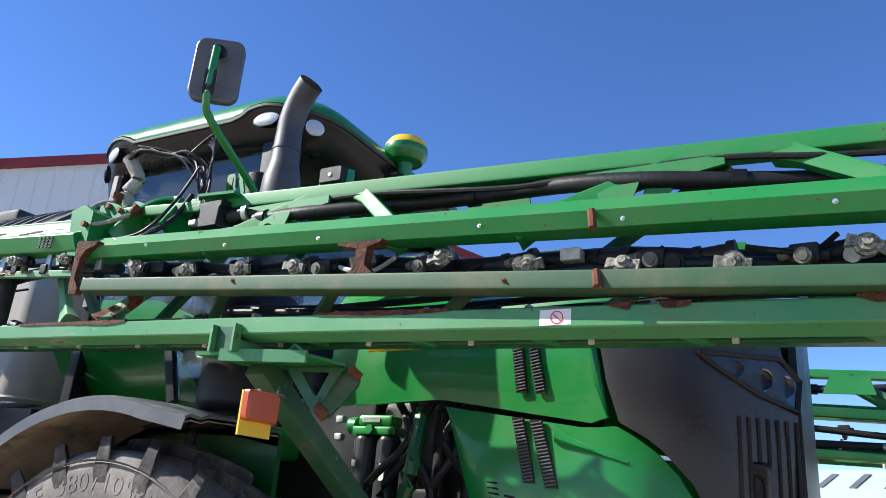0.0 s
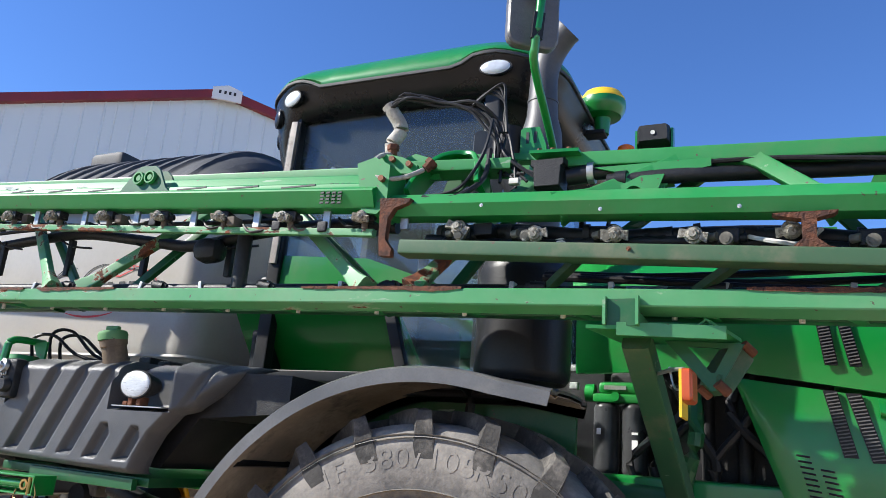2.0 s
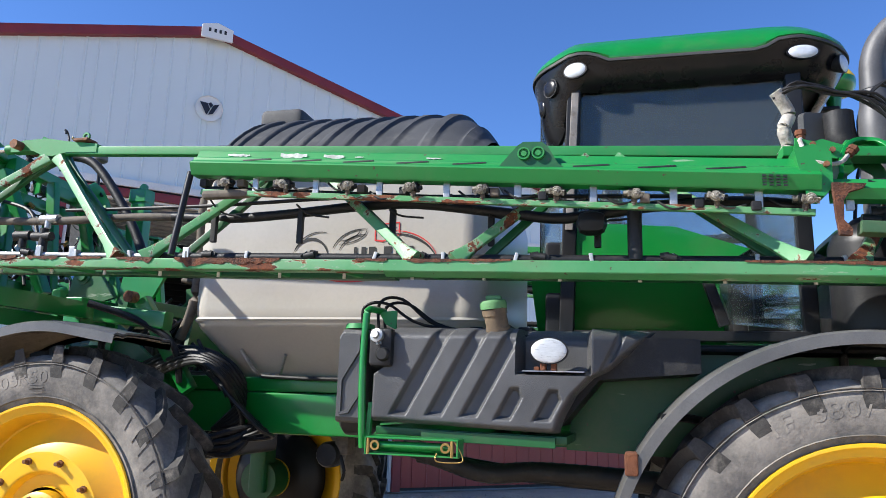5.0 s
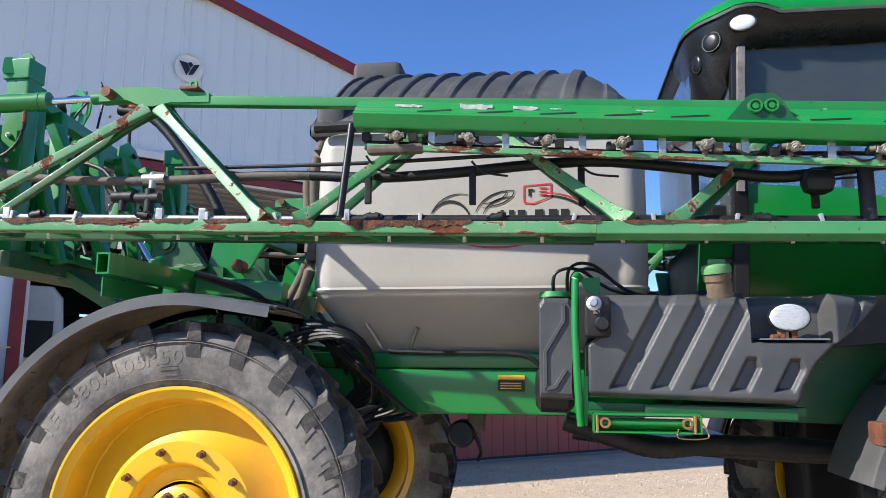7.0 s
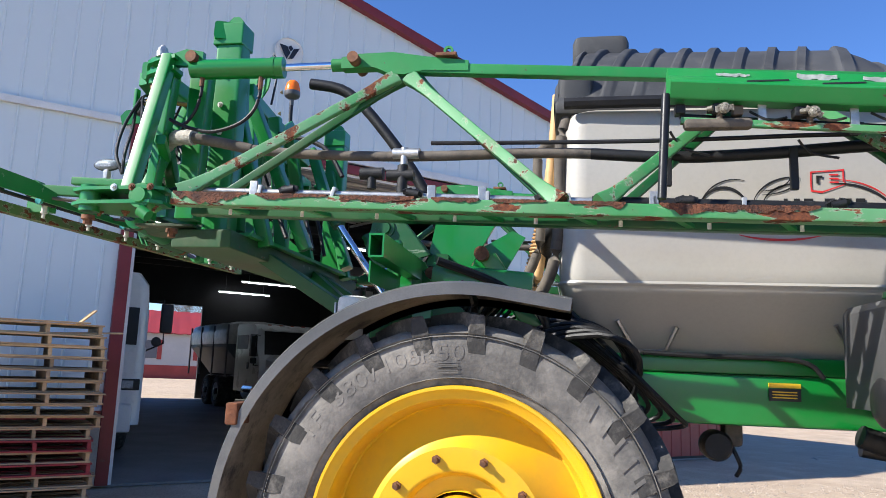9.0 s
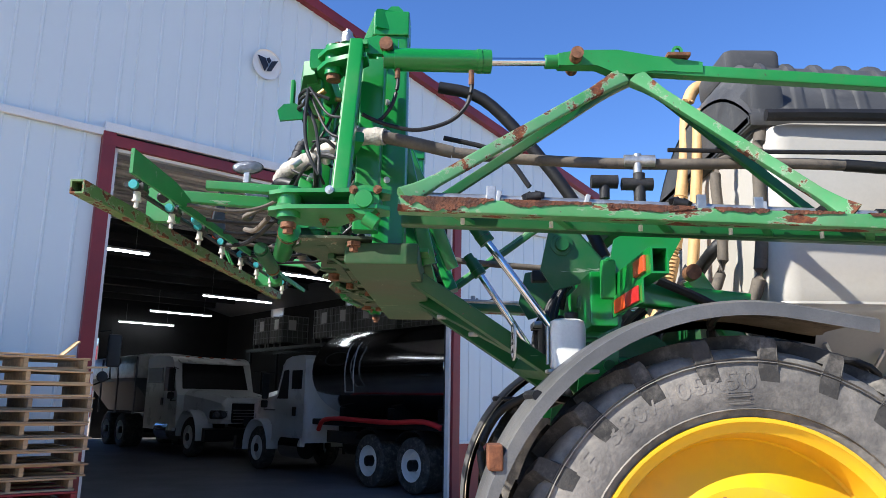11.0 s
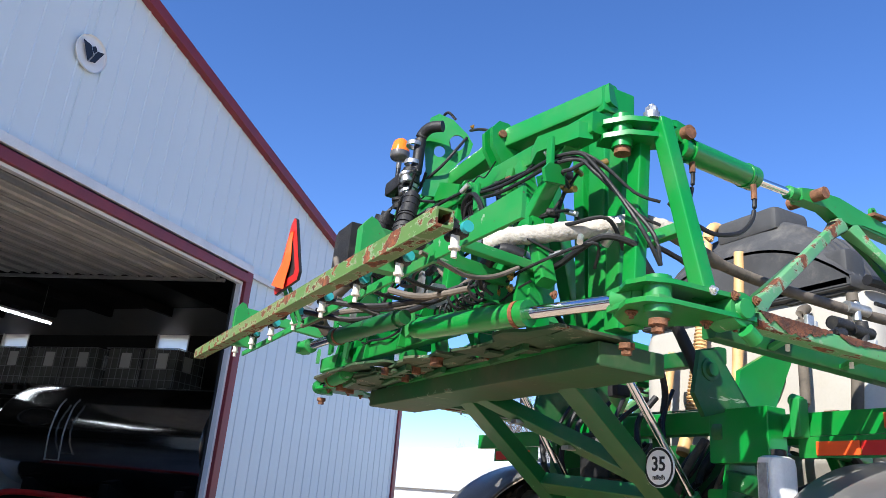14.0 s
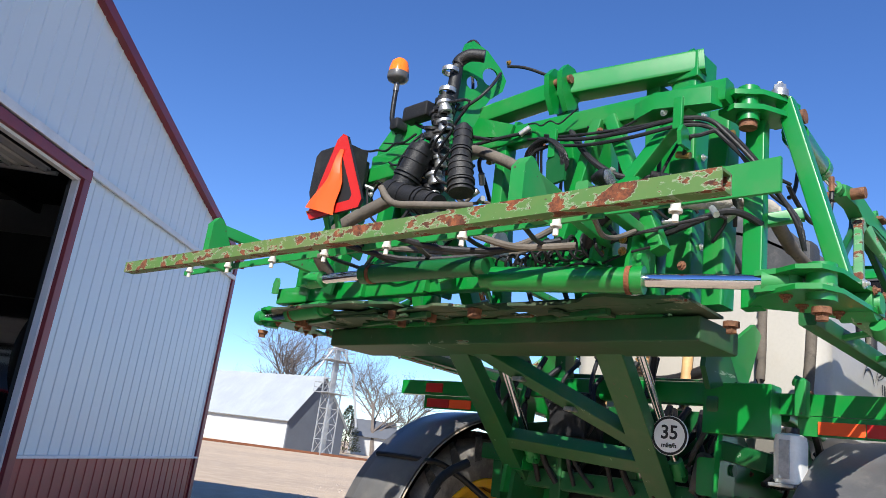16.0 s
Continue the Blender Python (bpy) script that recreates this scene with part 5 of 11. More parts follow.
def oval_lamp(name, c, rx, rz, yaw, parent, material=None, depth=0.05, label=""):
    """An oval lamp whose face looks to -y, turned by yaw."""
    m = pose(c[0], c[1], c[2], 0, 0, yaw)
    pts = [(rx * math.cos(2 * math.pi * k / 24), rz * math.sin(2 * math.pi * k / 24)) for k in range(24)]
    bm = BM()
    loft(bm, [[m @ Vector((a * k, y, b * k)) for a, b in pts] for y, k in ((depth, 0.6), (0.0, 1.1), (-0.012, 1.1), (-0.012, 1.0))])
    body = part(name, bm, M["plastic"], parent, label)
    bm = BM()
    loft(bm, [[m @ Vector((a * k, y, b * k)) for a, b in pts] for y, k in ((-0.013, 0.99), (-0.02, 0.85), (-0.026, 0.4))])
    part("lens", bm, material or M["lens"], body, "clear ribbed lens")
    return body


LAMP_GLASS = surface("roof_lamp_lens", (0.60, 0.63, 0.66), 0.22, 0.1, 0.12, 30, 120, 0.25)
for q in (-1, 1):
    oval_lamp("roof_lamp", (3.0, q * 1.022, 3.722), 0.068, 0.046, (-16 if q < 0 else 196), skirt, LAMP_GLASS)
    oval_lamp("roof_lamp", (2.845, q * 0.935, 3.655), 0.055, 0.055, (-42 if q < 0 else 222), skirt, M["gloss_black"], label="empty black lamp bowl")
    oval_lamp("roof_lamp", (2.785, q * 0.815, 3.575), 0.040, 0.055, (-62 if q < 0 else 242), skirt, M["gloss_black"], label="empty black lamp bowl")
    oval_lamp("roof_lamp", (4.263, q * 1.035, 3.718), 0.080, 0.040, (6 if q < 0 else 174), skirt, LAMP_GLASS)
    oval_lamp("roof_lamp", (4.49, q * 0.90, 3.69), 0.055, 0.050, (55 if q < 0 else 125), skirt, LAMP_GLASS)
# cab shell below: lower door panel, pillars, glass
bm = BM()
for q in (-1, 1):
    rows = []
    for k in range(9):
        f = k / 8
        yy, zz = 0.60 + 0.36 * f ** 0.8, 2.10 + 0.43 * f
        rows.append([(x0 + (x1 - x0) * f, q * yy, zz) for x0, x1 in ((2.74, 2.72), (3.1, 3.1), (3.5, 3.45), (3.84, 3.74))])
    sheet(bm, rows, (0, -q * 0.03, 0.01))
    plate(bm, [(2.98, 2.50), (3.72, 2.48), (3.95, 2.62), (3.55, 2.76), (3.0, 2.80)], 0.05, "y", q * 0.895)
box(bm, (2.76, -0.62, 1.95), (4.2, 0.62, 2.12), 0.03)
part("cab_panel", bm, M["green"], cab, "green lower cab panels", 40)
bm = BM()
for q in (-1, 1):
    for pts in (((2.93, 2.10), (2.985, 3.66)), ((4.24, 2.10), (4.22, 3.66))):
        (xa, za), (xb, zb) = pts
        beam(bm, (xa, q * 0.90, za), (xb, q * 0.92, zb), 0.085, 0.07, (0, 1, 0))
    beam(bm, (2.98, q * 0.91, 2.13), (4.24, q * 0.91, 2.13), 0.06, 0.06)
    beam(bm, (3.80, q * 0.905, 2.19), (3.70, q * 0.905, 2.5), 0.06, 0.05, (0, 1, 0))
part("cab_frame", bm, M["black"], cab, "black cab pillars")
bm = BM()
for q in (-1, 1):
    beam(bm, (2.952, q * 0.945, 2.75), (2.995, q * 0.965, 3.60), 0.03, 0.045, (1, 0, 0))
part("pillar_strip", bm, M["pillar"], cab, "bare metal pillar strip")
bm = BM()
for q in (-1, 1):
    plate(bm, [(3.02, 2.50), (4.20, 2.45), (4.19, 3.66), (2.99, 3.66)], 0.008, "y", q * 0.905)
    plate(bm, [(3.84, 2.20), (4.20, 2.17), (4.20, 2.45), (3.76, 2.47)], 0.008, "y", q * 0.907)
for q in (-1, 1):
    loft(bm, [[(2.93 + d, q * 0.915, 2.53), (2.965 + d, q * 0.915, 3.62), (2.80 + d, q * 0.72, 3.60), (2.75 + d, q * 0.70, 2.53)] for d in (0, 0.008)])
pane = part("side_window", bm, M["glass"], cab, "dark tinted side glass", 5)
pane.visible_shadow = False
bm = BM()
box(bm, (4.235, -0.85, 2.15), (4.243, 0.85, 3.65), 0)
pane = part("windscreen", bm, M["glass"], cab, "tinted windscreen", 5)
pane.visible_shadow = False
bm = BM()
box(bm, (2.748, -0.70, 2.55), (2.756, 0.70, 3.62), 0)
pane = part("rear_window", bm, M["glass"], cab, "tinted rear window", 5)
pane.visible_shadow = False
bm = BM()
box(bm, (2.80, -0.86, 2.12), (2.92, 0.86, 2.7), 0.02)
box(bm, (3.1, -0.35, 2.12), (3.6, 0.35, 2.6), 0.06)
box(bm, (3.1, -0.32, 2.55), (3.25, 0.32, 3.2), 0.07)
box(bm, (3.9, -0.3, 2.1), (4.05, 0.3, 2.75), 0.05)
part("cab_interior", bm, M["black"], cab, "dark seat and console inside")
bm = BM()
beam(bm, (3.95, -0.2, 2.85), (4.05, 0.2, 2.9), 0.03, 0.36, (1, 0, 0))
part("steering_wheel", bm, M["black"], cab)
# guidance dome on the roof front
bm = BM()
lathe(bm, [(0.0, 0.13), (0.06, 0.128), (0.11, 0.11), (0.135, 0.07), (0.137, 0.055)], (4.62, -0.16, 3.84), (0, 0, 1), 28)
dome = part("receiver_dome", bm, M["decal_yellow"], sprayer, "yellow and green guidance receiver dome")
bm = BM()
lathe(bm, [(0.138, 0.055), (0.14, 0.03), (0.135, 0.0), (0.11, -0.04), (0.05, -0.05), (0.04, -0.15), (0, -0.15)], (4.62, -0.16, 3.84), (0, 0, 1), 28)
part("dome_base", bm, M["green"], dome)
bm = BM()
box(bm, (4.44, -0.21, 3.68), (4.645, -0.11, 3.71), 0.01)
part("dome_bracket", bm, M["plastic"], dome)
bm = BM()
lathe(bm, [(0, 0.062), (0.025, 0.06), (0.046, 0.045), (0.052, 0.02), (0.052, 0)], (4.78, -0.25, 3.505), (0, 0, 1), 20)
amb = part("beacon_lens", bm, M["amber"], sprayer, "amber beacon in front of the cab")
bm = BM()
rod(bm, (4.78, -0.25, 3.475), (4.78, -0.25, 3.505), 0.050, 20)
tube(bm, [(4.78, -0.25, 3.50), (4.77, -0.25, 3.40), (4.70, -0.25, 3.20), (4.66, -0.25, 2.86)], 0.012, 8)
part("lamp_stalk", bm, M["black"], amb)

# exhaust
bm = BM()
lathe(bm, [(0.0, 0), (0.19, 0.0), (0.205, 0.02), (0.21, 0.05), (0.21, 0.47), (0.185, 0.54), (0.12, 0.59), (0.085, 0.62)], (4.505, -1.13, 2.10), (0, 0, 1), 28)
part("silencer", bm, M["black"], sprayer, "black exhaust silencer can", 40)
bm = BM()
lathe(bm, [(0.07, 0.45), (0.095, 0.60), (0.098, 1.12), (0.094, 1.20), (0.074, 1.28), (0.070, 1.36), (0.066, 1.45)], (4.565, -1.17, 2.05), (0, 0, 1), 28)
sweep(bm, ring(0.066, 20), smooth_path([(4.565, -1.17, 3.46), (4.57, -1.172, 3.56), (4.60, -1.178, 3.655), (4.65, -1.19, 3.725), (4.69, -1.20, 3.76)], 5), (0, 1, 0), False)
sweep(bm, ring(0.060, 20), smooth_path([(4.57, -1.172, 3.56), (4.60, -1.178, 3.655), (4.65, -1.19, 3.725), (4.689, -1.20, 3.759)], 5), (0, 1, 0), False)
exh = part("exhaust", bm, M["exhaust"], sprayer, "dark grey upright exhaust stack with curved tip", 40)
bm = BM()
for z in (3.40,):
    lathe(bm, [(0.066, 0), (0.074, 0.003), (0.074, 0.012), (0.066, 0.015)], (4.565, -1.17, z), (0, 0, 1), 24)
part("clamp", bm, M["exhaust"], exh)
bm = BM()
tube(bm, [(4.46, -1.12, 3.0), (4.40, -1.14, 3.15), (4.39, -1.14, 3.3)], 0.075, 16)
part("intake_pipe", bm, M["plastic"], exh)

# mirror on a bent green arm
bm = BM()
mm = look((4.712, -1.815, 3.45), (5.357, -2.70, 3.45))
pts = rrect(0.205, 0.30, 0.045)
loft(bm, [[mm @ Vector((a * k, b * k, z)) for a, b in pts] for z, k in ((-0.03, 0.93), (-0.022, 1.0), (0.01, 1.0), (0.035, 0.9), (0.045, 0.6))])
# lighter grey carries the sky's reflection on the glossy mirror back
mir = part("mirror", bm, M["fender"], sprayer, "black backed mirror on a bent green arm")
bm = BM()
tube(bm, [(4.775, -1.895, 3.51), (4.768, -1.892, 3.40), (4.75, -1.875, 3.28), (4.735, -1.82, 3.21), (4.72, -1.50, 3.03), (4.71, -1.44, 2.93)], 0.017, 10, True, 4)
part("mirror_arm", bm, M["green"], mir, "bent green tube")
bm = BM()
lathe(bm, [(0.0, 0.02), (0.028, 0.015), (0.034, 0)], (4.752, -1.862, 3.512), (0.58, -0.8, 0), 16)
beam(bm, (4.768, -1.895, 3.40), (4.755, -1.882, 3.30), 0.045, 0.02, (0.58, -0.8, 0))
part("mirror_clamp", bm, M["black"], mir)
bm = BM()
mm = look((4.28, -1.10, 3.16), (4.6, -1.9, 3.16))
loft(bm, [[mm @ Vector((a * k, b * k, z)) for a, b in rrect(0.16, 0.34, 0.03)] for z, k in ((-0.025, 0.95), (0.02, 1.0), (0.04, 0.85))])
part("cab_mirror", bm, M["plastic_soft"], sprayer, "black cab-side mirror housing")

# engine hood
hood = new("hood")
hood.parent = sprayer


def hood_y(x):
    """Half width of the hood along its length."""
    return 0.64 + 0.12 * max(0, min(1, (x - 4.6) / 1.5)) if x < 6.12 else 0.76 - 0.42 * ((x - 6.12) / 0.66) ** 1.8


def hood_skin(bm, outline, q=-1, proud=0.0, step=0.07):
    """A side panel of the hood: outline in x, z, bent to the hood's width."""
    xs = sorted(set([a for a, b in outline]))
    n = max(2, int((xs[-1] - xs[0]) / step))
    rows = []

    def bounds(x):
        hits = []
        for (a0, b0), (a1, b1) in zip(outline, outline[1:] + outline[:1]):
            if min(a0, a1) - 1e-9 <= x <= max(a0, a1) + 1e-9 and abs(a1 - a0) > 1e-9:
                hits.append(b0 + (b1 - b0) * (x - a0) / (a1 - a0))
        return min(hits), max(hits)
    for k in range(n + 1):
        x = xs[0] + (xs[-1] - xs[0]) * k / n
        lo, hi = bounds(min(max(x, xs[0] + 1e-4), xs[-1] - 1e-4))
        rows.append([(x, q * (hood_y(x) + proud + 0.015 * math.sin(math.pi * f)), lo + (hi - lo) * f) for f in (0, 0.25, 0.5, 0.75, 1)])
    sheet(bm, rows, (0, -q * 0.03, 0))


for q in (-1, 1):
    bm = BM()
    hood_skin(bm, [(4.62, 2.21), (5.30, 2.235), (6.075, 2.125), (6.10, 2.155), (6.02, 2.60), (4.62, 2.62)], q)
    part("upper_side_panel", bm, M["green"], hood, "glossy green upper hood side")
    bm = BM()
    hood_skin(bm, [(5.34, 2.20), (6.055, 2.105), (6.10, 2.14), (6.26, 2.05), (6.40, 1.90), (6.50, 1.62), (6.50, 1.45), (5.62, 1.45)], q, 0.012)
    part("lower_side_panel", bm, M["green"], hood, "glossy green lower hood side")
    bm = BM()
    hood_skin(bm, [(6.04, 2.58), (6.12, 2.15), (6.28, 2.06), (6.42, 1.90), (6.52, 1.62), (6.74, 1.62), (6.77, 2.24), (6.70, 2.60)], q, -0.004, 0.05)
    part("nose_panel", bm, M["nose"], hood, "satin black nose panel")
bm = BM()
rows = []
for k in range(13):
    x = 4.55 + (6.78 - 4.55) * k / 12
    w = hood_y(x)
    top = 2.86 - 0.10 * (k / 12) - 0.22 * max(0, (k - 9) / 3) ** 2
    rows.append([(x, -w, 2.58), (x, -w * 0.96, 2.70), (x, -w * 0.8, top - 0.03), (x, -w * 0.4, top), (x, w * 0.4, top), (x, w * 0.8, top - 0.03), (x, w * 0.96, 2.70), (x, w, 2.58)])
sheet(bm, rows, (0, 0, -0.03))
part("bonnet", bm, M["green"], hood, "green bonnet top", 30)
bm = BM()
rows = []
for k in range(7):
    y = -0.36 + 0.72 * k / 6
    rows.append([(6.775 + 0.03 * math.cos(y * 4), y, z) for z in (1.6, 1.9, 2.2, 2.5, 2.62)])
sheet(bm, rows, (-0.03, 0, 0))
part("grille", bm, M["black"], hood, "black front grille")
bm = BM()
for k in range(7):
    x = 6.56 + 0.032 * k
    for q in (-1, 1):
        beam(bm, (x, q * (hood_y(x) + 0.006), 1.65), (x + 0.01, q * (hood_y(x) + 0.006), 2.19), 0.012, 0.014, (0, 1, 0))
for q in (-1, 1):
    loft(bm, [[(6.60 + a, q * (hood_y(6.6) + d), 1.90 + b) for a, b in rrect(w, h, 0.03)] for d, w, h in ((0.0, 0.15, 0.24), (0.02, 0.13, 0.22), (0.02, 0.09, 0.15), (0.005, 0.07, 0.12))])
part("nose_slat", bm, M["plastic"], hood, "black louvre slats on the nose")
# side vents with fine slats
for x0, z0, x1, z1, w in ((5.725, 2.255, 5.695, 2.47, 0.050), (5.815, 2.25, 5.77, 2.47, 0.046), (5.775, 1.885, 5.712, 2.150, 0.052), (5.875, 1.87, 5.796, 2.140, 0.055)):
    bm = BM()
    pts = [(x0 - w / 2, z0), (x0 + w / 2, z0), (x1 + w / 2, z1), (x1 - w / 2, z1)]
    plate(bm, pts, 0.012, "y", -hood_y(max(x0, x1) + w / 2) - 0.022)
    v = part("vent", bm, M["black"], hood, "black slotted vent")
    bm = BM()
    n = int((z1 - z0) / 0.013)
    for k in range(1, n):
        f = k / n
        xa = x0 + (x1 - x0) * f
        za = z0 + (z1 - z0) * f
        beam(bm, (xa - w * 0.42, -hood_y(max(x0, x1) + w / 2) - 0.030, za - 0.004), (xa + w * 0.42, -hood_y(max(x0, x1) + w / 2) - 0.030, za + 0.004), 0.005, 0.005)
    part("slat", bm, M["fender"], v)
bm = BM()
for k in range(12):
    z = 1.885 - 0.0225 * k
    for j in range(1 + (k > 1)):
        x0 = 5.575 + 0.006 * k + 0.075 * j
        rod(bm, (x0, -hood_y(x0) - 0.026, z - 0.008 * j), (x0 + 0.050, -hood_y(x0 + 0.05) - 0.026, z - 0.008 * j - 0.006), 0.0045, 6)
part("louvre", bm, M["black"], hood)
# pressed scoop on the lower side panel
bm = BM()
rows = []
for k in range(11):
    f = k / 10
    x = 5.885 + 0.30 * f
    zu, zl = 2.125 - 0.135 * f ** 0.8 - 0.005, 2.052 - 0.074 * f
    y = -hood_y(x) - 0.0255
    rows.append([(x, y, zu), (x, y - 0.001, zu - 0.3 * (zu - zl)), (x, y - 0.020 * (1 - f), zl + 0.25 * (zu - zl)), (x, y - 0.012 * (1 - f), zl), (x, y + 0.004, zl - 0.004)])
sheet(bm, rows, (0, 0.01, 0))
part("scoop", bm, M["green"], hood, "pressed scoop in the hood side", 60)
# headlight
bm = BM()
pts = [(6.44, 2.43), (6.52, 2.365), (6.64, 2.285), (6.765, 2.232), (6.785, 2.36), (6.72, 2.44)]
loft(bm, [[(a, -hood_y(a) + d, b) for a, b in pts] for d in (0.05, 0.012)])
hl = part("headlight", bm, M["lens"], hood, "clear wrap-round headlight")
bm = BM()
loft(bm, [[(a, -hood_y(a) + d, b) for a, b in pts] for d in (-0.008, -0.014)])
part("cover_glass", bm, M["glass_clear"], hl, "clear headlight cover")
bm = BM()
sweep(bm, rrect(0.018, 0.022), [(a, -hood_y(a) - 0.014, b) for a, b in pts + pts[:1]], (0, -1, 0))
part("bezel", bm, M["black"], hl)
for cx_, cz_, r_ in ((6.565, 2.372, 0.034), (6.655, 2.345, 0.042), (6.73, 2.33, 0.040)):
    bm = BM()
    lathe(bm, [(r_ * 1.15, -0.012), (r_, -0.010), (r_ * 0.85, 0.008), (r_ * 0.4, 0.022), (0.0, 0.026)], (cx_, -hood_y(cx_) + 0.006, cz_), (0.25, 1, 0), 20)
    part("reflector", bm, M["chrome"], hl, "bright lamp bowl")
# yellow name strip along the hood, kept plain
bm = BM()
hood_skin(bm, [(4.85, 2.475), (5.95, 2.47), (5.95, 2.53), (4.85, 2.535)], -1, 0.014)
strip = part("name_strip", bm, M["decal_yellow"], hood, "yellow side strip with dark bars")
bm = BM()
for k in range(5):
    box(bm, (5.30 + 0.07 * k, -hood_y(5.45) - 0.0345, 2.485), (5.345 + 0.07 * k, -hood_y(5.45) - 0.031, 2.52), 0)
part("bar", bm, M["ink"], strip)

# engine bay seen below the hood
bay = new("engine")
bay.parent = sprayer
bm = BM()
box(bm, (4.98, -0.42, 1.45), (5.75, 0.42, 2.35), 0.05)
box(bm, (4.70, -0.26, 1.45), (5.0, 0.26, 2.30), 0.05)
box(bm, (5.02, -0.52, 1.5), (5.25, -0.4, 1.85), 0.03)
for k in range(4):
    rod(bm, (5.05 + 0.16 * k, -0.5, 1.6), (5.05 + 0.16 * k, -0.5, 2.2), 0.035, 10)
part("engine_block", bm, M["plastic"], bay, "dark grimy engine block")
bm = BM()
box(bm, (4.70, -0.52, 1.25), (5.9, 0.52, 1.5), 0.05)
box(bm, (4.56, -0.22, 1.35), (4.60, 0.60, 2.6), 0.015)
part("engine_base", bm, M["black"], bay)
# added dark plate: blocks the view through and keeps the bay dark
bm = BM()
box(bm, (4.0, -0.31, 1.28), (4.69, -0.28, 2.30), 0.006)
part("bay_wall", bm, M["black"], bay, "added dark plate closing the view through the engine bay")
bm = BM()
for x in (4.725, 4.865):
    lathe(bm, [(0, 0), (0.056, 0.0), (0.062, 0.012), (0.063, 0.02), (0.063, 0.31), (0.056, 0.325), (0.05, 0.335)], (x, -0.42, 1.755), (0, 0, 1), 24)
part("fuel_filter", bm, M["nose"], bay, "black spin-on filter")
for x, z0, w, h in ((4.875, 1.87, 0.028, 0.045), (4.70, 1.935, 0.02, 0.03), (4.875, 1.94, 0.03, 0.012)):
    bm = BM()
    box(bm, (x - w / 2, -0.4865, z0), (x + w / 2, -0.480, z0 + h), 0)
    part("filter_label", bm, M["decal"], bay, "pale printed patch")
bm = BM()
box(bm, (4.665, -0.48, 2.09), (4.93, -0.34, 2.135), 0.012)
box(bm, (4.69, -0.47, 2.135), (4.90, -0.35, 2.195), 0.02)
rod(bm, (4.665, -0.42, 2.14), (4.62, -0.42, 2.14), 0.045, 14)
rod(bm, (4.78, -0.47, 2.12), (4.78, -0.495, 2.12), 0.022, 12)
part("filter_head", bm, M["green"], bay, "green filter head")
bm = BM()
box(bm, (4.72, -0.474, 2.155), (4.83, -0.468, 2.175), 0)
part("head_tag", bm, M["zinc"], bay, "bright tag on the filter head")
for z in (2.26, 2.17, 2.08):
    bm = BM()
    box(bm, (4.54, -0.46, z - 0.018), (4.585, -0.42, z + 0.018), 0.006)
    part("bay_bracket", bm, M["steel"], bay, "zinc pipe bracket")
bm = BM()
for k, (x, dx) in enumerate(((5.08, 0.1), (5.2, -0.06), (5.32, 0.08), (5.42, -0.1), (5.0, 0.12))):
    tube(bm, [(x, -0.58, 2.25), (x + dx, -0.66, 2.05), (x - dx, -0.64, 1.8), (x + dx * 0.5, -0.6, 1.55)], 0.02 + 0.004 * (k % 2))
tube(bm, [(4.9, -0.62, 1.6), (5.2, -0.72, 1.62), (5.5, -0.68, 1.6), (5.6, -0.6, 1.7)], 0.012)
part("engine_hose", bm, M["hose"], bay, "black engine hoses")
bm = BM()
tube(bm, [(5.15, -0.6, 2.2), (5.18, -0.70, 1.95), (5.12, -0.68, 1.7), (5.1, -0.6, 1.5)], 0.035)
rod(bm, (4.7, -0.66, 1.66), (5.05, -0.66, 1.64), 0.075)
part("engine_pipe", bm, M["green_dk"], bay)
bm = BM()
box(bm, (5.42, -0.70, 1.62), (5.52, -0.62, 1.70), 0.01)
for x in (5.43, 5.50):
    lathe(bm, [(0, 0.03), (0.018, 0.03), (0.02, 0)], (x, -0.70, 1.63), (0, -1, 0), 12)
part("coupler", bm, M["steel"], bay)

# boom rest: bracket and leg with reflector lamp
rest = new("boom_rest")
rest.parent = sprayer
bm = BM()
plate(bm, [(4.965, -1.885), (5.06, -1.868), (5.385, -1.80), (5.42, -1.62), (5.30, -1.55), (5.02, -1.60)], 0.012, "z", 2.212)
part("rest_plate", bm, M["worn"], rest, "worn green boom rest plate")
bm = BM()
loft(bm, [[(x, y + a, zc + b) for a, b in ((0.0, -0.022), (0.012, -0.022), (0.012, 0.020), (0.0, 0.020))] for x, y, zc in ((5.06, -1.868, 2.209), (5.385, -1.802, 2.207))])
part("rest_lip", bm, M["faded"], rest, "pale worn lip of the boom rest")
# pale green puts the sunlit look of the edges into these plates
for x in (5.023, 5.127):
    bm = BM()
    plate(bm, [(-1.885, 2.218), (-1.70, 2.218), (-1.70, 2.262), (-1.85, 2.262), (-1.85, 2.312), (-1.885, 2.312)], 0.010, "x", x)
    part("cradle_plate", bm, M["faded"], rest, "upright cradle plate")
bm = BM()
plate(bm, [(5.029, 2.218), (5.121, 2.218), (5.121, 2.306), (5.029, 2.306)], 0.008, "y", -1.858)
part("cradle_plate", bm, M["green_dk"], rest)
bm = BM()
tube(bm, [(5.285, -1.79, 2.218), (5.305, -1.79, 2.232), (5.325, -1.79, 2.25), (5.345, -1.79, 2.238), (5.37, -1.79, 2.218)], 0.005, 6, False)
part("wire_staple", bm, M["faded"], rest)
bm = BM()
beam(bm, (5.095, -1.70, 2.20), (5.17, -0.47, 1.35), 0.095, 0.085)
part("rest_leg", bm, M["dirty"], rest, "green boom rest leg")
bm = BM()
outer_ = [(5.18, 2.205), (5.43, 2.195), (5.35, 2.045), (5.325, 2.04)]
hole_ = [(5.255, 2.185), (5.38, 2.18), (5.338, 2.10), (5.325, 2.10)]
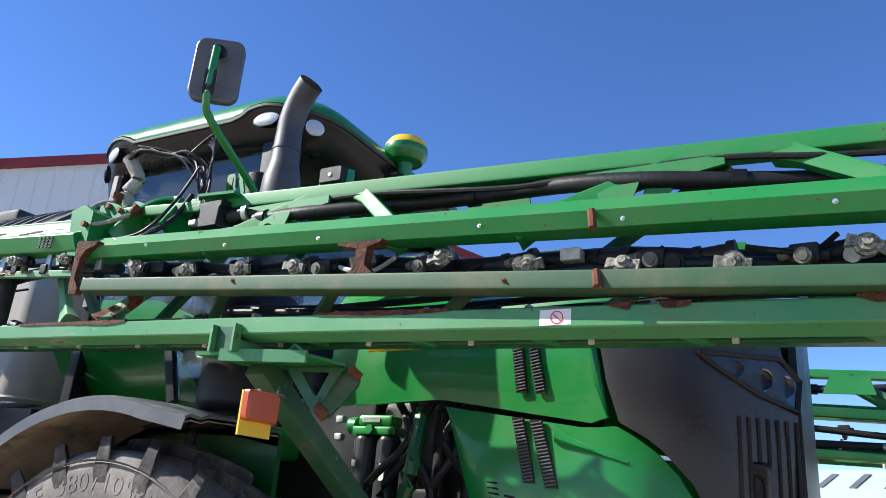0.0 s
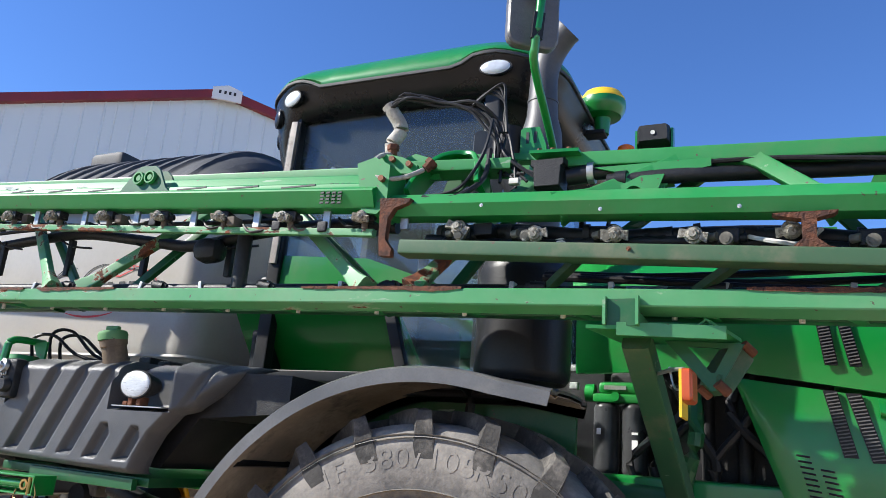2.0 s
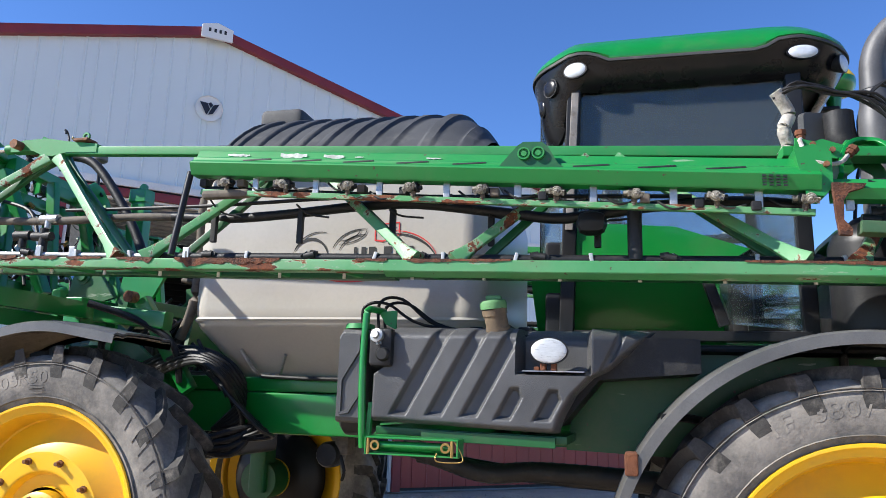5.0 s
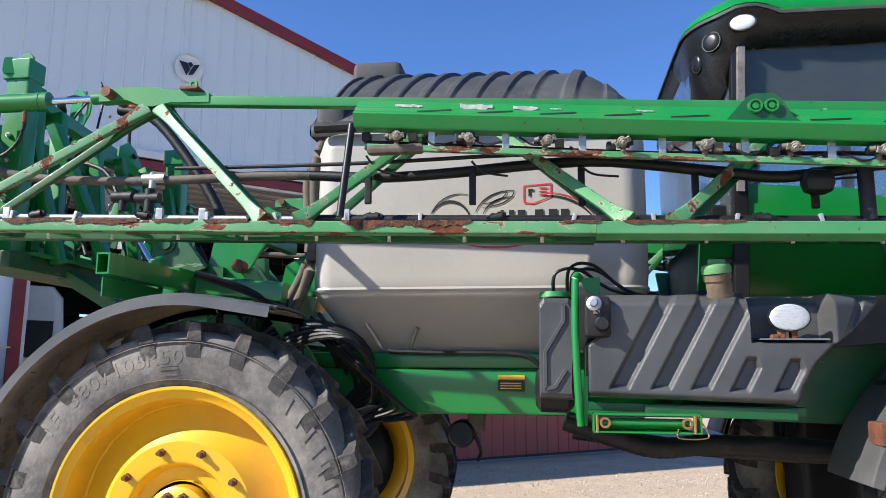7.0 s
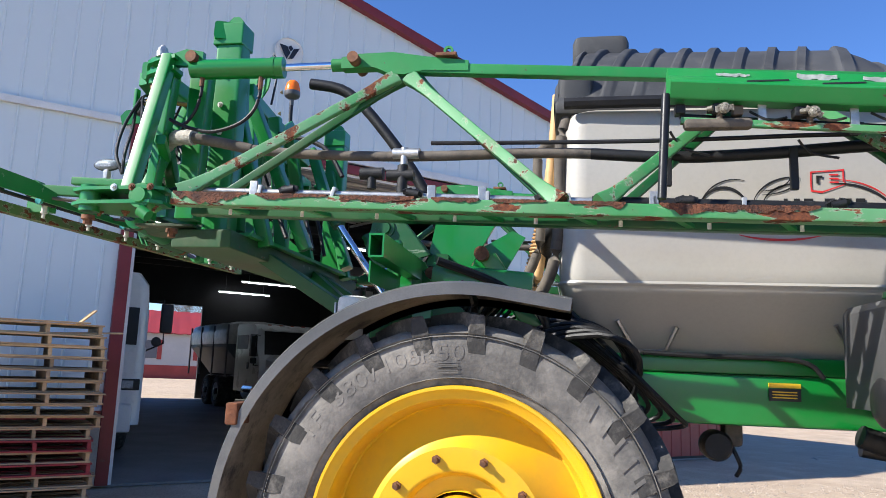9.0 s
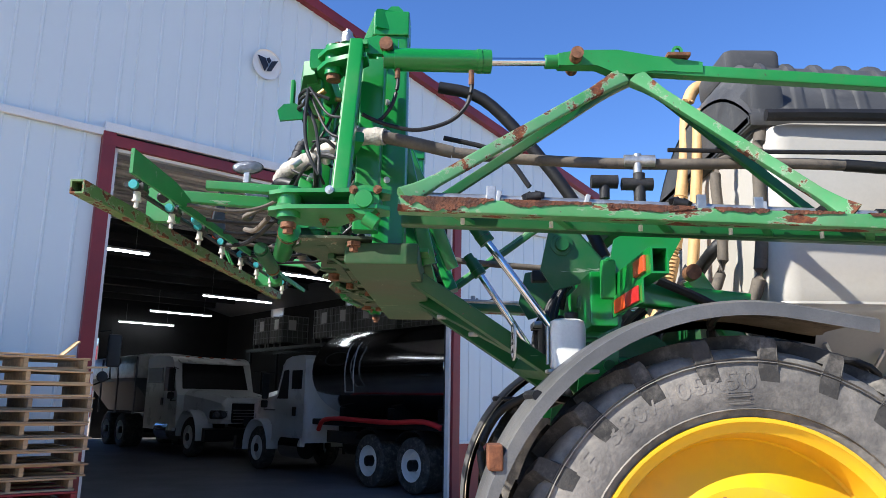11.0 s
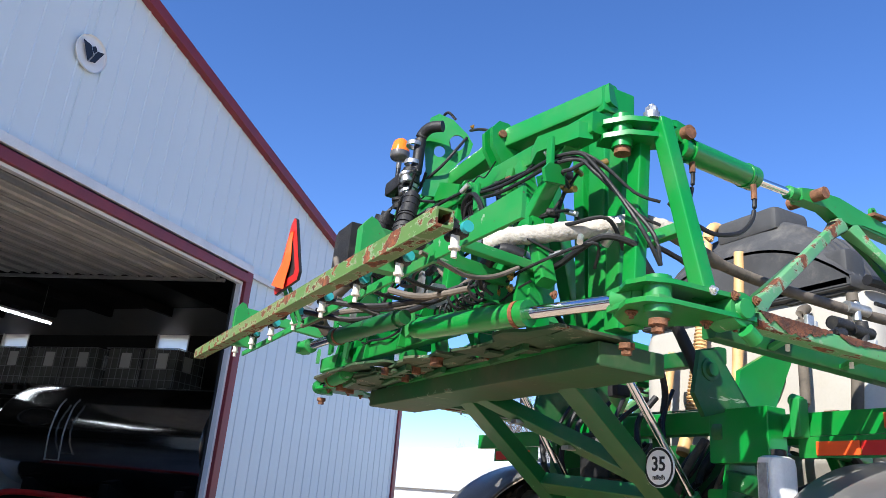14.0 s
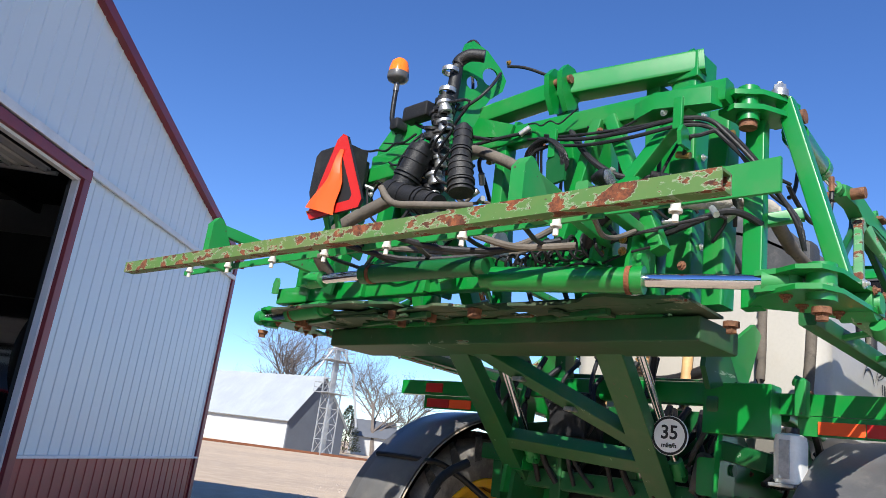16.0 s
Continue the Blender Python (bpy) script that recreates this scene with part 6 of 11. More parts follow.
rings_ = [[bm.verts.new((a, y, b)) for a, b in o_] for y, o_ in ((-1.655, outer_), (-1.655, hole_), (-1.64, hole_), (-1.64, outer_))]
for i_ in range(4):
    for k in range(4):
        a_, b_ = rings_[i_], rings_[(i_ + 1) % 4]
        bm.faces.new((a_[k], a_[(k + 1) % 4], b_[(k + 1) % 4], b_[k]))
part("rest_brace", bm, M["green_dk"], rest, "three-cornered brace plate")
bm = BM()
mm = Matrix.Translation((5.37, -1.575, 2.115)) @ Matrix(((0.45, 0.62, 0.64, 0), (0.40, -0.78, 0.47, 0), (0.80, 0.04, -0.60, 0), (0, 0, 0, 1)))
loft(bm, [[mm @ Vector((a * k, b * k, d)) for a, b in rrect(0.165, 0.115, 0.02)] for d, k in ((0.03, 0.95), (0.02, 1.0), (-0.03, 1.0), (-0.045, 0.8))])
part("rest_pad", bm, M["dirty"], rest, "grimy green swivel pad")
for a, b in ((0.085, 0.055), (0.085, -0.05), (-0.085, 0.05), (-0.085, -0.05)):
    bm = BM()
    p = mm @ Vector((a, b, -0.03))
    rod(bm, p, p + (mm.to_3x3() @ Vector((0, 0, 0.05))), 0.017, 10)
    part("rest_bolt", bm, M["rust"], rest, "rusty pad bolt")
bm = BM()
plate(bm, [(-1.935, 1.935), (-1.785, 1.935), (-1.785, 2.065), (-1.80, 2.075), (-1.935, 2.075)], 0.008, "x", 5.262)
lampf = part("lamp_plate", bm, M["decal_yellow"], rest, "yellow reflector plate on a bracket")
bm = BM()
loft(bm, [[(x, -1.86 + a * k, 2.03 + b * k) for a, b in rrect(0.152, 0.098, 0.015)] for x, k in ((5.266, 1), (5.288, 1), (5.296, 0.88))])
part("amber_lamp", bm, M["orange_lens"], lampf, "amber marker lamp")
bm = BM()
tube(bm, [(5.11, -1.53, 2.10), (5.16, -1.62, 2.10), (5.22, -1.76, 2.095), (5.262, -1.86, 2.085), (5.266, -1.86, 2.03)], 0.007, 6, False)
rod(bm, (5.10, -1.60, 2.105), (5.10, -1.44, 2.11), 0.012, 10)
tube(bm, [(5.20, -1.70, 2.11), (5.22, -1.72, 2.04), (5.26, -1.80, 2.03)], 0.004, 6)
part("lamp_stalk", bm, M["steel"], lampf)
mirrored(rest, sprayer)

# ---- folded boom along the near side ----
def cz(x):
    """Top of the long lower rail."""
    return 2.487 - 0.0318 * x + 0.018 * max(0.0, min(1.0, (x - 1.0) / 3.0))


def cy(x):
    """Outer face of the long lower rail."""
    return -1.765 - 0.016 * x


def chz(x):
    return 3.256 - 0.058 * (x + 0.08)


def az(x):
    return 2.705 - 0.0583 * (x - 4.16) - 0.035


def bz(x):
    return 2.517 - 0.0665 * (x - 4.39) - 0.026 + 0.014 * max(0.0, min(1.0, 5.9 - x))


def tz(x):
    return 2.862 - 0.050 * (x - 4.95)


END = 8.7
boom = new("boom")
boom.parent = sprayer


def rail(name, f, x0, x1, w, h, mat_, label="", r=0.009):
    bm = BM()
    n = 4
    sweep(bm, rrect(w, h, r), [f(x0 + (x1 - x0) * k / n) for k in range(n + 1)])
    return part(name, bm, mat_, boom, label)


def angle_rail(name, f, section, x0, x1, mat_, label):
    """A rail rolled to an angled section of y, z steps from its front edge line."""
    bm = BM()
    n = max(2, int((x1 - x0) / 0.5))
    loft(bm, [[(x0 + (x1 - x0) * k / n, f(x0 + (x1 - x0) * k / n)[0] + a, f(x0 + (x1 - x0) * k / n)[1] + b) for a, b in section] for k in range(n + 1)])
    return part(name, bm, mat_, boom, label, 20)


LOWER = [(0.004, 0.0), (0.0, -0.004), (0.0, -0.055), (0.003, -0.060), (0.058, -0.080), (0.064, -0.078), (0.085, -0.06), (0.09, -0.004), (0.086, 0.0)]
MID = [(0.026, -0.048), (0.020, -0.046), (-0.002, -0.003), (0.0, 0.0), (0.040, 0.048), (0.046, 0.050), (0.094, 0.050), (0.10, 0.045), (0.10, -0.048)]
rail("lower_rail", lambda x: (x, cy(x) + 0.045, cz(x) - 0.029), -1.42, 2.1, 0.09, 0.060, M["rusty"], "rust-eaten green lower boom rail")
angle_rail("lower_rail", lambda x: (cy(x), cz(x)), LOWER, 2.1, END, M["faded"], "faded green lower boom rail")
# inner rails: darker green carries the shade behind the front rail
rail("inner_rail", lambda x: (x, cy(x) + 0.24, cz(x) - 0.036), -1.42, 2.1, 0.07, 0.066, M["green_dk"], "inner boom rail with shade put into its green")
rail("inner_rail", lambda x: (x, cy(x) + 0.24, cz(x) - 0.032), 2.1, END, 0.07, 0.054, M["green_dk"], "inner boom rail with shade put into its green")
rail("top_chord", lambda x: (x, -1.40, chz(x)), -0.42, 4.6, 0.06, 0.058, M["worn"], "green top chord")
rail("outer_top_rail", lambda x: (x, -1.70, tz(x)), 4.72, END, 0.07, 0.058, M["worn"], "green upper rail of the folded section")
angle_rail("outer_mid_rail", lambda x: (-1.865 - 0.012 * (x - 4.1), az(x) + 0.027), MID, 4.17, END, M["worn"], "green middle rail of the folded section")
rail("outer_low_rail", lambda x: (x, -1.85 - 0.012 * (x - 4.1), bz(x)), 4.26, END, 0.09, 0.055, M["dirty"], "dirty green lower rail of the folded section")
bm = BM()
x = -1.2
k = 0
while x < END - 0.2:
    beam(bm, (x, cy(x) + 0.05, cz(x) - 0.045), (x + 0.10, cy(x) + 0.23, cz(x) - 0.055), 0.035, 0.02)
    x += 0.43
part("cross_tie", bm, M["worn"], boom)


def diagonal(p0, p1, w=0.07, h=0.045, mat_=None):
    bm = BM()
    d = (Vector(p1) - Vector(p0))
    # a pressed channel that widens into feet at both ends
    pts = [Vector(p0), Vector(p0) + d * 0.06, Vector(p0) + d * 0.14, Vector(p0) + d * 0.86, Vector(p0) + d * 0.94, Vector(p1)]
    sweep(bm, rrect(w, h, 0.008), pts, (0, -1, 0), True, [1.9, 1.35, 1.0, 1.0, 1.3, 1.7])
    return part("diagonal", bm, mat_ or M["rusty"], boom)


for xa, xb in ((-1.40, -0.40), (0.46, -0.33), (0.64, 1.36), (2.25, 1.46), (2.46, 3.10), (4.06, 3.24), (4.27, 4.62)):
    diagonal((xa, cy(xa) + 0.055, cz(xa) + 0.005), (xb, -1.40, chz(xb) - 0.045), 0.053, 0.04, M["rusty_web"])
    # inner web: the same diagonal with shade put into its green
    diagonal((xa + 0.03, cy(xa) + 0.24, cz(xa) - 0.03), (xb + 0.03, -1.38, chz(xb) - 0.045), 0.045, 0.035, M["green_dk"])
# apex fitting with clevis, lifting eye
bm = BM()
plate(bm, [(-0.70, 3.275), (-0.70, 3.335), (-0.60, 3.352), (-0.42, 3.355), (-0.25, 3.325), (-0.02, 3.295), (-0.02, 3.24), (-0.25, 3.25), (-0.36, 3.23), (-0.44, 3.24), (-0.52, 3.275)], 0.07, "y", -1.40)
ap = part("apex_fitting", bm, M["worn"], boom, "worn green apex casting")
bm = BM()
rod(bm, (-0.62, -1.50, 3.31), (-0.62, -1.30, 3.31), 0.03, 16)
box(bm, (-0.19, -1.46, 3.315), (-0.08, -1.36, 3.335), 0.005)
part("pin", bm, M["bolt"], ap, "rusty pin")
bm = BM()
lathe(bm, [(0.014, -0.008), (0.026, -0.008), (0.026, 0.008), (0.014, 0.008)], (-0.13, -1.41, 3.36), (0, 1, 0), 16, True)
part("lifting_eye", bm, M["worn"], ap)

# outer section folded back: pressed cover from the hinge rearwards
def cover_ring(x):
    y0 = -1.745 - 0.028 * (x - 0.93)
    zb = 2.935 - 0.079 * (x - 0.93)
    return [(x, y0 + a, zb + b) for a, b in ((-0.028, 0.0), (-0.034, 0.006), (-0.060, 0.064), (-0.056, 0.072), (-0.030, 0.086), (-0.026, 0.090), (-0.020, 0.106), (-0.012, 0.112), (0.004, 0.116), (0.010, 0.122), (0.026, 0.158), (0.034, 0.164), (0.10, 0.166), (0.11, 0.15), (0.11, 0.04), (0.06, 0.03), (0.05, 0.0))]


bm = BM()
loft(bm, [cover_ring(0.93 + (4.12 - 0.93) * k / 6) for k in range(7)])
cover = part("folded_section", bm, painted("green_cover", (0.006, 0.195, 0.034), (0.022, 0.235, 0.052), 0.05, 0.30, 0.42, 0.12, 0.08), boom, "green pressed cover of the folded boom tip", 30)
bm = BM()
for k in range(9):
    x = 1.25 + 0.3 * k
    p = cover_ring(x)[5]
    box(bm, (x, p[1] - 0.003, p[2] - 0.003 - 0.0), (x + 0.17, p[1] + 0.01, p[2] + 0.004), 0)
for i in range(4):
    for j in range(4):
        x = 3.88 + 0.028 * i
        p = cover_ring(x)[2]
        box(bm, (x, p[1] - 0.003, p[2] - 0.056 + 0.014 * j), (x + 0.017, p[1] + 0.002, p[2] - 0.048 + 0.014 * j), 0)
        q = cover_ring(x)[7]
        box(bm, (x, q[1] + 0.004 + 0.008 * j, q[2] - 0.001), (x + 0.017, q[1] + 0.008 + 0.008 * j, q[2] + 0.003), 0)
part("slot", bm, M["ink"], cover)
bm = BM()
rng = random.Random(31)
for x, w, h in ((1.13, 0.11, 0.012), (1.46, 0.16, 0.020), (1.72, 0.12, 0.014), (1.22, 0.05, 0.008), (2.3, 0.08, 0.006), (1.9, 0.05, 0.006)):
    up_ = [(x + w * k / 8, rng.uniform(0.6, 1.0) * h) for k in range(9)]
    lo_ = [(x + w * k / 8, -rng.uniform(0.1, 0.9) * h * math.sin(math.pi * (k + 0.5) / 9)) for k in range(9)][::-1]
    v = []
    for a, b in up_ + lo_:
        p = cover_ring(a)[9]
        v.append(bm.verts.new((a, p[1] - 0.002, p[2] + 0.008 + b)))
    bm.faces.new(v)
part("scuff", bm, surface("bare_primer", (0.42, 0.44, 0.40), 0.5, 0.2, 0.3, 20, 90, 0.2), cover, "bare scuffed paint patches")
bm = BM()
plate(bm, [(2.68, 2.862), (3.03, 2.838), (2.98, 2.875), (2.93, 2.965), (2.90, 2.99), (2.81, 2.994), (2.78, 2.975)], 0.012, "y", -1.832)
plate(bm, [(2.68, 2.862), (3.03, 2.838), (2.98, 2.875), (2.93, 2.965), (2.90, 2.99), (2.81, 2.994), (2.78, 2.975)], 0.012, "y", -1.76)
brk = part("pivot_bracket", bm, M["green_dk"], boom, "green pivot bracket with two bosses")
bm = BM()
for x in (2.815, 2.885):
    lathe(bm, [(0, 0.012), (0.014, 0.012), (0.016, 0.004), (0.024, 0.004), (0.024, 0.016), (0.031, 0.016), (0.033, 0)], (x, -1.840, 2.930), (0, -1, 0), 18)
part("boss", bm, M["worn"], brk)
# front block where the sections hinge
bm = BM()
plate(bm, [(4.06, 2.67), (4.13, 2.66), (4.17, 2.70), (4.17, 2.86), (4.10, 2.90), (4.02, 2.88)], 0.14, "y", -1.79)
beam(bm, (4.0, -1.66, 2.92), (4.6, -1.62, 2.90), 0.12, 0.05)
beam(bm, (4.30, -1.56, 2.985), (4.70, -1.56, 2.955), 0.06, 0.035)
plate(bm, [(4.10, 2.86), (4.30, 2.86), (4.27, 2.95), (4.18, 2.985), (4.10, 2.96)], 0.02, "y", -1.66)
plate(bm, [(4.04, 2.88), (4.24, 2.86), (4.23, 2.90), (4.16, 2.94), (4.05, 2.97)], 0.018, "y", -1.74)
hb = part("hinge_block", bm, M["worn"], boom, "green boom hinge block")
bm = BM()
for p in ((4.145, -1.862, 2.80), (4.12, -1.75, 2.93), (4.20, -1.75, 2.90)):
    rod(bm, p, (p[0], p[1] - 0.02, p[2]), 0.013, 8)
part("bolt", bm, M["bolt"], hb)
# arched casting with an open middle, beside the hinge
bm = BM()
arch = smooth_path([(4.215, -1.76, 2.75), (4.235, -1.70, 2.85), (4.285, -1.63, 2.945), (4.36, -1.58, 2.985), (4.43, -1.59, 2.965), (4.475, -1.65, 2.88), (4.515, -1.74, 2.765)], 4)
sweep(bm, rrect(0.022, 0.11, 0.006), arch, (0, 1, 0))
part("arch_casting", bm, M["green"], hb, "arched green hinge casting")
# added dark plate stands for the shade inside the arch opening
bm = BM()
plate(bm, [(4.22, 2.76), (4.27, 2.90), (4.34, 2.965), (4.42, 2.95), (4.47, 2.87), (4.50, 2.76), (4.43, 2.77), (4.42, 2.84), (4.36, 2.88), (4.31, 2.84), (4.30, 2.77)], 0.012, "y", -1.53)
part("arch_web", bm, M["green_dk"], hb)
# slotted bracket and bolted lid plate over the actuator
holed_green = [(4.594, 3.0), (4.594, 3.10), (4.61, 3.108), (4.675, 3.105), (4.705, 3.02), (4.71, 2.96), (4.60, 2.955)]
bm = BM()
plate(bm, holed_green, 0.010, "y", -1.54)
lb = part("slotted_bracket", bm, M["green"], hb, "slotted green bracket")
bm = BM()
for x in (4.625, 4.658):
    box(bm, (x - 0.006, -1.5475, 3.035), (x + 0.006, -1.5445, 3.085), 0)
part("slot", bm, M["ink"], lb)
bm = BM()
plate(bm, [(4.72, -1.80), (4.90, -1.78), (4.90, -1.62), (4.74, -1.62)], 0.012, "z", 2.882)
plate(bm, [(4.72, 2.80), (4.745, 2.80), (4.745, 2.882), (4.72, 2.882)], 0.05, "y", -1.70)
lid_ = part("lid_plate", bm, M["green"], hb, "bolted green plate over the actuator")
bm = BM()
for p in ((4.75, -1.77), (4.80, -1.765), (4.86, -1.76), (4.78, -1.68), (4.86, -1.67)):
    rod(bm, (*p, 2.888), (*p, 2.902), 0.010, 6)
part("bolt", bm, M["bolt"], lid_)
bm = BM()
plate(bm, [(4.158, 2.712), (4.29, 2.702), (4.28, 2.684), (4.222, 2.668), (4.198, 2.63), (4.194, 2.545), (4.225, 2.505), (4.222, 2.478), (4.175, 2.482), (4.166, 2.56)], 0.03, "y", -1.874)
part("end_plate", bm, M["rust_flake"], boom, "rusted end plate between the rails")
for x in (5.63, 7.4):
    bm = BM()
    h1, h0 = az(x) - 0.03, bz(x) + 0.02
    plate(bm, [(x - 0.10, h1), (x + 0.08, h1), (x + 0.07, h1 - 0.010), (x + 0.022, h1 - 0.022), (x + 0.018, h0 + 0.04), (x + 0.05, h0 + 0.012), (x + 0.11, h0 - 0.004), (x + 0.10, h0 - 0.02), (x - 0.12, h0 - 0.02), (x - 0.10, h0 - 0.004), (x - 0.05, h0 + 0.012), (x - 0.018, h0 + 0.04), (x - 0.02, h1 - 0.022), (x - 0.09, h1 - 0.008)], 0.04, "y", -1.877)
    part("rust_post", bm, M["rust_flake"], boom, "rusted upright between the rails")
for x in (6.39,):
    bm = BM()
    rod(bm, (x, -1.90, az(x) + 0.02), (x + 0.01, -1.92, az(x) - 0.04), 0.012, 8)
    rod(bm, (x + 0.02, -1.92, bz(x) + 0.02), (x + 0.03, -1.94, bz(x) - 0.03), 0.012, 8)
    part("rust_streak", bm, M["rust"], boom)
# pressed diagonals of the outer section
for xa, xb, top_first in ((4.84, 5.27, 0), (5.72, 5.47, 0), (6.13, 6.62, 0), (7.25, 6.86, 0), (7.7, 8.2, 0)):
    bm = BM()
    a, b = Vector((xa, -1.80, az(xa) + 0.02)), Vector((xb, -1.70, tz(xb) - 0.01))
    d = b - a
    sweep(bm, rrect(0.055, 0.045, 0.008), [a - d * 0.02, a + d * 0.12, a + d * 0.25, a + d * 0.85, b], (0, -1, 0), True, [2.2, 1.5, 1.0, 1.0, 1.5])
    part("outer_diagonal", bm, M["worn"], boom)
    bm = BM()
    a2, b2 = Vector((xa + 0.12, -1.55, az(xa) - 0.05)), Vector((xb + 0.1, -1.66, tz(xb) - 0.02))
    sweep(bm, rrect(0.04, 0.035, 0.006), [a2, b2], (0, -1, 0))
    # darkened green again stands for shade behind the outer web
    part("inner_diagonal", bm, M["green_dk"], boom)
bm = BM()
for x in (5.9, 6.9, 7.9):
    plate(bm, [(x - 0.1, tz(x) - 0.14), (x + 0.2, tz(x) - 0.15), (x + 0.17, tz(x) - 0.03), (x - 0.05, tz(x) - 0.03)], 0.012, "y", -1.58)
part("gusset", bm, M["worn"], boom)
# second truss behind the folded section
# shade on this rail comes from the darkened green too
rail("hidden_rail", lambda x: (x, -1.50, az(x) - 0.02), 4.5, END, 0.06, 0.06, M["green_dk"])
# hoses and spray lines
def hose_at(x):
    """The thick hose weaves under the upper rail."""
    return (x, -1.70 + 0.048 * math.sin(x * 4.6), tz(x) - 0.072 + 0.026 * math.sin(x * 3.3 + 1.0))


bm = BM()
pts = []
for k in range(15):
    x = 5.0 + 0.26 * k
    pts.append(hose_at(x))
tube(bm, pts, 0.027, 10, True, 3)
part("main_hose", bm, M["hose"], boom, "thick black ribbed hose")
bm = BM()
for x in (5.05, 5.9, 6.75, 7.6):
    lathe(bm, [(0.024, -0.02), (0.034, -0.02), (0.034, 0.02), (0.024, 0.02)], hose_at(x), Vector(hose_at(x + 0.02)) - Vector(hose_at(x - 0.02)), 14, True)
part("hose_clamp", bm, M["black"], boom)
bm = BM()
for lo, hi, r, f in ((4.3, END, 0.022, lambda x: (x, -1.74, (az(x) + bz(x)) / 2 - 0.01 + 0.012 * math.sin(x * 5))),
                     (0.98, 4.05, 0.013, lambda x: (x, -1.70, 2.90 - 0.079 * (x - 0.93) - 0.02)),
                     (0.6, 4.6, 0.025, lambda x: (x, -1.64, cz(x) + 0.035)),
                     (4.6, END, 0.025, lambda x: (x, -1.64, cz(x) + 0.03))):
    n = int((hi - lo) / 0.2)
    tube(bm, [f(lo + (hi - lo) * k / n) for k in range(n + 1)], r, 10, True, 2)
part("spray_line", bm, M["hose"], boom, "black spray lines along the boom")
bm = BM()
tube(bm, [(x, -1.64, cz(x) + 0.035) for x in (-1.35, -0.7, 0.0, 0.6)], 0.017, 10)
for x in (5.05, 5.62, 6.35, 7.1):
    rod(bm, (x, -1.64, cz(x) + 0.03), (x + 0.14, -1.64, cz(x + 0.14) + 0.03), 0.0265, 12)
part("spray_pipe", bm, M["steel"], boom, "bare stainless spray pipe")
bm = BM()
for r, pts in ((0.026, [(-1.2, -1.36, 2.86), (-0.9, -1.36, 2.83), (-0.34, -1.39, 2.80), (0.3, -1.42, 2.80), (0.62, -1.43, 2.79)]),):
    tube(bm, pts, r, 10)
part("feed_hose", bm, M["hose_tan"], boom, "dusty brown feed hose")
bm = BM()
tube(bm, [(0.60, -1.43, 2.79), (1.0, -1.47, 2.755), (1.4, -1.50, 2.76), (1.85, -1.52, 2.785), (2.2, -1.54, 2.78), (2.7, -1.58, 2.70), (3.0, -1.60, 2.66), (3.4, -1.62, 2.70), (3.8, -1.62, 2.71), (4.1, -1.62, 2.68)], 0.028, 10, True, 4)
tube(bm, [(-0.2, -1.42, 2.86), (0.4, -1.45, 2.845), (1.0, -1.50, 2.83), (1.8, -1.55, 2.83), (2.6, -1.6, 2.79), (3.6, -1.64, 2.74)], 0.011, 8, True, 3)
part("feed_hose", bm, M["hose"], boom, "sagging black feed hose")
# nozzle bodies, each with cap and tip, in rows along the rails
nb = BM()
box(nb, (-0.035, -0.03, -0.022), (0.035, 0.03, 0.030), 0.008)
rod(nb, (-0.06, 0, 0.0), (-0.035, 0, 0.0), 0.018, 10)
rod(nb, (0.035, 0, 0.0), (0.055, 0, 0.0), 0.015, 10)
nozzle_body = finish(nb, "nozzle_body")
nozzle_body.materials.append(M["plastic"])
nb = BM()
rod(nb, (0, -0.03, -0.01), (0, -0.058, -0.014), 0.021, 14)
rod(nb, (0, -0.055, -0.014), (0, -0.066, -0.016), 0.013, 10)
rod(nb, (-0.055, -0.02, 0.002), (-0.03, -0.035, 0.002), 0.014, 10)
nozzle_cap = finish(nb, "nozzle_cap")
nozzle_cap.materials.append(M["cap_grey"])
nb = BM()
rod(nb, (0, 0, -0.022), (0, 0, -0.05), 0.016, 10)
rod(nb, (0, 0, -0.05), (0, 0, -0.062), 0.010, 10)
nozzle_tip = finish(nb, "nozzle_tip")
nozzle_tip.materials.append(M["hose_tan"])


def nozzle(parent, at, turn=0, size=1.0):
    o = new("nozzle", nozzle_body)
    o.parent = parent
    o.matrix_basis = pose(*at, 0, 0, turn) @ Matrix.Scale(size, 4)
    for nm, me in (("cap", nozzle_cap), ("tip", nozzle_tip)):
        c = new(nm, me)
        c.parent = o
    return o


for x in (4.46, 4.72, 5.02, 5.40, 5.80, 6.15, 6.52, 6.90, 7.28, 7.66, 8.04, 8.42):
    nozzle(boom, (x, -1.765, (az(x) + bz(x)) / 2 + 0.005), random.uniform(-12, 12), 1.0)
for k in range(9):
    x = 1.14 + 0.365 * k
    nozzle(boom, (x, -1.735 - 0.028 * (x - 0.93), 2.912 - 0.079 * (x - 0.93) - 0.008), random.uniform(-15, 15), 0.85)
bm = BM()
for k in range(9):
    x = 1.30 + 0.365 * k
    y = -1.735 - 0.028 * (x - 0.93)
    box(bm, (x, y - 0.002, 2.86 - 0.079 * (x - 0.93)), (x + 0.035, y + 0.012, 2.945 - 0.079 * (x - 0.93)), 0.004)
part("hanger_strap", bm, M["steel"], boom, "bare metal hanger straps")
bm = BM()
sweep(bm, rrect(0.03, 0.03, 0.004), [(0.98, -1.73, 2.845), (4.1, -1.81, 2.598)], (0, 0, 1))
part("nozzle_rail", bm, M["rusty"], boom, "thin rusted nozzle rail")
bm = BM()
box(bm, (0.99, -1.76, 2.80), (1.28, -1.70, 2.85), 0.02)
part("latch", bm, M["hose_tan"], boom)
bm = BM()
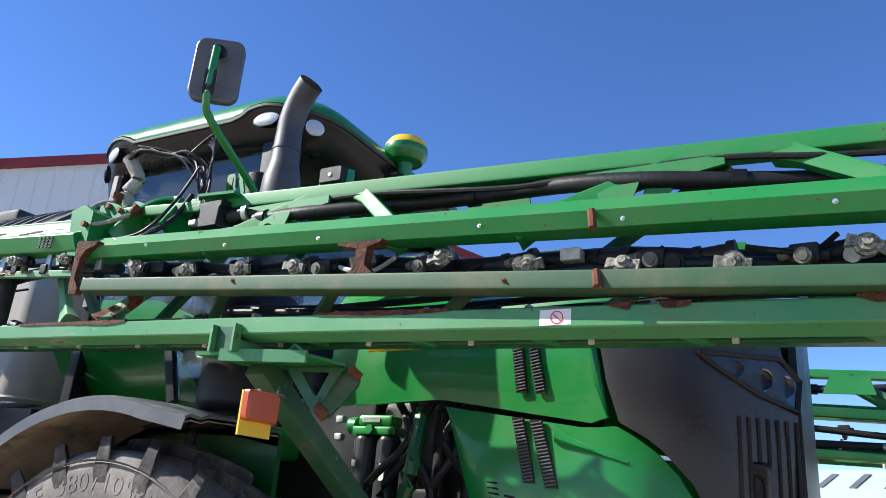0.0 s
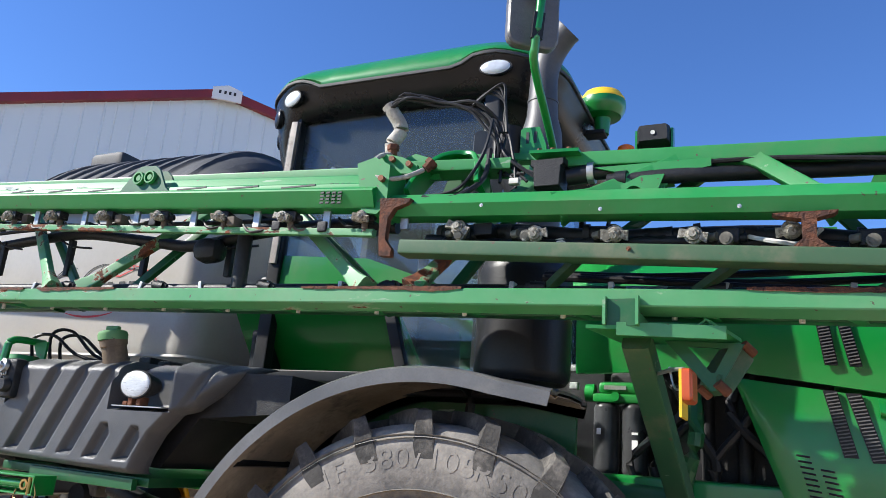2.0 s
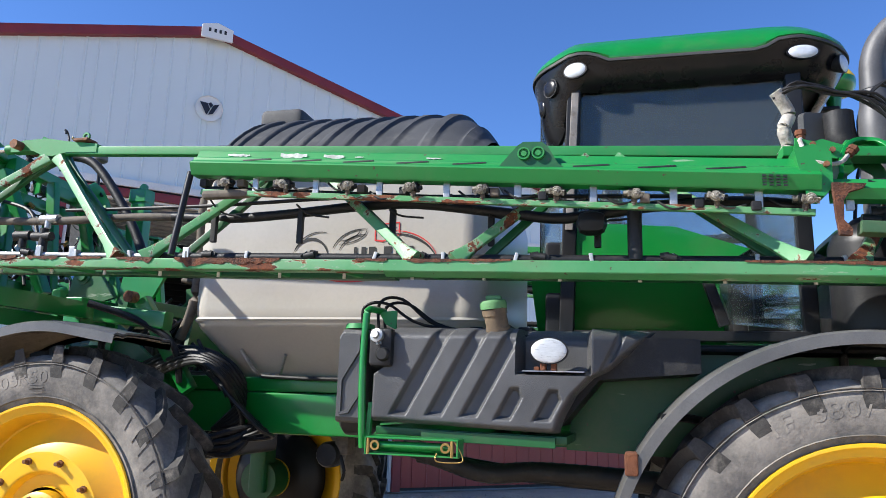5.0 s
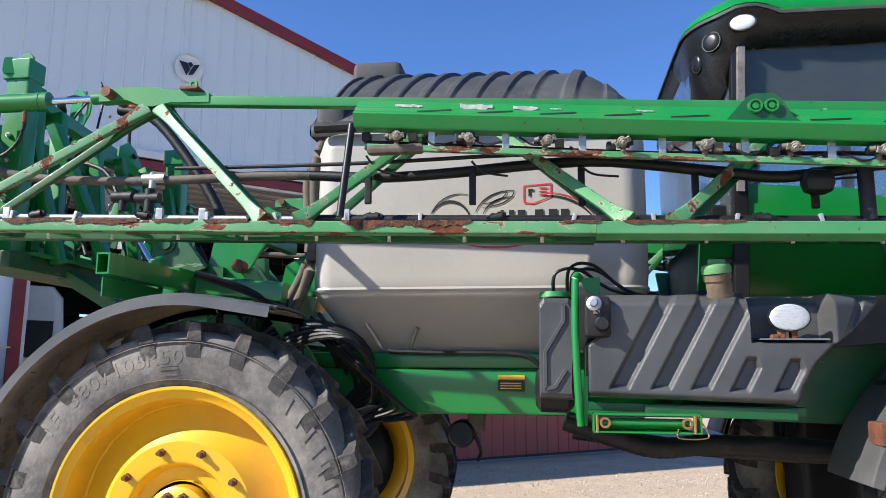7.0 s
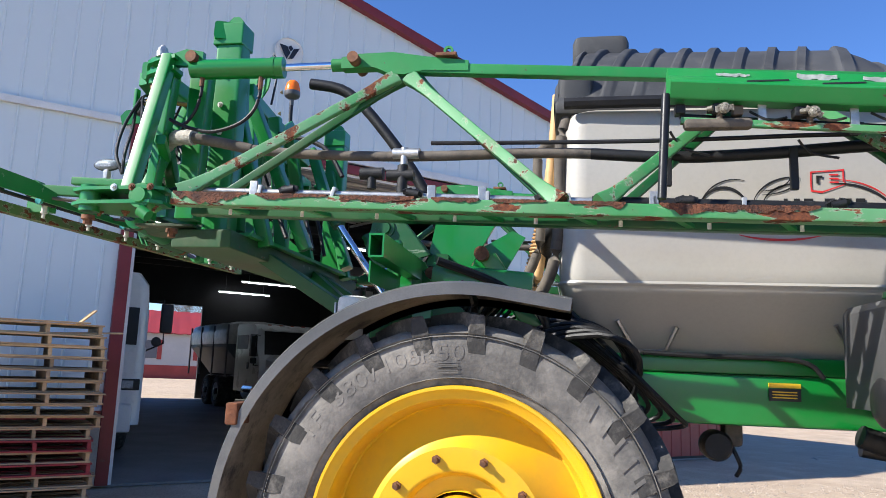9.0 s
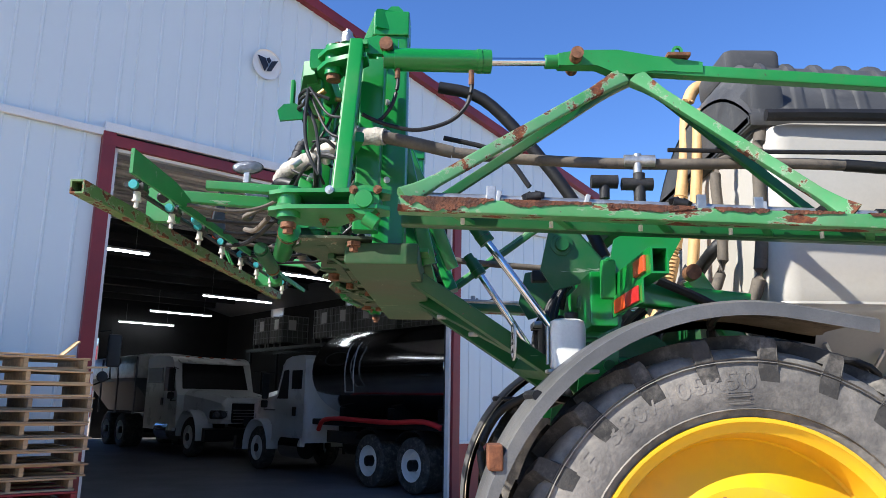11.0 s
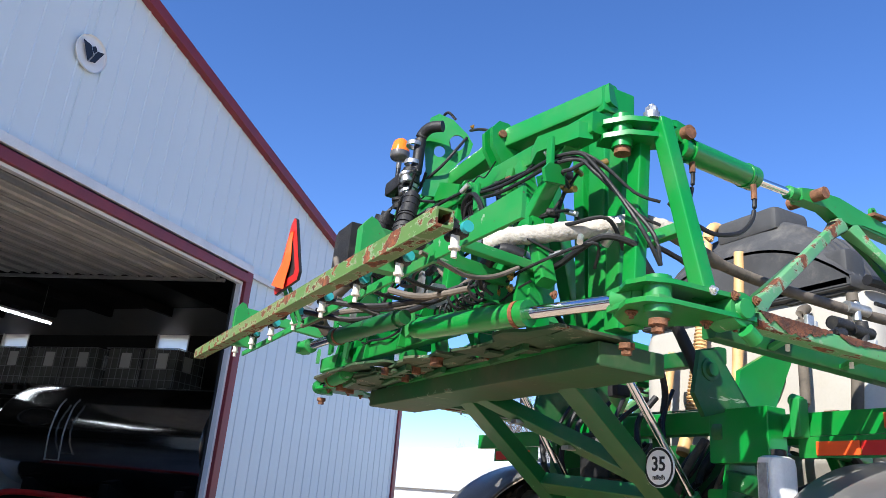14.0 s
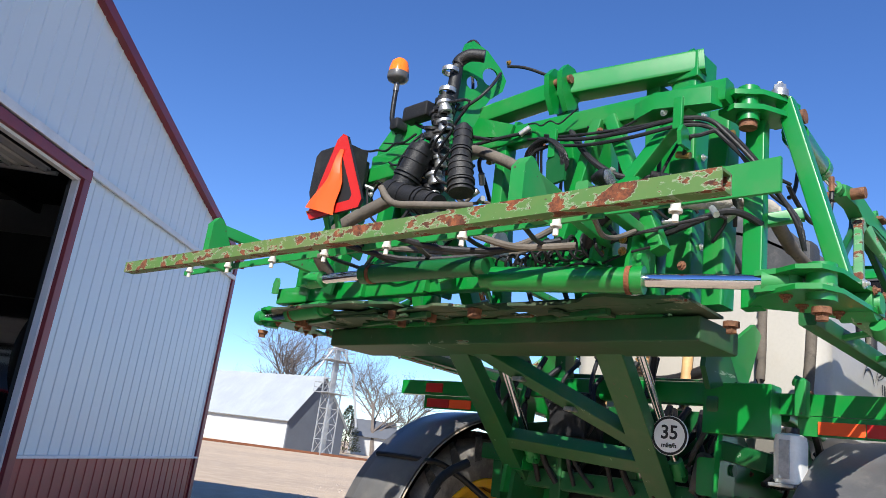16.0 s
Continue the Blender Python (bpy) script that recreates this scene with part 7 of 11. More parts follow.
rod(bm, (0.915, -1.76, 2.955), (0.886, -1.825, 2.47), 0.019, 12)
part("gas_strut", bm, M["black"], boom, "black gas strut")
# clips and tips on the lower rail
clip_bm = BM()
box(clip_bm, (-0.010, -0.02, -0.03), (0.010, 0.02, 0.036), 0.004)
clip = finish(clip_bm, "clip")
clip.materials.append(M["galv"])
tip_bm = BM()
rod(tip_bm, (0, 0, 0.0), (0, 0, -0.026), 0.009, 8)
tipm = finish(tip_bm, "nozzle_tip")
tipm.materials.append(M["white_nozzle"])
for k in range(26):
    x = -1.15 + 0.375 * k
    if x < END - 0.1:
        o = new("nozzle_tip", tipm)
        o.parent = boom
        o.location = (x, cy(x) + 0.10, cz(x) - 0.058)
    x = -1.0 + 0.375 * k
    if x < END - 0.1:
        o = new("clip", clip)
        o.parent = boom
        o.matrix_basis = pose(x, -1.65, cz(x) + 0.03, 0, random.uniform(-20, 20), 0)
wing = BM()
for q in (-1, 1):
    plate(wing, [(0, 0), (q * 0.045, -0.01), (q * 0.05, 0.012), (q * 0.012, 0.026)], 0.018, "y", 0)
rod(wing, (-0.03, 0, 0), (0.03, 0, 0), 0.022, 10)
wingm = finish(wing, "elbow_fitting")
wingm.materials.append(M["plastic"])
for k in range(14):
    x = -0.85 + 0.62 * k
    if x < END:
        o = new("elbow_fitting", wingm)
        o.parent = boom
        o.matrix_basis = pose(x, -1.66, cz(x) + 0.045, random.uniform(-30, 30), random.uniform(-15, 15), 0)
# valve and tee near the rear hinge
bm = BM()
rod(bm, (-0.56, -1.43, 2.70), (-0.44, -1.43, 2.70), 0.032, 12)
rod(bm, (-0.50, -1.43, 2.70), (-0.50, -1.43, 2.62), 0.024, 12)
rod(bm, (-0.34, -1.43, 2.56), (-0.34, -1.43, 2.74), 0.028, 12)
rod(bm, (-0.42, -1.43, 2.69), (-0.28, -1.43, 2.69), 0.03, 12)
box(bm, (3.05, -1.70, 2.56), (3.20, -1.58, 2.68), 0.05)
rod(bm, (3.33, -1.65, 2.43), (3.33, -1.65, 2.68), 0.035, 12)
part("section_valve", bm, M["plastic"], boom, "black section valves")
bm = BM()
prof_ = [(4.735, 2.745), (4.835, 2.745), (4.84, 2.83), (4.85, 2.834), (4.85, 2.858), (4.72, 2.858), (4.72, 2.834), (4.73, 2.83)]
loft(bm, [[(4.785 + (a - 4.785) * k, y, 2.80 + (b - 2.80) * k) for a, b in prof_] for y, k in ((-1.69, 1.0), (-1.775, 1.0), (-1.785, 0.9))])
act = part("actuator", bm, M["plastic"], boom, "black ribbed valve actuator")
bm = BM()
rod(bm, (4.845, -1.72, 2.80), (4.93, -1.715, 2.81), 0.034, 16)
rod(bm, (4.93, -1.715, 2.81), (5.04, -1.70, 2.815), 0.027, 16)
part("coupling", bm, M["black"], act)
bm = BM()
lathe(bm, [(0.028, -0.012), (0.040, -0.012), (0.040, 0.012), (0.028, 0.012)], (4.935, -1.715, 2.81), (1, 0, 0), 18, True)
part("band_clamp", bm, M["steel"], act, "zinc band clamp")
bm = BM()
rod(bm, (-0.40, -1.40, 2.812), (-0.26, -1.41, 2.808), 0.029, 14)
rod(bm, (-0.34, -1.41, 2.75), (-0.34, -1.41, 2.84), 0.02, 12)
for x in (-1.03, -0.14, 0.1, 0.87):
    box(bm, (x - 0.02, -1.67, cz(x) + 0.01), (x + 0.02, -1.65, cz(x) + 0.085), 0.004)
part("clamp", bm, M["steel"], boom, "zinc clamps")
bm = BM()
for k in range(5):
    x = 0.95 + 0.55 * k
    tube(bm, [(x, -1.6, 2.84 - 0.05 * k), (x + 0.06, -1.57, 2.77 - 0.03 * k), (x + 0.18, -1.55, 2.74 - 0.02 * k)], 0.006, 6)
    box(bm, (x - 0.02, -1.54, 2.60 - 0.02 * k), (x + 0.015, -1.51, 2.80 - 0.02 * k), 0.006)
part("loom_hanger", bm, M["hose"], boom)
# wiring bundle and wrapped hose end at the hinge
bm = BM()
tube(bm, [(4.02, -1.62, 2.92), (4.05, -1.60, 2.98), (4.03, -1.62, 3.06), (4.06, -1.60, 3.14), (4.02, -1.62, 3.22), (4.0, -1.63, 3.25)], 0.032, 12, True, 6)
part("wrapped_hose", bm, M["wrap"], boom, "pale cloth-wrapped hose end")
bm = BM()
rng = random.Random(7)
for k in range(9):
    j = lambda s: rng.uniform(-s, s)
    tube(bm, [(4.0 + j(0.02), -1.62 + j(0.02), 3.23 + j(0.02)), (4.10 + j(0.03), -1.64 + j(0.03), 3.27 + j(0.02)), (4.26 + j(0.02), -1.63 + j(0.02), 3.235 + j(0.02)), (4.42 + j(0.03), -1.62 + j(0.03), 3.19 + j(0.025)),
              (4.52 + j(0.03), -1.62 + j(0.03), 3.08 + j(0.03)), (4.58 + j(0.06), -1.64 + j(0.03), 2.92 + j(0.04)), (4.66 + j(0.1), -1.68, 2.82 + j(0.03))], 0.0065, 6, True, 4)
for k in range(4):
    tube(bm, [(4.40, -1.62, 3.20), (4.46 + 0.02 * k, -1.60, 3.26 + 0.012 * k), (4.54, -1.60, 3.20), (4.53 + 0.01 * k, -1.62, 3.06)], 0.006, 6)
tube(bm, [(4.50, -1.63, 3.12), (4.50, -1.72, 2.92), (4.44, -1.80, 2.76), (4.30, -1.82, 2.73)], 0.007, 6)
part("wiring", bm, M["hose"], boom, "tangle of black wires")
bm = BM()
for p in ((4.64, -1.72, 2.80), (4.10, -1.64, 3.275)):
    box(bm, (p[0] - 0.02, p[1] - 0.015, p[2] - 0.012), (p[0] + 0.02, p[1] + 0.015, p[2] + 0.012), 0.004)
part("connector", bm, M["white_nozzle"], boom)
bm = BM()
tube(bm, [(4.083, -1.71, 2.975), (4.066, -1.77, 2.945), (4.07, -1.83, 2.88), (4.105, -1.85, 2.825), (4.16, -1.85, 2.805), (4.22, -1.81, 2.825), (4.262, -1.752, 2.872)], 0.010, 8, True, 5)
part("hose_loop", bm, M["wrap"], boom, "pale grey looped hose")
bm = BM()
for p, d in (((4.085, -1.70, 2.975), (0, 0, 1)), ((4.268, -1.745, 2.878), (0.6, 0.2, 0.75))):
    d = Vector(d).normalized()
    rod(bm, p, Vector(p) + d * 0.022, 0.020, 8)
    rod(bm, Vector(p) + d * 0.022, Vector(p) + d * 0.045, 0.026, 6)
part("pin", bm, M["rust"], boom, "rusty hose nut")
bm = BM()
tube(bm, [(4.50, -1.64, 2.98), (4.52, -1.74, 2.82), (4.46, -1.82, 2.725), (4.36, -1.83, 2.712), (4.31, -1.83, 2.725)], 0.011, 8, True, 5)
part("hose_loop", bm, M["hose"], boom)
bm = BM()
loft(bm, [[(5.116 + a * k, y, 3.056 + dz + b * k) for a, b in rrect(0.125, 0.075, 0.008)] for y, k, dz in ((-1.41, 1.0, 0), (-1.455, 1.0, 0), (-1.475, 0.86, 0.004))])
hs = part("height_sensor", bm, M["plastic"], boom, "black boom height sensor")
bm = BM()
rod(bm, (5.116, -1.473, 3.058), (5.116, -1.479, 3.058), 0.009, 12)
part("sensor_eye", bm, M["white_nozzle"], hs)
bm = BM()
for x in (5.047, 5.185):
    plate(bm, [(-1.46, 2.86), (-1.40, 2.86), (-1.40, 3.10), (-1.445, 3.085)], 0.008, "x", x)
box(bm, (5.051, -1.408, 2.86), (5.181, -1.398, 3.10), 0)
box(bm, (5.04, -1.70, 2.850), (5.19, -1.40, 2.862), 0)
part("sensor_plate", bm, M["green"], boom, "green sensor bracket")
bm = BM()
box(bm, (6.235, cy(6.25) - 0.0015, cz(6.25) - 0.054), (6.325, cy(6.25) + 0.01, cz(6.25) - 0.010), 0)
decal = part("warning_decal", bm, M["decal"], boom, "white warning sticker with a red ring")
bm = BM()
lathe(bm, [(0.0155, 0), (0.0185, 0)], (6.285, cy(6.25) - 0.003, cz(6.25) - 0.033), (0, -1, 0), 24)
beam(bm, (6.272, cy(6.25) - 0.0028, cz(6.25) - 0.021), (6.298, cy(6.25) - 0.0028, cz(6.25) - 0.045), 0.003, 0.001, (0, -1, 0))
part("ring_mark", bm, M["decal_red"], decal)
mirrored(boom, sprayer)

# ---- boom carrier at the back of the sprayer ----
rear = new("boom_carrier")
rear.parent = sprayer


def rp(name, bm, mat_, label="", parent=None, angle=38):
    return part(name, bm, M[mat_], parent or rear, label, angle)


def both(name, fn, mat_, label=""):
    """A part and its twin on the other side."""
    for q in (-1, 1):
        bm = BM()
        fn(bm, q)
        rp(name, bm, mat_, label)


# lower cross beam and pan
bm = BM()
box(bm, (-1.72, -1.20, 2.345), (-1.36, 1.25, 2.452), 0.012)
xb_ = rp("cross_beam", bm, "green_dk", "grimy green lower cross beam with brown dirt")
xb_.data.materials[0] = painted("beam_grimed", (0.005, 0.080, 0.018), (0.040, 0.048, 0.022), 0.24, 0.6, 0.5, 0.25, 0.0, (1, 0.25, 1.5), 9.0)
bm = BM()
for x, w in ((-1.62, 0.09), (-1.86, 0.05)):
    beam(bm, (x, -1.05, 2.485), (x - 0.04, 1.25, 2.485), w, 0.04)
for y, w, x0, x1 in ((-1.25, 0.20, -1.9, -1.58), (-0.72, 0.12, -1.86, -1.52), (-0.38, 0.26, -1.80, -1.55), (0.12, 0.10, -1.88, -1.5), (0.50, 0.22, -1.9, -1.6), (1.05, 0.14, -1.86, -1.55), (1.28, 0.16, -1.9, -1.66)):
    plate(bm, [(x0, y), (x1, y + 0.02), (x1 - 0.03, y + w), (x0 + 0.02, y + w * 0.8)], 0.012, "z", 2.468)
rp("pan", bm, "pan", "perforated grimy underside plate")
for y0, y1, x0, x1 in ((-1.22, -0.40, -1.96, -1.70), (-0.28, 0.40, -1.99, -1.70), (0.52, 1.26, -1.97, -1.72)):
    bm = BM()
    n = 9
    lip = [(x0 + 0.022 * math.sin(5.3 * k + y0 * 9) - (0.05 if k in (3, 4) else 0), y0 + (y1 - y0) * k / n) for k in range(n + 1)]
    plate(bm, lip + [(x1, y1), (x1, y0)], 0.014, "z", 2.474 if y0 < -0.3 else 2.479)
    rp("floor_plate", bm, "pan", "brown grimy plate under the carrier")
bm = BM()
plate(bm, [(-1.70, -1.02), (-1.32, -1.02), (-1.30, 1.02), (-1.70, 1.02), (-1.75, 0.4), (-1.75, -0.4)], 0.02, "z", 2.455)
rp("deck_plate", bm, "worn", "green deck plate of the carrier")
# hinge knuckles: stacked plates with bolts
def knuckle(bm, q):
    for z in (2.475, 2.545):
        plate(bm, [(-1.98, q * 1.66), (-1.96, q * 1.74), (-1.88, q * 1.78), (-1.66, q * 1.79), (-1.50, q * 1.80), (-1.45, q * 1.76), (-1.46, q * 1.66), (-1.60, q * 1.60), (-1.75, q * 1.40), (-1.90, q * 1.50)], 0.017, "z", z)
    rod(bm, (-1.88, q * 1.71, 2.44), (-1.88, q * 1.71, 2.572), 0.050, 20)
both("hinge_plate", knuckle, "green", "stacked green hinge plates")
bm = BM()
lathe(bm, [(0.0, 0.012), (0.035, 0.012), (0.04, 0.0), (0.062, 0.0), (0.066, -0.02), (0.066, -0.12)], (-1.555, -1.79, 2.505), (0, -1, 0), 24)
rp("hinge_eye", bm, "worn", "hinge boss")
bm = BM()
lathe(bm, [(0, 0.006), (0.036, 0.005), (0.038, 0)], (-1.555, -1.803, 2.505), (0, -1, 0), 20)
rod(bm, (-1.548, -1.79, 2.43), (-1.50, -1.79, 2.40), 0.03, 12)
rp("hinge_pin", bm, "worn", "bare hinge pin end")
for p in ((-1.88, -1.71, 2.40), (-1.66, -1.30, 2.41), (-1.88, 1.80, 2.40)):
    bm = BM()
    rod(bm, (p[0], p[1], p[2]), (p[0], p[1], p[2] + 0.022), 0.032, 16)
    rod(bm, (p[0], p[1], p[2] - 0.024), (p[0], p[1], p[2]), 0.022, 6)
    rp("hinge_bolt", bm, "bolt", "rusty hinge bolt")
# A-shaped end frames
def a_frame(bm, q):
    beam(bm, (-1.665, q * 1.72, 2.54), (-1.652, q * 1.50, 3.345), 0.068, 0.07, (0, 1, 0))
    beam(bm, (-1.74, q * 1.42, 2.46), (-1.68, q * 1.40, 3.30), 0.06, 0.08, (0, 1, 0))
    beam(bm, (-1.62, q * 1.56, 2.86), (-1.70, q * 1.36, 2.82), 0.05, 0.05)
    for z in (3.335, 3.27):
        plate(bm, [(-1.60, q * 1.54), (-1.60, q * 1.44), (-1.72, q * 1.33), (-1.83, q * 1.30), (-1.86, q * 1.38), (-1.80, q * 1.47), (-1.70, q * 1.52)], 0.022, "z", z)
    rod(bm, (-1.775, q * 1.40, 3.225), (-1.775, q * 1.40, 3.375), 0.045, 18)
    plate(bm, [(-1.88, q * 1.34), (-1.88, q * 1.06), (-1.95, q * 0.98), (-2.0, q * 1.1), (-1.94, q * 1.32)], 0.075, "z", 3.30)
both("end_frame", a_frame, "green", "green A-shaped end frame")
bm = BM()
rod(bm, (-1.70, -1.495, 3.345), (-1.70, -1.495, 3.375), 0.034, 12)
rod(bm, (-1.70, -1.495, 3.375), (-1.70, -1.495, 3.40), 0.026, 6)
rod(bm, (-1.70, -1.495, 3.40), (-1.70, -1.495, 3.415), 0.012, 8)
rp("angle_sensor", bm, "steel", "small zinc angle sensor")
bm = BM()
rod(bm, (-1.775, -1.40, 3.20), (-1.775, -1.40, 3.23), 0.035, 16)
rod(bm, (-1.76, -1.39, 3.375), (-1.76, -1.39, 3.40), 0.02, 8)
rp("top_pin", bm, "bolt")
# near and far masts with hook heads
def mast(bm, q):
    beam(bm, (-1.52, q * 1.03, 2.45), (-1.53, q * 1.02, 3.63), 0.17, 0.13, (0, 1, 0))
    box(bm, (-1.63, min(q * 0.94, q * 1.10), 3.60), (-1.44, max(q * 0.94, q * 1.10), 3.74), 0.01)
    plate(bm, [(-1.57, 3.73), (-1.48, 3.73), (-1.48, 3.78), (-1.505, 3.805), (-1.545, 3.805), (-1.57, 3.78)], 0.02, "y", q * 1.02)
    beam(bm, (-1.32, q * 0.80, 2.42), (-1.55, q * 0.92, 3.35), 0.08, 0.08, (0, 1, 0))
    beam(bm, (-1.20, q * 0.45, 2.46), (-1.60, q * 0.60, 3.45), 0.08, 0.10, (0, 1, 0))
both("mast", mast, "green", "square green mast with lifting eye")
# long cross beams at the top
bm = BM()
beam(bm, (-1.56, -1.10, 3.69), (-1.78, -0.50, 3.625), 0.12, 0.115)
beam(bm, (-1.78, -0.52, 3.625), (-1.82, 0.42, 3.555), 0.11, 0.10)
rp("head_beam", bm, "green", "green head beam")
bm = BM()
beam(bm, (-1.80, 0.10, 3.50), (-1.80, 0.95, 3.47), 0.10, 0.11)
rp("upper_cross_beam", bm, "green", "green upper cross beam")
bm = BM()
beam(bm, (-1.86, -1.36, 3.335), (-1.90, -0.13, 3.362), 0.085, 0.10)
beam(bm, (-1.90, -0.14, 3.362), (-1.90, 1.3, 3.33), 0.085, 0.10)
rp("middle_cross_beam", bm, "green", "green middle cross beam")
bm = BM()
beam(bm, (-1.955, -1.08, 2.60), (-2.0, 1.45, 2.60), 0.07, 0.10)
rp("lower_rear_beam", bm, "green", "green lower rear beam")
# hook and pin on the head beam
for y in (-0.44, -0.52):
    bm = BM()
    plate(bm, [(-1.90, 3.56), (-1.91, 3.66), (-1.87, 3.71), (-1.81, 3.71), (-1.76, 3.67), (-1.74, 3.58), (-1.78, 3.50), (-1.84, 3.47)], 0.03, "y", y)
    rp("hook_plate", bm, "green", "rounded green hook plate")
bm = BM()
rod(bm, (-1.85, -0.55, 3.635), (-1.85, -0.41, 3.635), 0.022, 12)
rp("hook_pin", bm, "bolt", "rusty hook pin")
# web of uprights between the beams
for x0, y0, z0, x1, y1, z1, w in ((-1.95, -0.63, 2.64, -1.90, -0.775, 3.32, 0.075), (-1.95, -1.14, 2.66, -1.90, -0.84, 3.32, 0.075), (-1.97, -0.72, 2.66, -1.90, -1.22, 3.30, 0.075), (-1.62, -1.22, 2.50, -1.60, -1.22, 3.38, 0.12),
                                  (-1.98, 0.28, 2.62, -1.86, 0.2, 3.36, 0.08), (-1.98, 0.62, 2.62, -1.84, 0.72, 3.36, 0.075), (-1.96, 0.98, 2.62, -1.86, 0.92, 3.36, 0.08), (-1.94, 1.36, 2.60, -1.84, 1.15, 3.30, 0.08), (-1.96, -0.28, 2.64, -1.88, -0.20, 3.36, 0.085),
                                  (-1.55, -0.55, 2.50, -1.70, -0.42, 3.60, 0.10), (-1.55, 0.55, 2.50, -1.72, 0.40, 3.50, 0.09), (-1.50, -0.86, 2.50, -1.56, -0.86, 3.62, 0.10), (-1.55, 0.0, 2.50, -1.68, 0.0, 3.52, 0.09)):
    bm = BM()
    beam(bm, (x0, y0, z0), (x1, y1, z1), w, w * 0.8, (0, 1, 0))
    rp("upright", bm, "green")
bm = BM()
for y in (-1.05, -0.55, 0.1, 0.6, 1.1):
    plate(bm, [(-2.05, 2.55), (-1.85, 2.55), (-1.85, 2.72), (-1.95, 2.80), (-2.03, 2.70)], 0.02, "y", y)
rp("gusset", bm, "green")
# cylinders
def cylinder(p0, p1, p2, r, rr, name="cylinder", mat_="green", label="green hydraulic cylinder with chrome rod", rusty=True):
    bm = BM()
    p0, p1, p2 = Vector(p0), Vector(p1), Vector(p2)
    d = (p1 - p0).normalized()
    rod(bm, p0, p1, r, 24)
    rod(bm, p1 - d * 0.03, p1 + d * 0.012, r * 1.06, 24)
    rod(bm, p0 - d * 0.05, p0 + d * 0.02, r * 0.8, 16)
    o = rp(name, bm, mat_, label)
    bm = BM()
    rod(bm, p1, p2, rr, 18)
    rp("rod", bm, "chrome", "chrome rod", o)
    bm = BM()
    d2 = (p2 - p1).normalized()
    rod(bm, p2, p2 + d2 * 0.09, rr * 1.7, 16)
    lathe(bm, [(0.016, -0.03), (0.04, -0.03), (0.04, 0.03), (0.016, 0.03)], p2 + d2 * 0.09, (0, 0, 1) if abs(d2.z) < 0.3 else (0, 1, 0), 16, True)
    rp("rod_eye", bm, "worn", "", o)
    bm = BM()
    rod(bm, p1 - d * 0.055, p1 - d * 0.035, r * 1.08, 24)
    rp("collar", bm, "rust" if rusty else mat_, "", o)
    return o


cylinder((-1.48, -1.475, 3.276), (-1.035, -1.422, 3.294), (-0.76, -1.40, 3.306), 0.054, 0.020, "fold_cylinder", rusty=False)
bm = BM()
rod(bm, (-1.515, -1.53, 3.335), (-1.515, -1.40, 3.335), 0.032, 14)
rp("cylinder_pin", bm, "bolt", "rusty cylinder pin")
bm = BM()
plate(bm, [(-1.66, 3.30), (-1.46, 3.29), (-1.46, 3.37), (-1.56, 3.39), (-1.66, 3.36)], 0.03, "y", -1.48)
rp("cylinder_bracket", bm, "green")
cylinder((-2.19, -0.49, 2.53), (-2.015, -1.10, 2.526), (-1.90, -1.52, 2.518), 0.053, 0.028, "tilt_cylinder")
# this cylinder's shade is put into its colour by the darkened green
cylinder((-2.315, -0.50, 2.552), (-2.395, 0.13, 2.545), (-2.44, 0.40, 2.53), 0.043, 0.024, "tilt_cylinder", "green_dk")
cylinder((-2.02, 0.95, 2.50), (-1.97, 1.35, 2.50), (-1.92, 1.72, 2.50), 0.05, 0.03, "tilt_cylinder", "worn")
bm = BM()
for q in (-1, 1):
    for z in (2.485, 2.545):
        plate(bm, [(-1.93, q * 1.50), (-1.86, q * 1.50), (-1.83, q * 1.66), (-1.86, q * 1.76), (-1.92, q * 1.76), (-1.95, q * 1.66)], 0.02, "z", z)
rp("clevis", bm, "worn")
# rear nozzle bar: rusty square tube, with plate arms
bm = BM()
w2 = 0.030
sq = [(-w2, -w2), (w2, -w2), (w2, w2), (-w2, w2)]
iq = [(-0.022, -0.022), (0.022, -0.022), (0.022, 0.022), (-0.022, 0.022)]
p0, p1 = Vector((-2.755, -1.775, 2.553)), Vector((-2.79, 1.92, 2.618))
ob_ring = [[(p.x + a, p.y, p.z + b) for a, b in sq] for p in (p0, p1)]
in_ring = [[(p.x + a, p.y, p.z + b) for a, b in iq] for p in (p0, p0 + Vector((0, 0.3, 0.005)))]
loft(bm, [in_ring[1], in_ring[0], ob_ring[0], ob_ring[1]])
bar = rp("nozzle_bar", bm, "rusty_bar", "rusted green square nozzle bar", None, 30)
bar.data.materials[0] = painted("bar_rusted", (0.045, 0.155, 0.034), (0.13, 0.155, 0.042), 0.76, 0.8, 0.5, 0.40, 0, (1, 0.5, 1), 21.0)
for y in (-1.06, 1.055):
    bm = BM()
    zt = 2.765 if y < 0 else 2.835
    plate(bm, [(-2.755, 2.575), (-2.60, 2.575), (-2.60, 2.64), (-2.70, zt), (-2.725, zt + 0.01), (-2.755, zt - 0.03)], 0.06, "y", y)
    beam(bm, (-2.72, y, zt - 0.045), (-2.02, y + (0.12 if y < 0 else -0.1), 2.70), 0.045, 0.06)
    rp("bar_arm", bm, "worn", "green arm of the nozzle bar")
bm = BM()
plate(bm, [(-1.82, 2.60), (-1.25, 2.61), (-1.15, 2.64), (-1.15, 2.67), (-1.35, 2.70), (-1.82, 2.705)], 0.014, "x", -2.515)
plate(bm, [(-1.25, 2.60), (1.75, 2.63), (1.75, 2.66), (-1.25, 2.64)], 0.014, "x", -2.52)
rp("shield_plate", bm, "worn", "flat green shield plate")
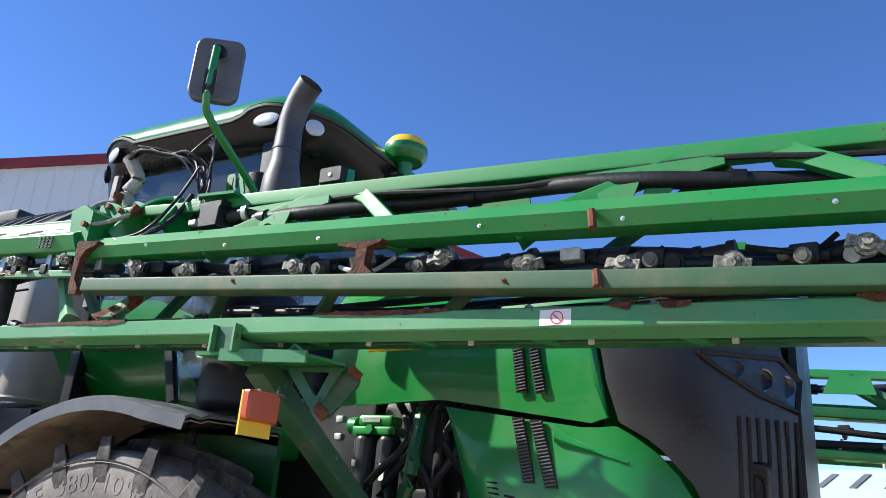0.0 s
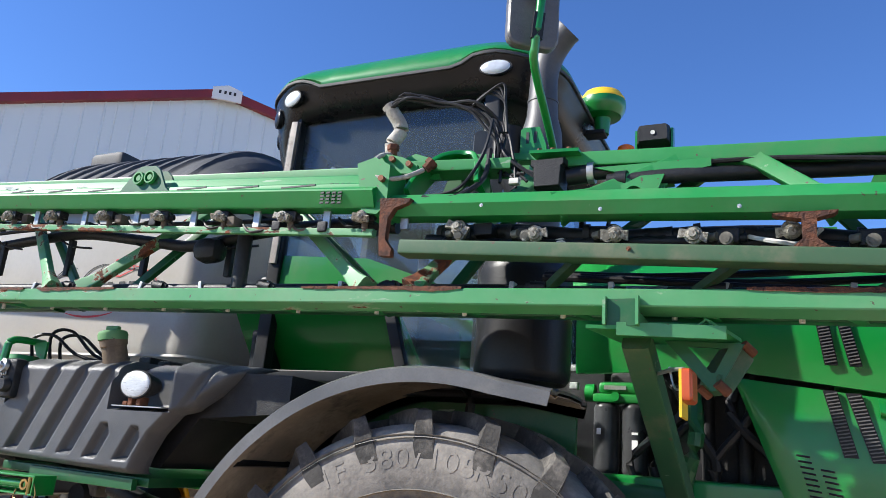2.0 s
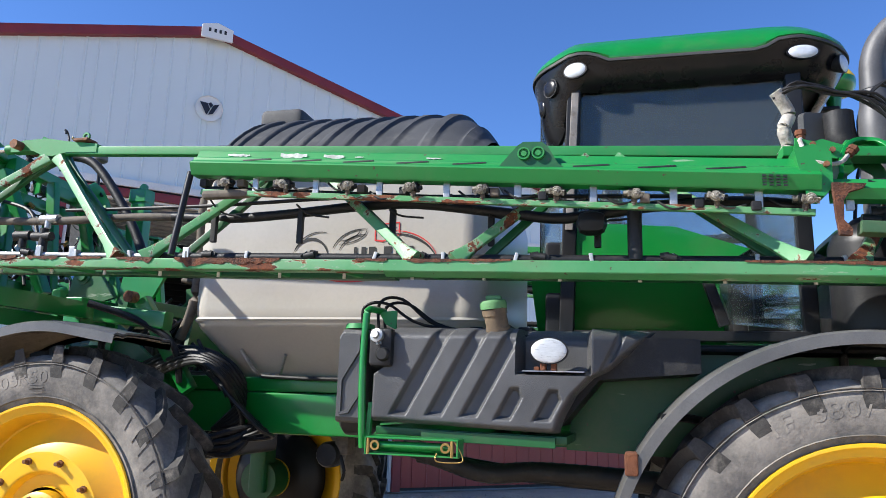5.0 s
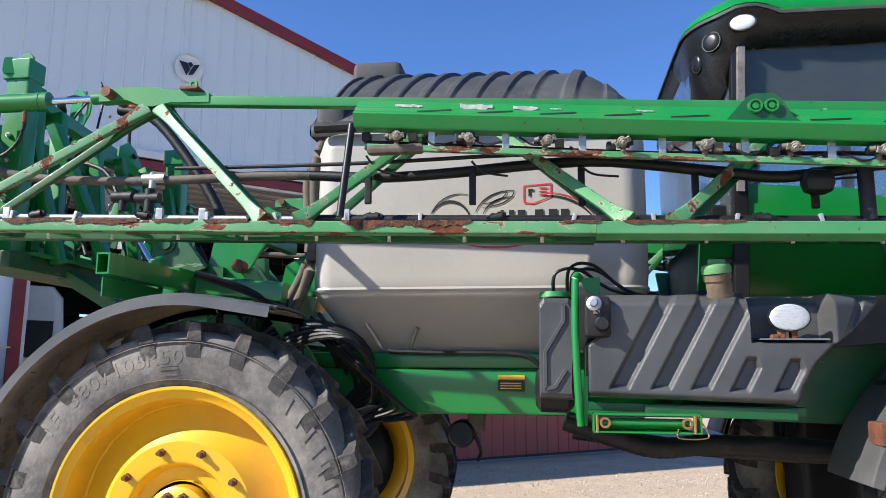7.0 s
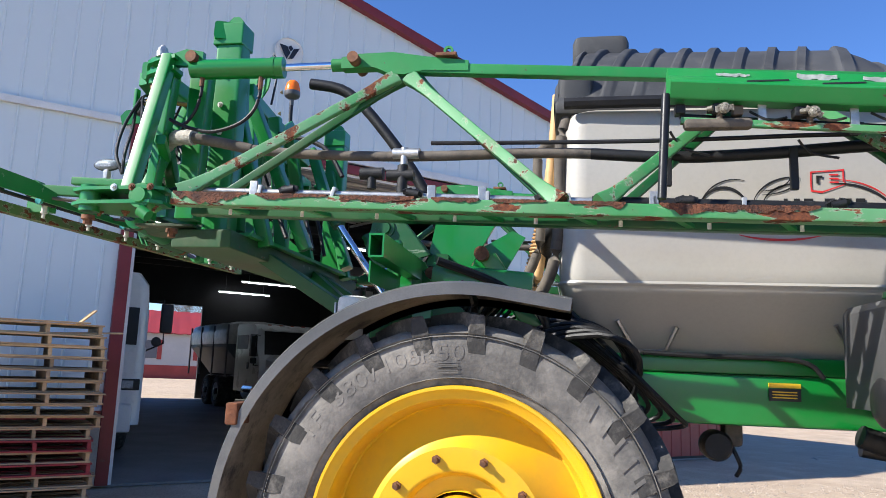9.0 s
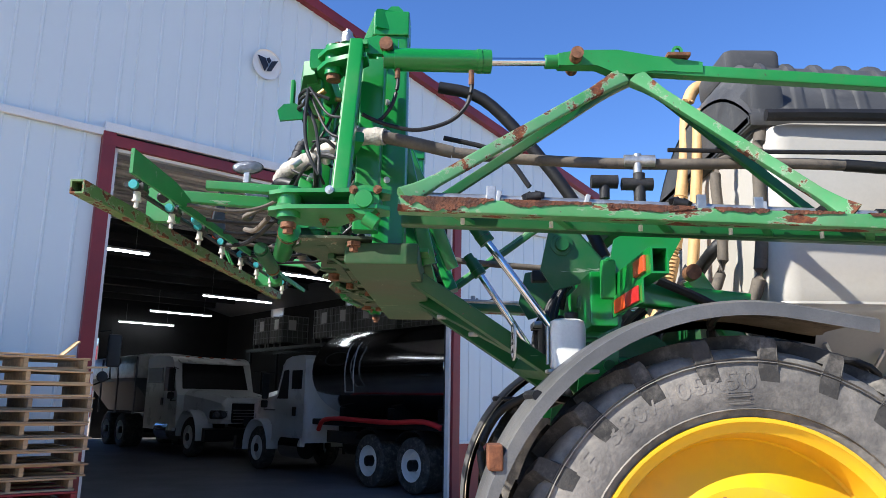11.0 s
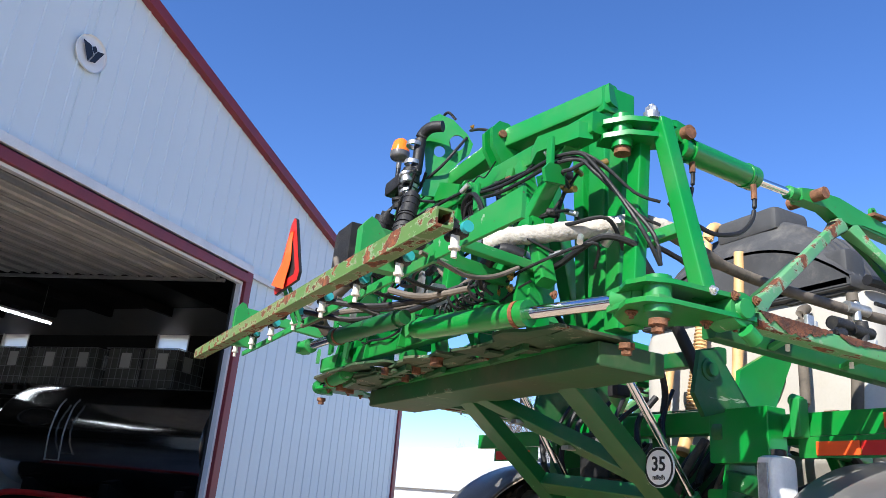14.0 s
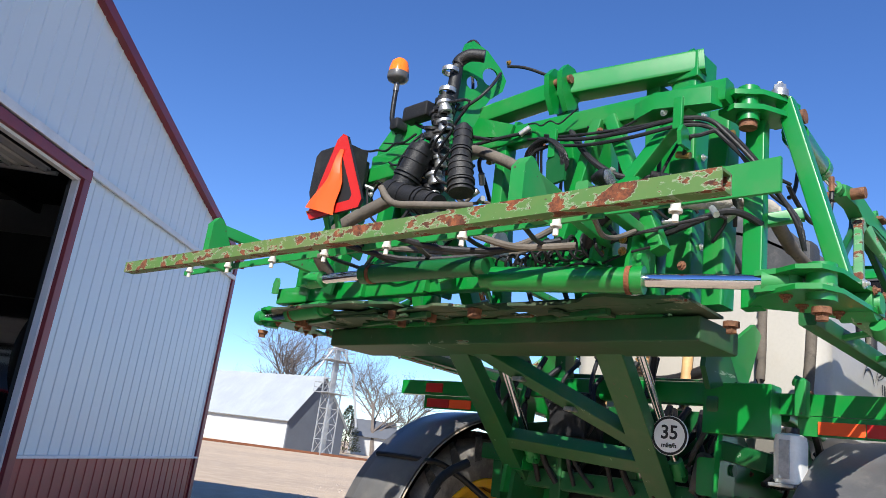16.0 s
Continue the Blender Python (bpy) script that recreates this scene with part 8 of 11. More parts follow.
for k in range(8):
    f = (k + 0.35) / 8.2
    p = Vector((-2.575, -1.70, 2.60)).lerp(Vector((-2.62, 1.80, 2.655)), f)
    nz = new("bar_nozzle")
    nz.parent = rear
    nz.location = p
    nz.scale = (0.78, 0.78, 0.78)
    bm = BM()
    rod(bm, (-0.03, 0, -0.005), (-0.03, 0, -0.055), 0.020, 12)
    rod(bm, (-0.03, 0, -0.055), (-0.03, 0, -0.068), 0.026, 12)
    rod(bm, (-0.03, 0, -0.068), (-0.03, 0, -0.105), 0.013, 10)
    part("tip", bm, M["white_nozzle"], nz, "white nozzle tip")
    bm = BM()
    box(bm, (-0.05, -0.035, -0.01), (0.02, 0.035, 0.035), 0.01)
    rod(bm, (-0.02, 0.03, 0.01), (-0.02, 0.085, 0.012), 0.022, 12)
    rod(bm, (-0.02, -0.03, 0.01), (-0.02, -0.065, 0.012), 0.018, 12)
    part("body", bm, M["plastic"], nz, "black nozzle body")
    bm = BM()
    rod(bm, (-0.02, -0.065, 0.012), (-0.02, -0.092, 0.012), 0.026, 14)
    part("cap", bm, M["teal"], nz, "teal cap")
bm = BM()
tube(bm, [(-2.63, -1.6, 2.615), (-2.65, 0, 2.64), (-2.66, 1.7, 2.66)], 0.012, 8)
tube(bm, [(-2.60, -0.30, 2.62), (-2.45, -0.42, 2.60), (-2.30, -0.62, 2.615), (-2.15, -0.80, 2.68)], 0.014, 8)
tube(bm, [(-2.60, 0.1, 2.64), (-2.40, -0.1, 2.60), (-2.2, -0.35, 2.64), (-2.1, -0.5, 2.70)], 0.014, 8)
rp("bar_hose", bm, "hose", "black nozzle feed lines")
bm = BM()
tube(bm, [(-2.52, 0.35, 2.62), (-2.42, 0.05, 2.66), (-2.25, -0.25, 2.66), (-2.1, -0.5, 2.70), (-2.0, -0.65, 2.80)], 0.015, 8)
tube(bm, [(-2.40, -0.55, 2.66), (-2.30, -0.70, 2.62), (-2.18, -0.90, 2.64)], 0.015, 8)
rp("rear_hose", bm, "hose_tan", "weathered rear hoses")
# slow-vehicle triangle with torn orange sheet, on a black box
smv = new("slow_vehicle_sign")
smv.parent = rear
smv.matrix_basis = Matrix.Translation((-2.735, 0, 0)) @ pose(0, 0, 0, 0, 0, 3) @ Matrix.Translation((2.735, 0, 0))
bm = BM()
tri_o = [(0.155, 2.735), (0.135, 2.705), (-0.185, 2.722), (-0.200, 2.760), (-0.035, 3.075), (-0.005, 3.092), (0.03, 3.07)]
loft(bm, [[(-2.74, y, z) for y, z in tri_o], [(-2.728, y, z) for y, z in tri_o]])
part("backing", bm, M["ink"], smv, "dark peeled backing")
bm = BM()
inner = [(0.03 * 0 + (y - 0.0) * 0.66, 2.83 + (z - 2.83) * 0.62) for y, z in tri_o]
for k in range(7):
    j = (k + 1) % 7
    v = [bm.verts.new((-2.7435, y, z)) for y, z in (tri_o[k], tri_o[j], inner[j], inner[k])]
    bm.faces.new(v)
part("border", bm, M["red"], smv, "red reflective border")
bm = BM()
rows = []
for k in range(9):
    f = k / 8
    z = 3.01 - 0.285 * f
    c = -0.025 + 0.062 * f ** 1.2 + 0.012 * math.sin(9 * f)
    hw = 0.010 + 0.088 * f ** 1.1
    if f > 0.8:
        hw *= 1.0
    rows.append([(-2.750 - 0.022 * f * f - 0.008 * math.sin(g * 3 + f), c + hw * g, z + 0.03 * g * f) for g in (-1, -0.5, 0, 0.5, 1.1)])
sheet(bm, rows, (0.002, 0, 0))
part("torn_sheet", bm, M["hivis"], smv, "torn fluorescent orange sheet")
bm = BM()
for y in (-0.02, 0.05):
    beam(bm, (-2.72, y, 2.72), (-2.64, y, 2.56), 0.03, 0.012)
part("sign_stalk", bm, M["worn"], smv)
bm = BM()
loft(bm, [[(x + d, y, z) for y, z in ((0.80, 3.13), (1.08, 3.13), (1.11, 3.20), (1.10, 3.43), (1.06, 3.46), (0.80, 3.46))] for x, d in ((-2.16, 0.0), (-2.14, -0.02), (-2.0, 0.0))])
box(bm, (-2.005, 0.83, 3.16), (-1.95, 1.05, 3.42), 0.01)
rp("canister_box", bm, "plastic", "black plastic box behind the sign")
# beacon
bea = new("beacon")
bea.parent = rear
bm = BM()
lathe(bm, [(0, 0.105), (0.030, 0.101), (0.052, 0.080), (0.063, 0.035), (0.066, 0.0)], (-1.885, 0.78, 4.035), (0, 0, 1), 20)
part("dome", bm, M["amber"], bea, "amber beacon dome")
bm = BM()
lathe(bm, [(0.068, 0.002), (0.069, -0.03), (0.062, -0.045), (0.04, -0.058), (0.018, -0.066), (0.018, -0.12), (0, -0.12)], (-1.885, 0.78, 4.035), (0, 0, 1), 20)
part("base", bm, M["fender"], bea, "grey beacon base")
bm = BM()
tube(bm, [(-1.885, 0.78, 3.93), (-1.885, 0.78, 3.80), (-1.87, 0.78, 3.70), (-1.80, 0.76, 3.62)], 0.016, 10)
part("stalk", bm, M["black"], bea)
# crane plate with holes, and the black valve stack
def holed_plate(pts, holes, at, thick, material, label, parent, axis="z"):
    """A flat plate with round holes, built from a filled outline."""
    def co(a, b, d):
        return {"x": (d, a, b), "y": (a, d, b), "z": (a, b, d)}[axis]
    bm = BM()
    loops = [[bm.verts.new(co(a, b, at)) for a, b in pts]]
    for cx_, cy_, r in holes:
        loops.append([bm.verts.new(co(cx_ + r * math.cos(2 * math.pi * k / 16), cy_ + r * math.sin(2 * math.pi * k / 16), at)) for k in range(16)])
    edges = [bm.edges.new((lp[k], lp[(k + 1) % len(lp)])) for lp in loops for k in range(len(lp))]
    bmesh.ops.triangle_fill(bm, use_beauty=True, edges=edges)
    ext = bmesh.ops.extrude_face_region(bm, geom=list(bm.faces))
    bmesh.ops.translate(bm, verts=[v for v in ext["geom"] if isinstance(v, bmesh.types.BMVert)], vec=co(0, 0, thick))
    return part("holed_plate", bm, material, parent, label)


crane = holed_plate([(0.30, 3.46), (0.285, 3.65), (0.32, 3.90), (0.285, 4.05), (0.22, 4.09), (0.10, 4.05), (-0.02, 3.95), (-0.07, 3.88), (-0.05, 3.80), (0.04, 3.72), (0.10, 3.62), (0.12, 3.46)], ((0.058, 3.876, 0.062), (0.19, 3.80, 0.045), (0.21, 3.98, 0.018)), -1.76, 0.012, M["green"], "green mounting plate with round holes", rear, "x")
turn = pose(-1.875, 0.05, 0, 0, 0, 65) @ Matrix.Translation((0, 0, 3.46)) @ Matrix.Diagonal((1, 0.76, 0.87, 1)) @ pose(1.76, -0.125, -3.46)
crane.data.transform(turn)
bm = BM()
plate(bm, [(0.95, 3.35), (0.52, 3.35), (0.55, 3.66), (0.68, 3.74), (0.80, 3.70), (0.92, 3.58)], 0.014, "x", -1.83)
plate(bm, [(-0.05, 3.50), (-0.30, 3.40), (-0.28, 3.34), (0.02, 3.40)], 0.014, "x", -1.95)
rp("mount_plate", bm, "green")
vs = new("valve_stack")
vs.parent = rear
vs.location = (-0.13, -0.09, -0.09)
bm = BM()
rod(bm, (-1.93, 0.16, 3.66), (-1.92, 0.16, 3.86), 0.034, 16)
tube(bm, [(-1.92, 0.16, 3.84), (-1.915, 0.155, 3.91), (-1.89, 0.10, 3.945), (-1.84, 0.04, 3.945)], 0.034, 14)
part("stack_pipe", bm, M["plastic"], vs, "black valve stack pipe")
bm = BM()
for z, r in ((3.66, 0.056), (3.61, 0.060), (3.55, 0.058), (3.49, 0.050), (3.42, 0.054), (3.34, 0.056), (3.26, 0.050), (3.18, 0.054)):
    lathe(bm, [(0.02, -0.03), (r, -0.025), (r, 0.0), (r * 0.8, 0.006), (r * 0.8, 0.02), (0.02, 0.03)], (-1.96, 0.17, z), (0, 0, 1), 18)
rod(bm, (-1.96, 0.17, 3.12), (-1.93, 0.16, 3.7), 0.030, 12)
part("stack_fitting", bm, M["plastic"], vs, "ribbed black couplings")
bm = BM()
for z in (3.72, 3.84, 3.57, 3.45, 3.30, 3.22):
    lathe(bm, [(0.035, -0.012), (0.047, -0.012), (0.047, 0.012), (0.035, 0.012)], (-1.955, 0.168, z), (0, 0, 1), 18, True)
part("band_clamp", bm, M["steel"], vs, "bright band clamps")
bm = BM()
box(bm, (-1.99, 0.28, 3.60), (-1.91, 0.48, 3.69), 0.015)
part("actuator", bm, M["plastic"], vs, "black actuator box")
for p, q, r in (((-2.08, 0.16, 3.34), (-2.12, 0.24, 3.10), 0.064), ((-2.04, -0.08, 3.40), (-2.10, -0.15, 3.18), 0.046), ((-2.10, -0.15, 3.19), (-2.11, -0.19, 3.03), 0.058), ((-2.16, 0.27, 3.10), (-2.14, -0.08, 2.97), 0.058)):
    bm = BM()
    rod(bm, p, q, r, 20)
    d = (Vector(q) - Vector(p))
    for f_ in (0.10, 0.30, 0.58, 0.66, 0.86):
        rod(bm, Vector(p) + d * f_, Vector(p) + d * (f_ + 0.045), r * (1.14 if f_ > 0.5 else 1.07), 20)
    rod(bm, Vector(p) - d.normalized() * 0.03, Vector(p), r * 0.6, 16)
    part("filter_bowl", bm, M["plastic"], vs, "black strainer bowl")
bm = BM()
rng = random.Random(3)
for k in range(7):
    a, b = rng.uniform(-0.1, 0.3), rng.uniform(3.3, 3.7)
    tube(bm, [(-1.98, 0.2 + a * 0.3, b), (-2.04, a, b - 0.08), (-2.02, a + 0.1, b - 0.2), (-1.96, a - 0.1, b - 0.28)], 0.008, 6)
part("loom", bm, M["hose"], vs)
bm = BM()
tube(bm, [(-2.16, 0.10, 3.08), (-2.24, 0.30, 2.97), (-2.30, 0.50, 2.87), (-2.32, 0.66, 2.74), (-2.2, 0.7, 2.64)], 0.034, 12)
tube(bm, [(-2.0, -0.05, 3.30), (-2.02, -0.2, 3.24), (-2.04, -0.45, 3.10), (-2.02, -0.6, 2.95)], 0.028, 12)
tube(bm, [(-2.5, -0.02, 2.92), (-2.5, -0.12, 2.83), (-2.48, -0.30, 2.80), (-2.3, -0.42, 2.84)], 0.016, 10)
rp("suction_hose", bm, "hose_tan", "dusty suction hoses")
# cloth-wrapped hose across the near side, and dark hoses
bm = BM()
pts = [(-2.12, -0.93, 2.84), (-2.06, -1.02, 2.87), (-1.95, -1.12, 2.885), (-1.80, -1.24, 2.91), (-1.66, -1.36, 2.93), (-1.52, -1.40, 2.92)]
sweep(bm, ring(0.042, 12), smooth_path(pts, 6), (0, 0, 1), True, [1 + 0.08 * math.sin(i * 2.3) for i in range(31)])
rp("wrapped_hose", bm, "wrap", "pale cloth-wrapped hose")
bm = BM()
tube(bm, [(-1.54, -1.40, 2.92), (-1.40, -1.38, 2.90), (-1.2, -1.36, 2.86)], 0.030, 12)
rp("feed_hose", bm, "hose_tan")
bm = BM()
tube(bm, [(-2.02, -1.06, 2.78), (-2.10, -1.02, 2.80), (-2.14, -0.96, 2.74), (-2.10, -0.90, 2.66)], 0.03, 10)
for k in range(2):
    tube(bm, [(-1.95, -0.40 - 0.1 * k, 3.30), (-2.0, -0.8, 3.22 - 0.02 * k), (-1.93, -1.21, 3.21 + 0.02 * k), (-1.88, -1.36, 3.12 + 0.04 * k), (-1.78, -1.48, 2.92 + 0.08 * k), (-1.70, -1.54, 2.86 + 0.1 * k)], 0.007, 8)
tube(bm, [(-1.30, -0.30, 3.66), (-1.02, -0.30, 3.58), (-0.72, -0.32, 3.26), (-0.46, -0.35, 2.89), (-0.30, -0.40, 2.55)], 0.038, 10)
tube(bm, [(-1.25, -0.9, 3.1), (-0.95, -0.95, 3.0), (-0.8, -1.0, 2.8)], 0.014, 8)
for k in range(4):
    y = -0.55 + 0.25 * k
    tube(bm, [(-1.3, y, 2.52), (-1.45, y + 0.05, 2.75 + 0.05 * k), (-1.7, y - 0.05, 2.80), (-1.9, y, 2.66)], 0.014, 8)
rp("hydraulic_hose", bm, "hose", "black hydraulic hoses")
bm = BM()
tube(bm, [(-2.06 + 0.035 * math.cos(k * 0.9), -0.72 + 0.008 * k, 2.64 + 0.035 * math.sin(k * 0.9)) for k in range(40)], 0.006, 6, True, 2)
rp("coil_spring", bm, "hose", "black coiled spring hose")
# oval marker lamp on a bar
bm = BM()
beam(bm, (-2.45, -1.10, 2.76), (-1.95, -1.05, 2.745), 0.05, 0.045)
rp("lamp_bar", bm, "worn", "green lamp bar")
m0 = pose(-2.255, -1.07, 2.865, 0, -6, 14)
pts = [(0.075 * math.cos(2 * math.pi * k / 24), 0.034 * math.sin(2 * math.pi * k / 24)) for k in range(24)]
bm = BM()
loft(bm, [[m0 @ Vector((a * k, y, b * k)) for a, b in pts] for y, k in ((0.05, 0.45), (0.02, 0.9), (0.0, 1.05), (-0.012, 1.05), (-0.014, 0.98))])
ol = rp("marker_lamp", bm, "plastic", "oval work lamp on the carrier")
bm = BM()
loft(bm, [[m0 @ Vector((a * k, y, b * k)) for a, b in pts] for y, k in ((-0.0145, 0.97), (-0.022, 0.7), (-0.026, 0.3))])
part("lens", bm, M["lens"], ol, "clear ribbed lens")
bm = BM()
box(bm, (-2.27, -1.09, 2.78), (-2.24, -1.05, 2.84), 0.005)
part("stem", bm, M["steel"], ol)
m1 = pose(-2.30, -0.70, 2.83, 0, 0, 20)
bm = BM()
loft(bm, [[m1 @ Vector((a * 0.9 * k, y, b * 1.2 * k)) for a, b in pts] for y, k in ((0.05, 0.45), (0.02, 0.9), (0.0, 1.05), (-0.012, 1.0))])
rp("marker_lamp", bm, "lens", "dull clear work lamp")
bm = BM()
m2 = pose(-2.42, 0.55, 2.70, 10, 0, 0)
loft(bm, [[m2 @ Vector((a * k, y, b * k)) for a, b in pts] for y, k in ((0.0, 0.9), (-0.02, 1.0), (-0.05, 0.9), (-0.07, 0.5))])
rp("marker_lamp", bm, "plastic", "ribbed black lamp back")
# welded lift frame down to the tail, with two polished struts
LN = Vector((0.633, 0, 1.0)).normalized()
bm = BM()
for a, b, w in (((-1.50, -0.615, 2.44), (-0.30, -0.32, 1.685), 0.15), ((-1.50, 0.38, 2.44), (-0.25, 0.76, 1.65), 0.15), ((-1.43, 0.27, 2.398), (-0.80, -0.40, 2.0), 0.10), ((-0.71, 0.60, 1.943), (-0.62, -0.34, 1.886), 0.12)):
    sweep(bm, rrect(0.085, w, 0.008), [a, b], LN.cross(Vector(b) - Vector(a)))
# the shadow on the lift frame is put into its darker green
rp("lift_frame", bm, "green_dk", "green welded lift frame, darkened for shade")
bm = BM()
for f_ in (0.30, 0.62):
    c_ = Vector((-1.43, 0.27, 2.398)).lerp(Vector((-0.80, -0.40, 2.0)), f_) - LN * 0.05
    box(bm, c_ - Vector((0.03, 0.03, 0.012)), c_ + Vector((0.03, 0.03, 0.012)), 0.004)
rp("hose_clip", bm, "steel", "small clips on the lift frame")
for top_, bot_ in (((-1.01, -0.42, 2.65), (-0.496, -0.456, 1.95)), ((-1.016, 0.56, 2.62), (-0.57, 0.53, 1.95))):
    d_ = Vector(bot_) - Vector(top_)
    cylinder(Vector(top_) - d_ * 0.12, Vector(top_) + d_ * 0.02, Vector(bot_) + d_ * 0.05, 0.045, 0.024, "lift_cylinder", "green_dk", "lift cylinder with bright rod", False)
for p_ in ((-0.36, -0.72, 1.90), (-0.36, -0.72, 1.68), (-0.40, 0.72, 1.72), (-0.45, -0.70, 2.24)):
    bm = BM()
    lathe(bm, [(0, 0.03), (0.03, 0.03), (0.032, 0.015), (0.062, 0.012), (0.066, 0), (0.066, -0.05)], p_, (0, -1, 0), 22)
    rp("pivot_boss", bm, "green_dk", "round pivot boss")
bm = BM()
for q in (-1, 1):
    plate(bm, [(-0.55, 1.6), (-0.35, 1.6), (-0.28, 2.2), (-0.4, 2.35), (-0.5, 2.0)], 0.03, "y", q * 0.72)
    plate(bm, [(-0.35, 2.34), (-0.10, 2.30), (0.15, 2.75), (0.05, 2.80), (-0.30, 2.60)], 0.03, "y", q * 0.66)
rp("lift_tower", bm, "green", "green lift tower plates")
bm = BM()
box(bm, (-0.50, -1.0, 2.08), (-0.36, -0.62, 2.36), 0.01)
beam(bm, (-0.43, -0.62, 2.30), (-0.43, 0.62, 2.30), 0.10, 0.13)
rp("tower_box", bm, "green", "green tower box")
# rear light bars
for q in (-1, 1):
    bm = BM()
    y1 = 1.785 if q < 0 else 2.0
    o0 = [(-0.036, -0.055), (0.036, -0.055), (0.036, 0.055), (-0.036, 0.055)]
    i0 = [(-0.028, -0.046), (0.028, -0.046), (0.028, 0.046), (-0.028, 0.046)]
    loft(bm, [[(-0.36 + a, q * (y1 - 0.2), 2.27 + b) for a, b in i0], [(-0.36 + a, q * y1, 2.27 + b) for a, b in i0], [(-0.36 + a, q * y1, 2.27 + b) for a, b in o0], [(-0.36 + a, q * 0.95, 2.27 + b) for a, b in o0]])
    lb = rp("light_bar", bm, "green", "square green light bar", None, 30)
    bm = BM()
    box(bm, (-0.409, q * 1.62 - 0.09, 2.235), (-0.395, q * 1.62 + 0.09, 2.305), 0.004)
    rp("tail_lamp", bm, "orange_lens" if q < 0 else "red", "rear marker lamp", lb)
    bm = BM()
    lo, hi = sorted((q * 1.20, q * 1.42))
    box(bm, (-0.425, lo, 2.12), (-0.415, hi, 2.185), 0.003)
    rp("reflector_strip", bm, "hivis", "orange reflective strip", lb)
    bm = BM()
    lo, hi = sorted((q * 1.425, q * 1.66))
    box(bm, (-0.425, lo, 2.12), (-0.415, hi, 2.185), 0.003)
    rp("reflector_strip", bm, "red", "red reflective strip", lb)
    bm = BM()
    beam(bm, (-0.41, q * 1.1, 2.16), (-0.41, q * 1.7, 2.16), 0.008, 0.10)
    rp("strip_backing", bm, "green", "", lb)
bm = BM()
rod(bm, (-0.43, -1.14, 2.37), (-0.43, -1.09, 2.39), 0.03, 10)
box(bm, (-0.47, -1.16, 2.20), (-0.40, -1.10, 2.39), 0.01)
rp("bar_bracket", bm, "worn", "worn green bar bracket")
# speed sign
spd = new("speed_sign")
spd.parent = rear
ms = pose(-0.862, -0.625, 2.026, 90, 0, -88)
bm = BM()
loft(bm, [[ms @ Vector((0.10 * k * math.cos(2 * math.pi * i / 36), 0.10 * k * math.sin(2 * math.pi * i / 36), z)) for i in range(36)] for z, k in ((-0.01, 1.0), (0.0, 1.0))])
part("disc", bm, M["decal"], spd, "round white speed disc")
bm = BM()
for i in range(36):
    a, b = 2 * math.pi * i / 36, 2 * math.pi * (i + 1) / 36
    for r0, r1 in ((0.085, 0.098),):
        bm.faces.new([bm.verts.new(ms @ Vector((r * math.cos(t), r * math.sin(t), 0.001))) for r, t in ((r0, a), (r1, a), (r1, b), (r0, b))])
for words, size, dy in (("35", 0.098, -0.016), ("mile/h", 0.034, -0.060)):
    me = text_mesh(words, size, 0.001, bold=0.02 * size)
    me.transform(ms @ Matrix.Translation((0, dy, 0.0015)))
    bm.from_mesh(me)
    bpy.data.meshes.remove(me)
part("speed_text", bm, M["ink"], spd, "black ring and figures")
# washer bottle
bm = BM()
secs = [[(-0.64 + a, -1.15 + b, z) for a, b in rrect(0.17 * k, 0.13 * k, 0.05 * k)] for z, k in ((1.86, 0.9), (1.875, 1.0), (2.05, 1.0), (2.085, 0.92), (2.095, 0.7))]
loft(bm, secs)
wb = rp("washer_bottle", bm, "white", "translucent white fluid bottle")
bm = BM()
lathe(bm, [(0, 0.035), (0.03, 0.035), (0.034, 0.03), (0.034, 0.0)], (-0.62, -1.15, 2.093), (0, 0, 1), 18)
part("bottle_cap", bm, M["plastic"], wb)
bm = BM()
box(bm, (-0.742, -1.18, 1.88), (-0.732, -1.13, 2.06), 0.003)
box(bm, (-0.74, -1.2, 1.84), (-0.5, -1.08, 1.858), 0.004)
part("bottle_bracket", bm, M["steel"], wb)
bm = BM()
beam(bm, (-0.50, -1.0, 1.95), (-0.45, -0.72, 2.0), 0.08, 0.1)
part("bottle_mount", bm, M["green_dk"], wb)
# big hoses at the tank's rear and under the carrier
bm = BM()
tube(bm, [(0.60, 0.22, 3.90), (0.50, 0.22, 3.90), (0.43, 0.22, 3.75), (0.40, 0.22, 3.38), (0.357, 0.22, 3.10), (0.302, 0.22, 2.74), (0.224, 0.22, 2.43), (0.12, 0.20, 2.2)], 0.043, 12)
rp("orange_hose", bm, "hose_orange", "orange corrugated suction hose")
bm = BM()
for k in range(26):
    f = k / 26
    lathe(bm, [(0.042, -0.008), (0.049, 0), (0.042, 0.008)], (0.357 - 0.133 * f, 0.22, 3.10 - 0.67 * f), (0.2, 0, 1), 12)
rp("hose_rib", bm, "hose_orange")
bm = BM()
tube(bm, [(0.48, -0.85, 3.18), (0.44, -0.88, 3.0), (0.44, -0.86, 2.6), (0.40, -0.84, 2.3), (0.30, -0.80, 2.1)], 0.034, 12)
tube(bm, [(0.40, -0.6, 3.1), (0.30, -0.62, 3.0), (0.32, -0.6, 2.5), (0.2, -0.6, 2.2)], 0.03, 10)
rp("tank_hose", bm, "hose_tan", "tan suction hose")
bm = BM()
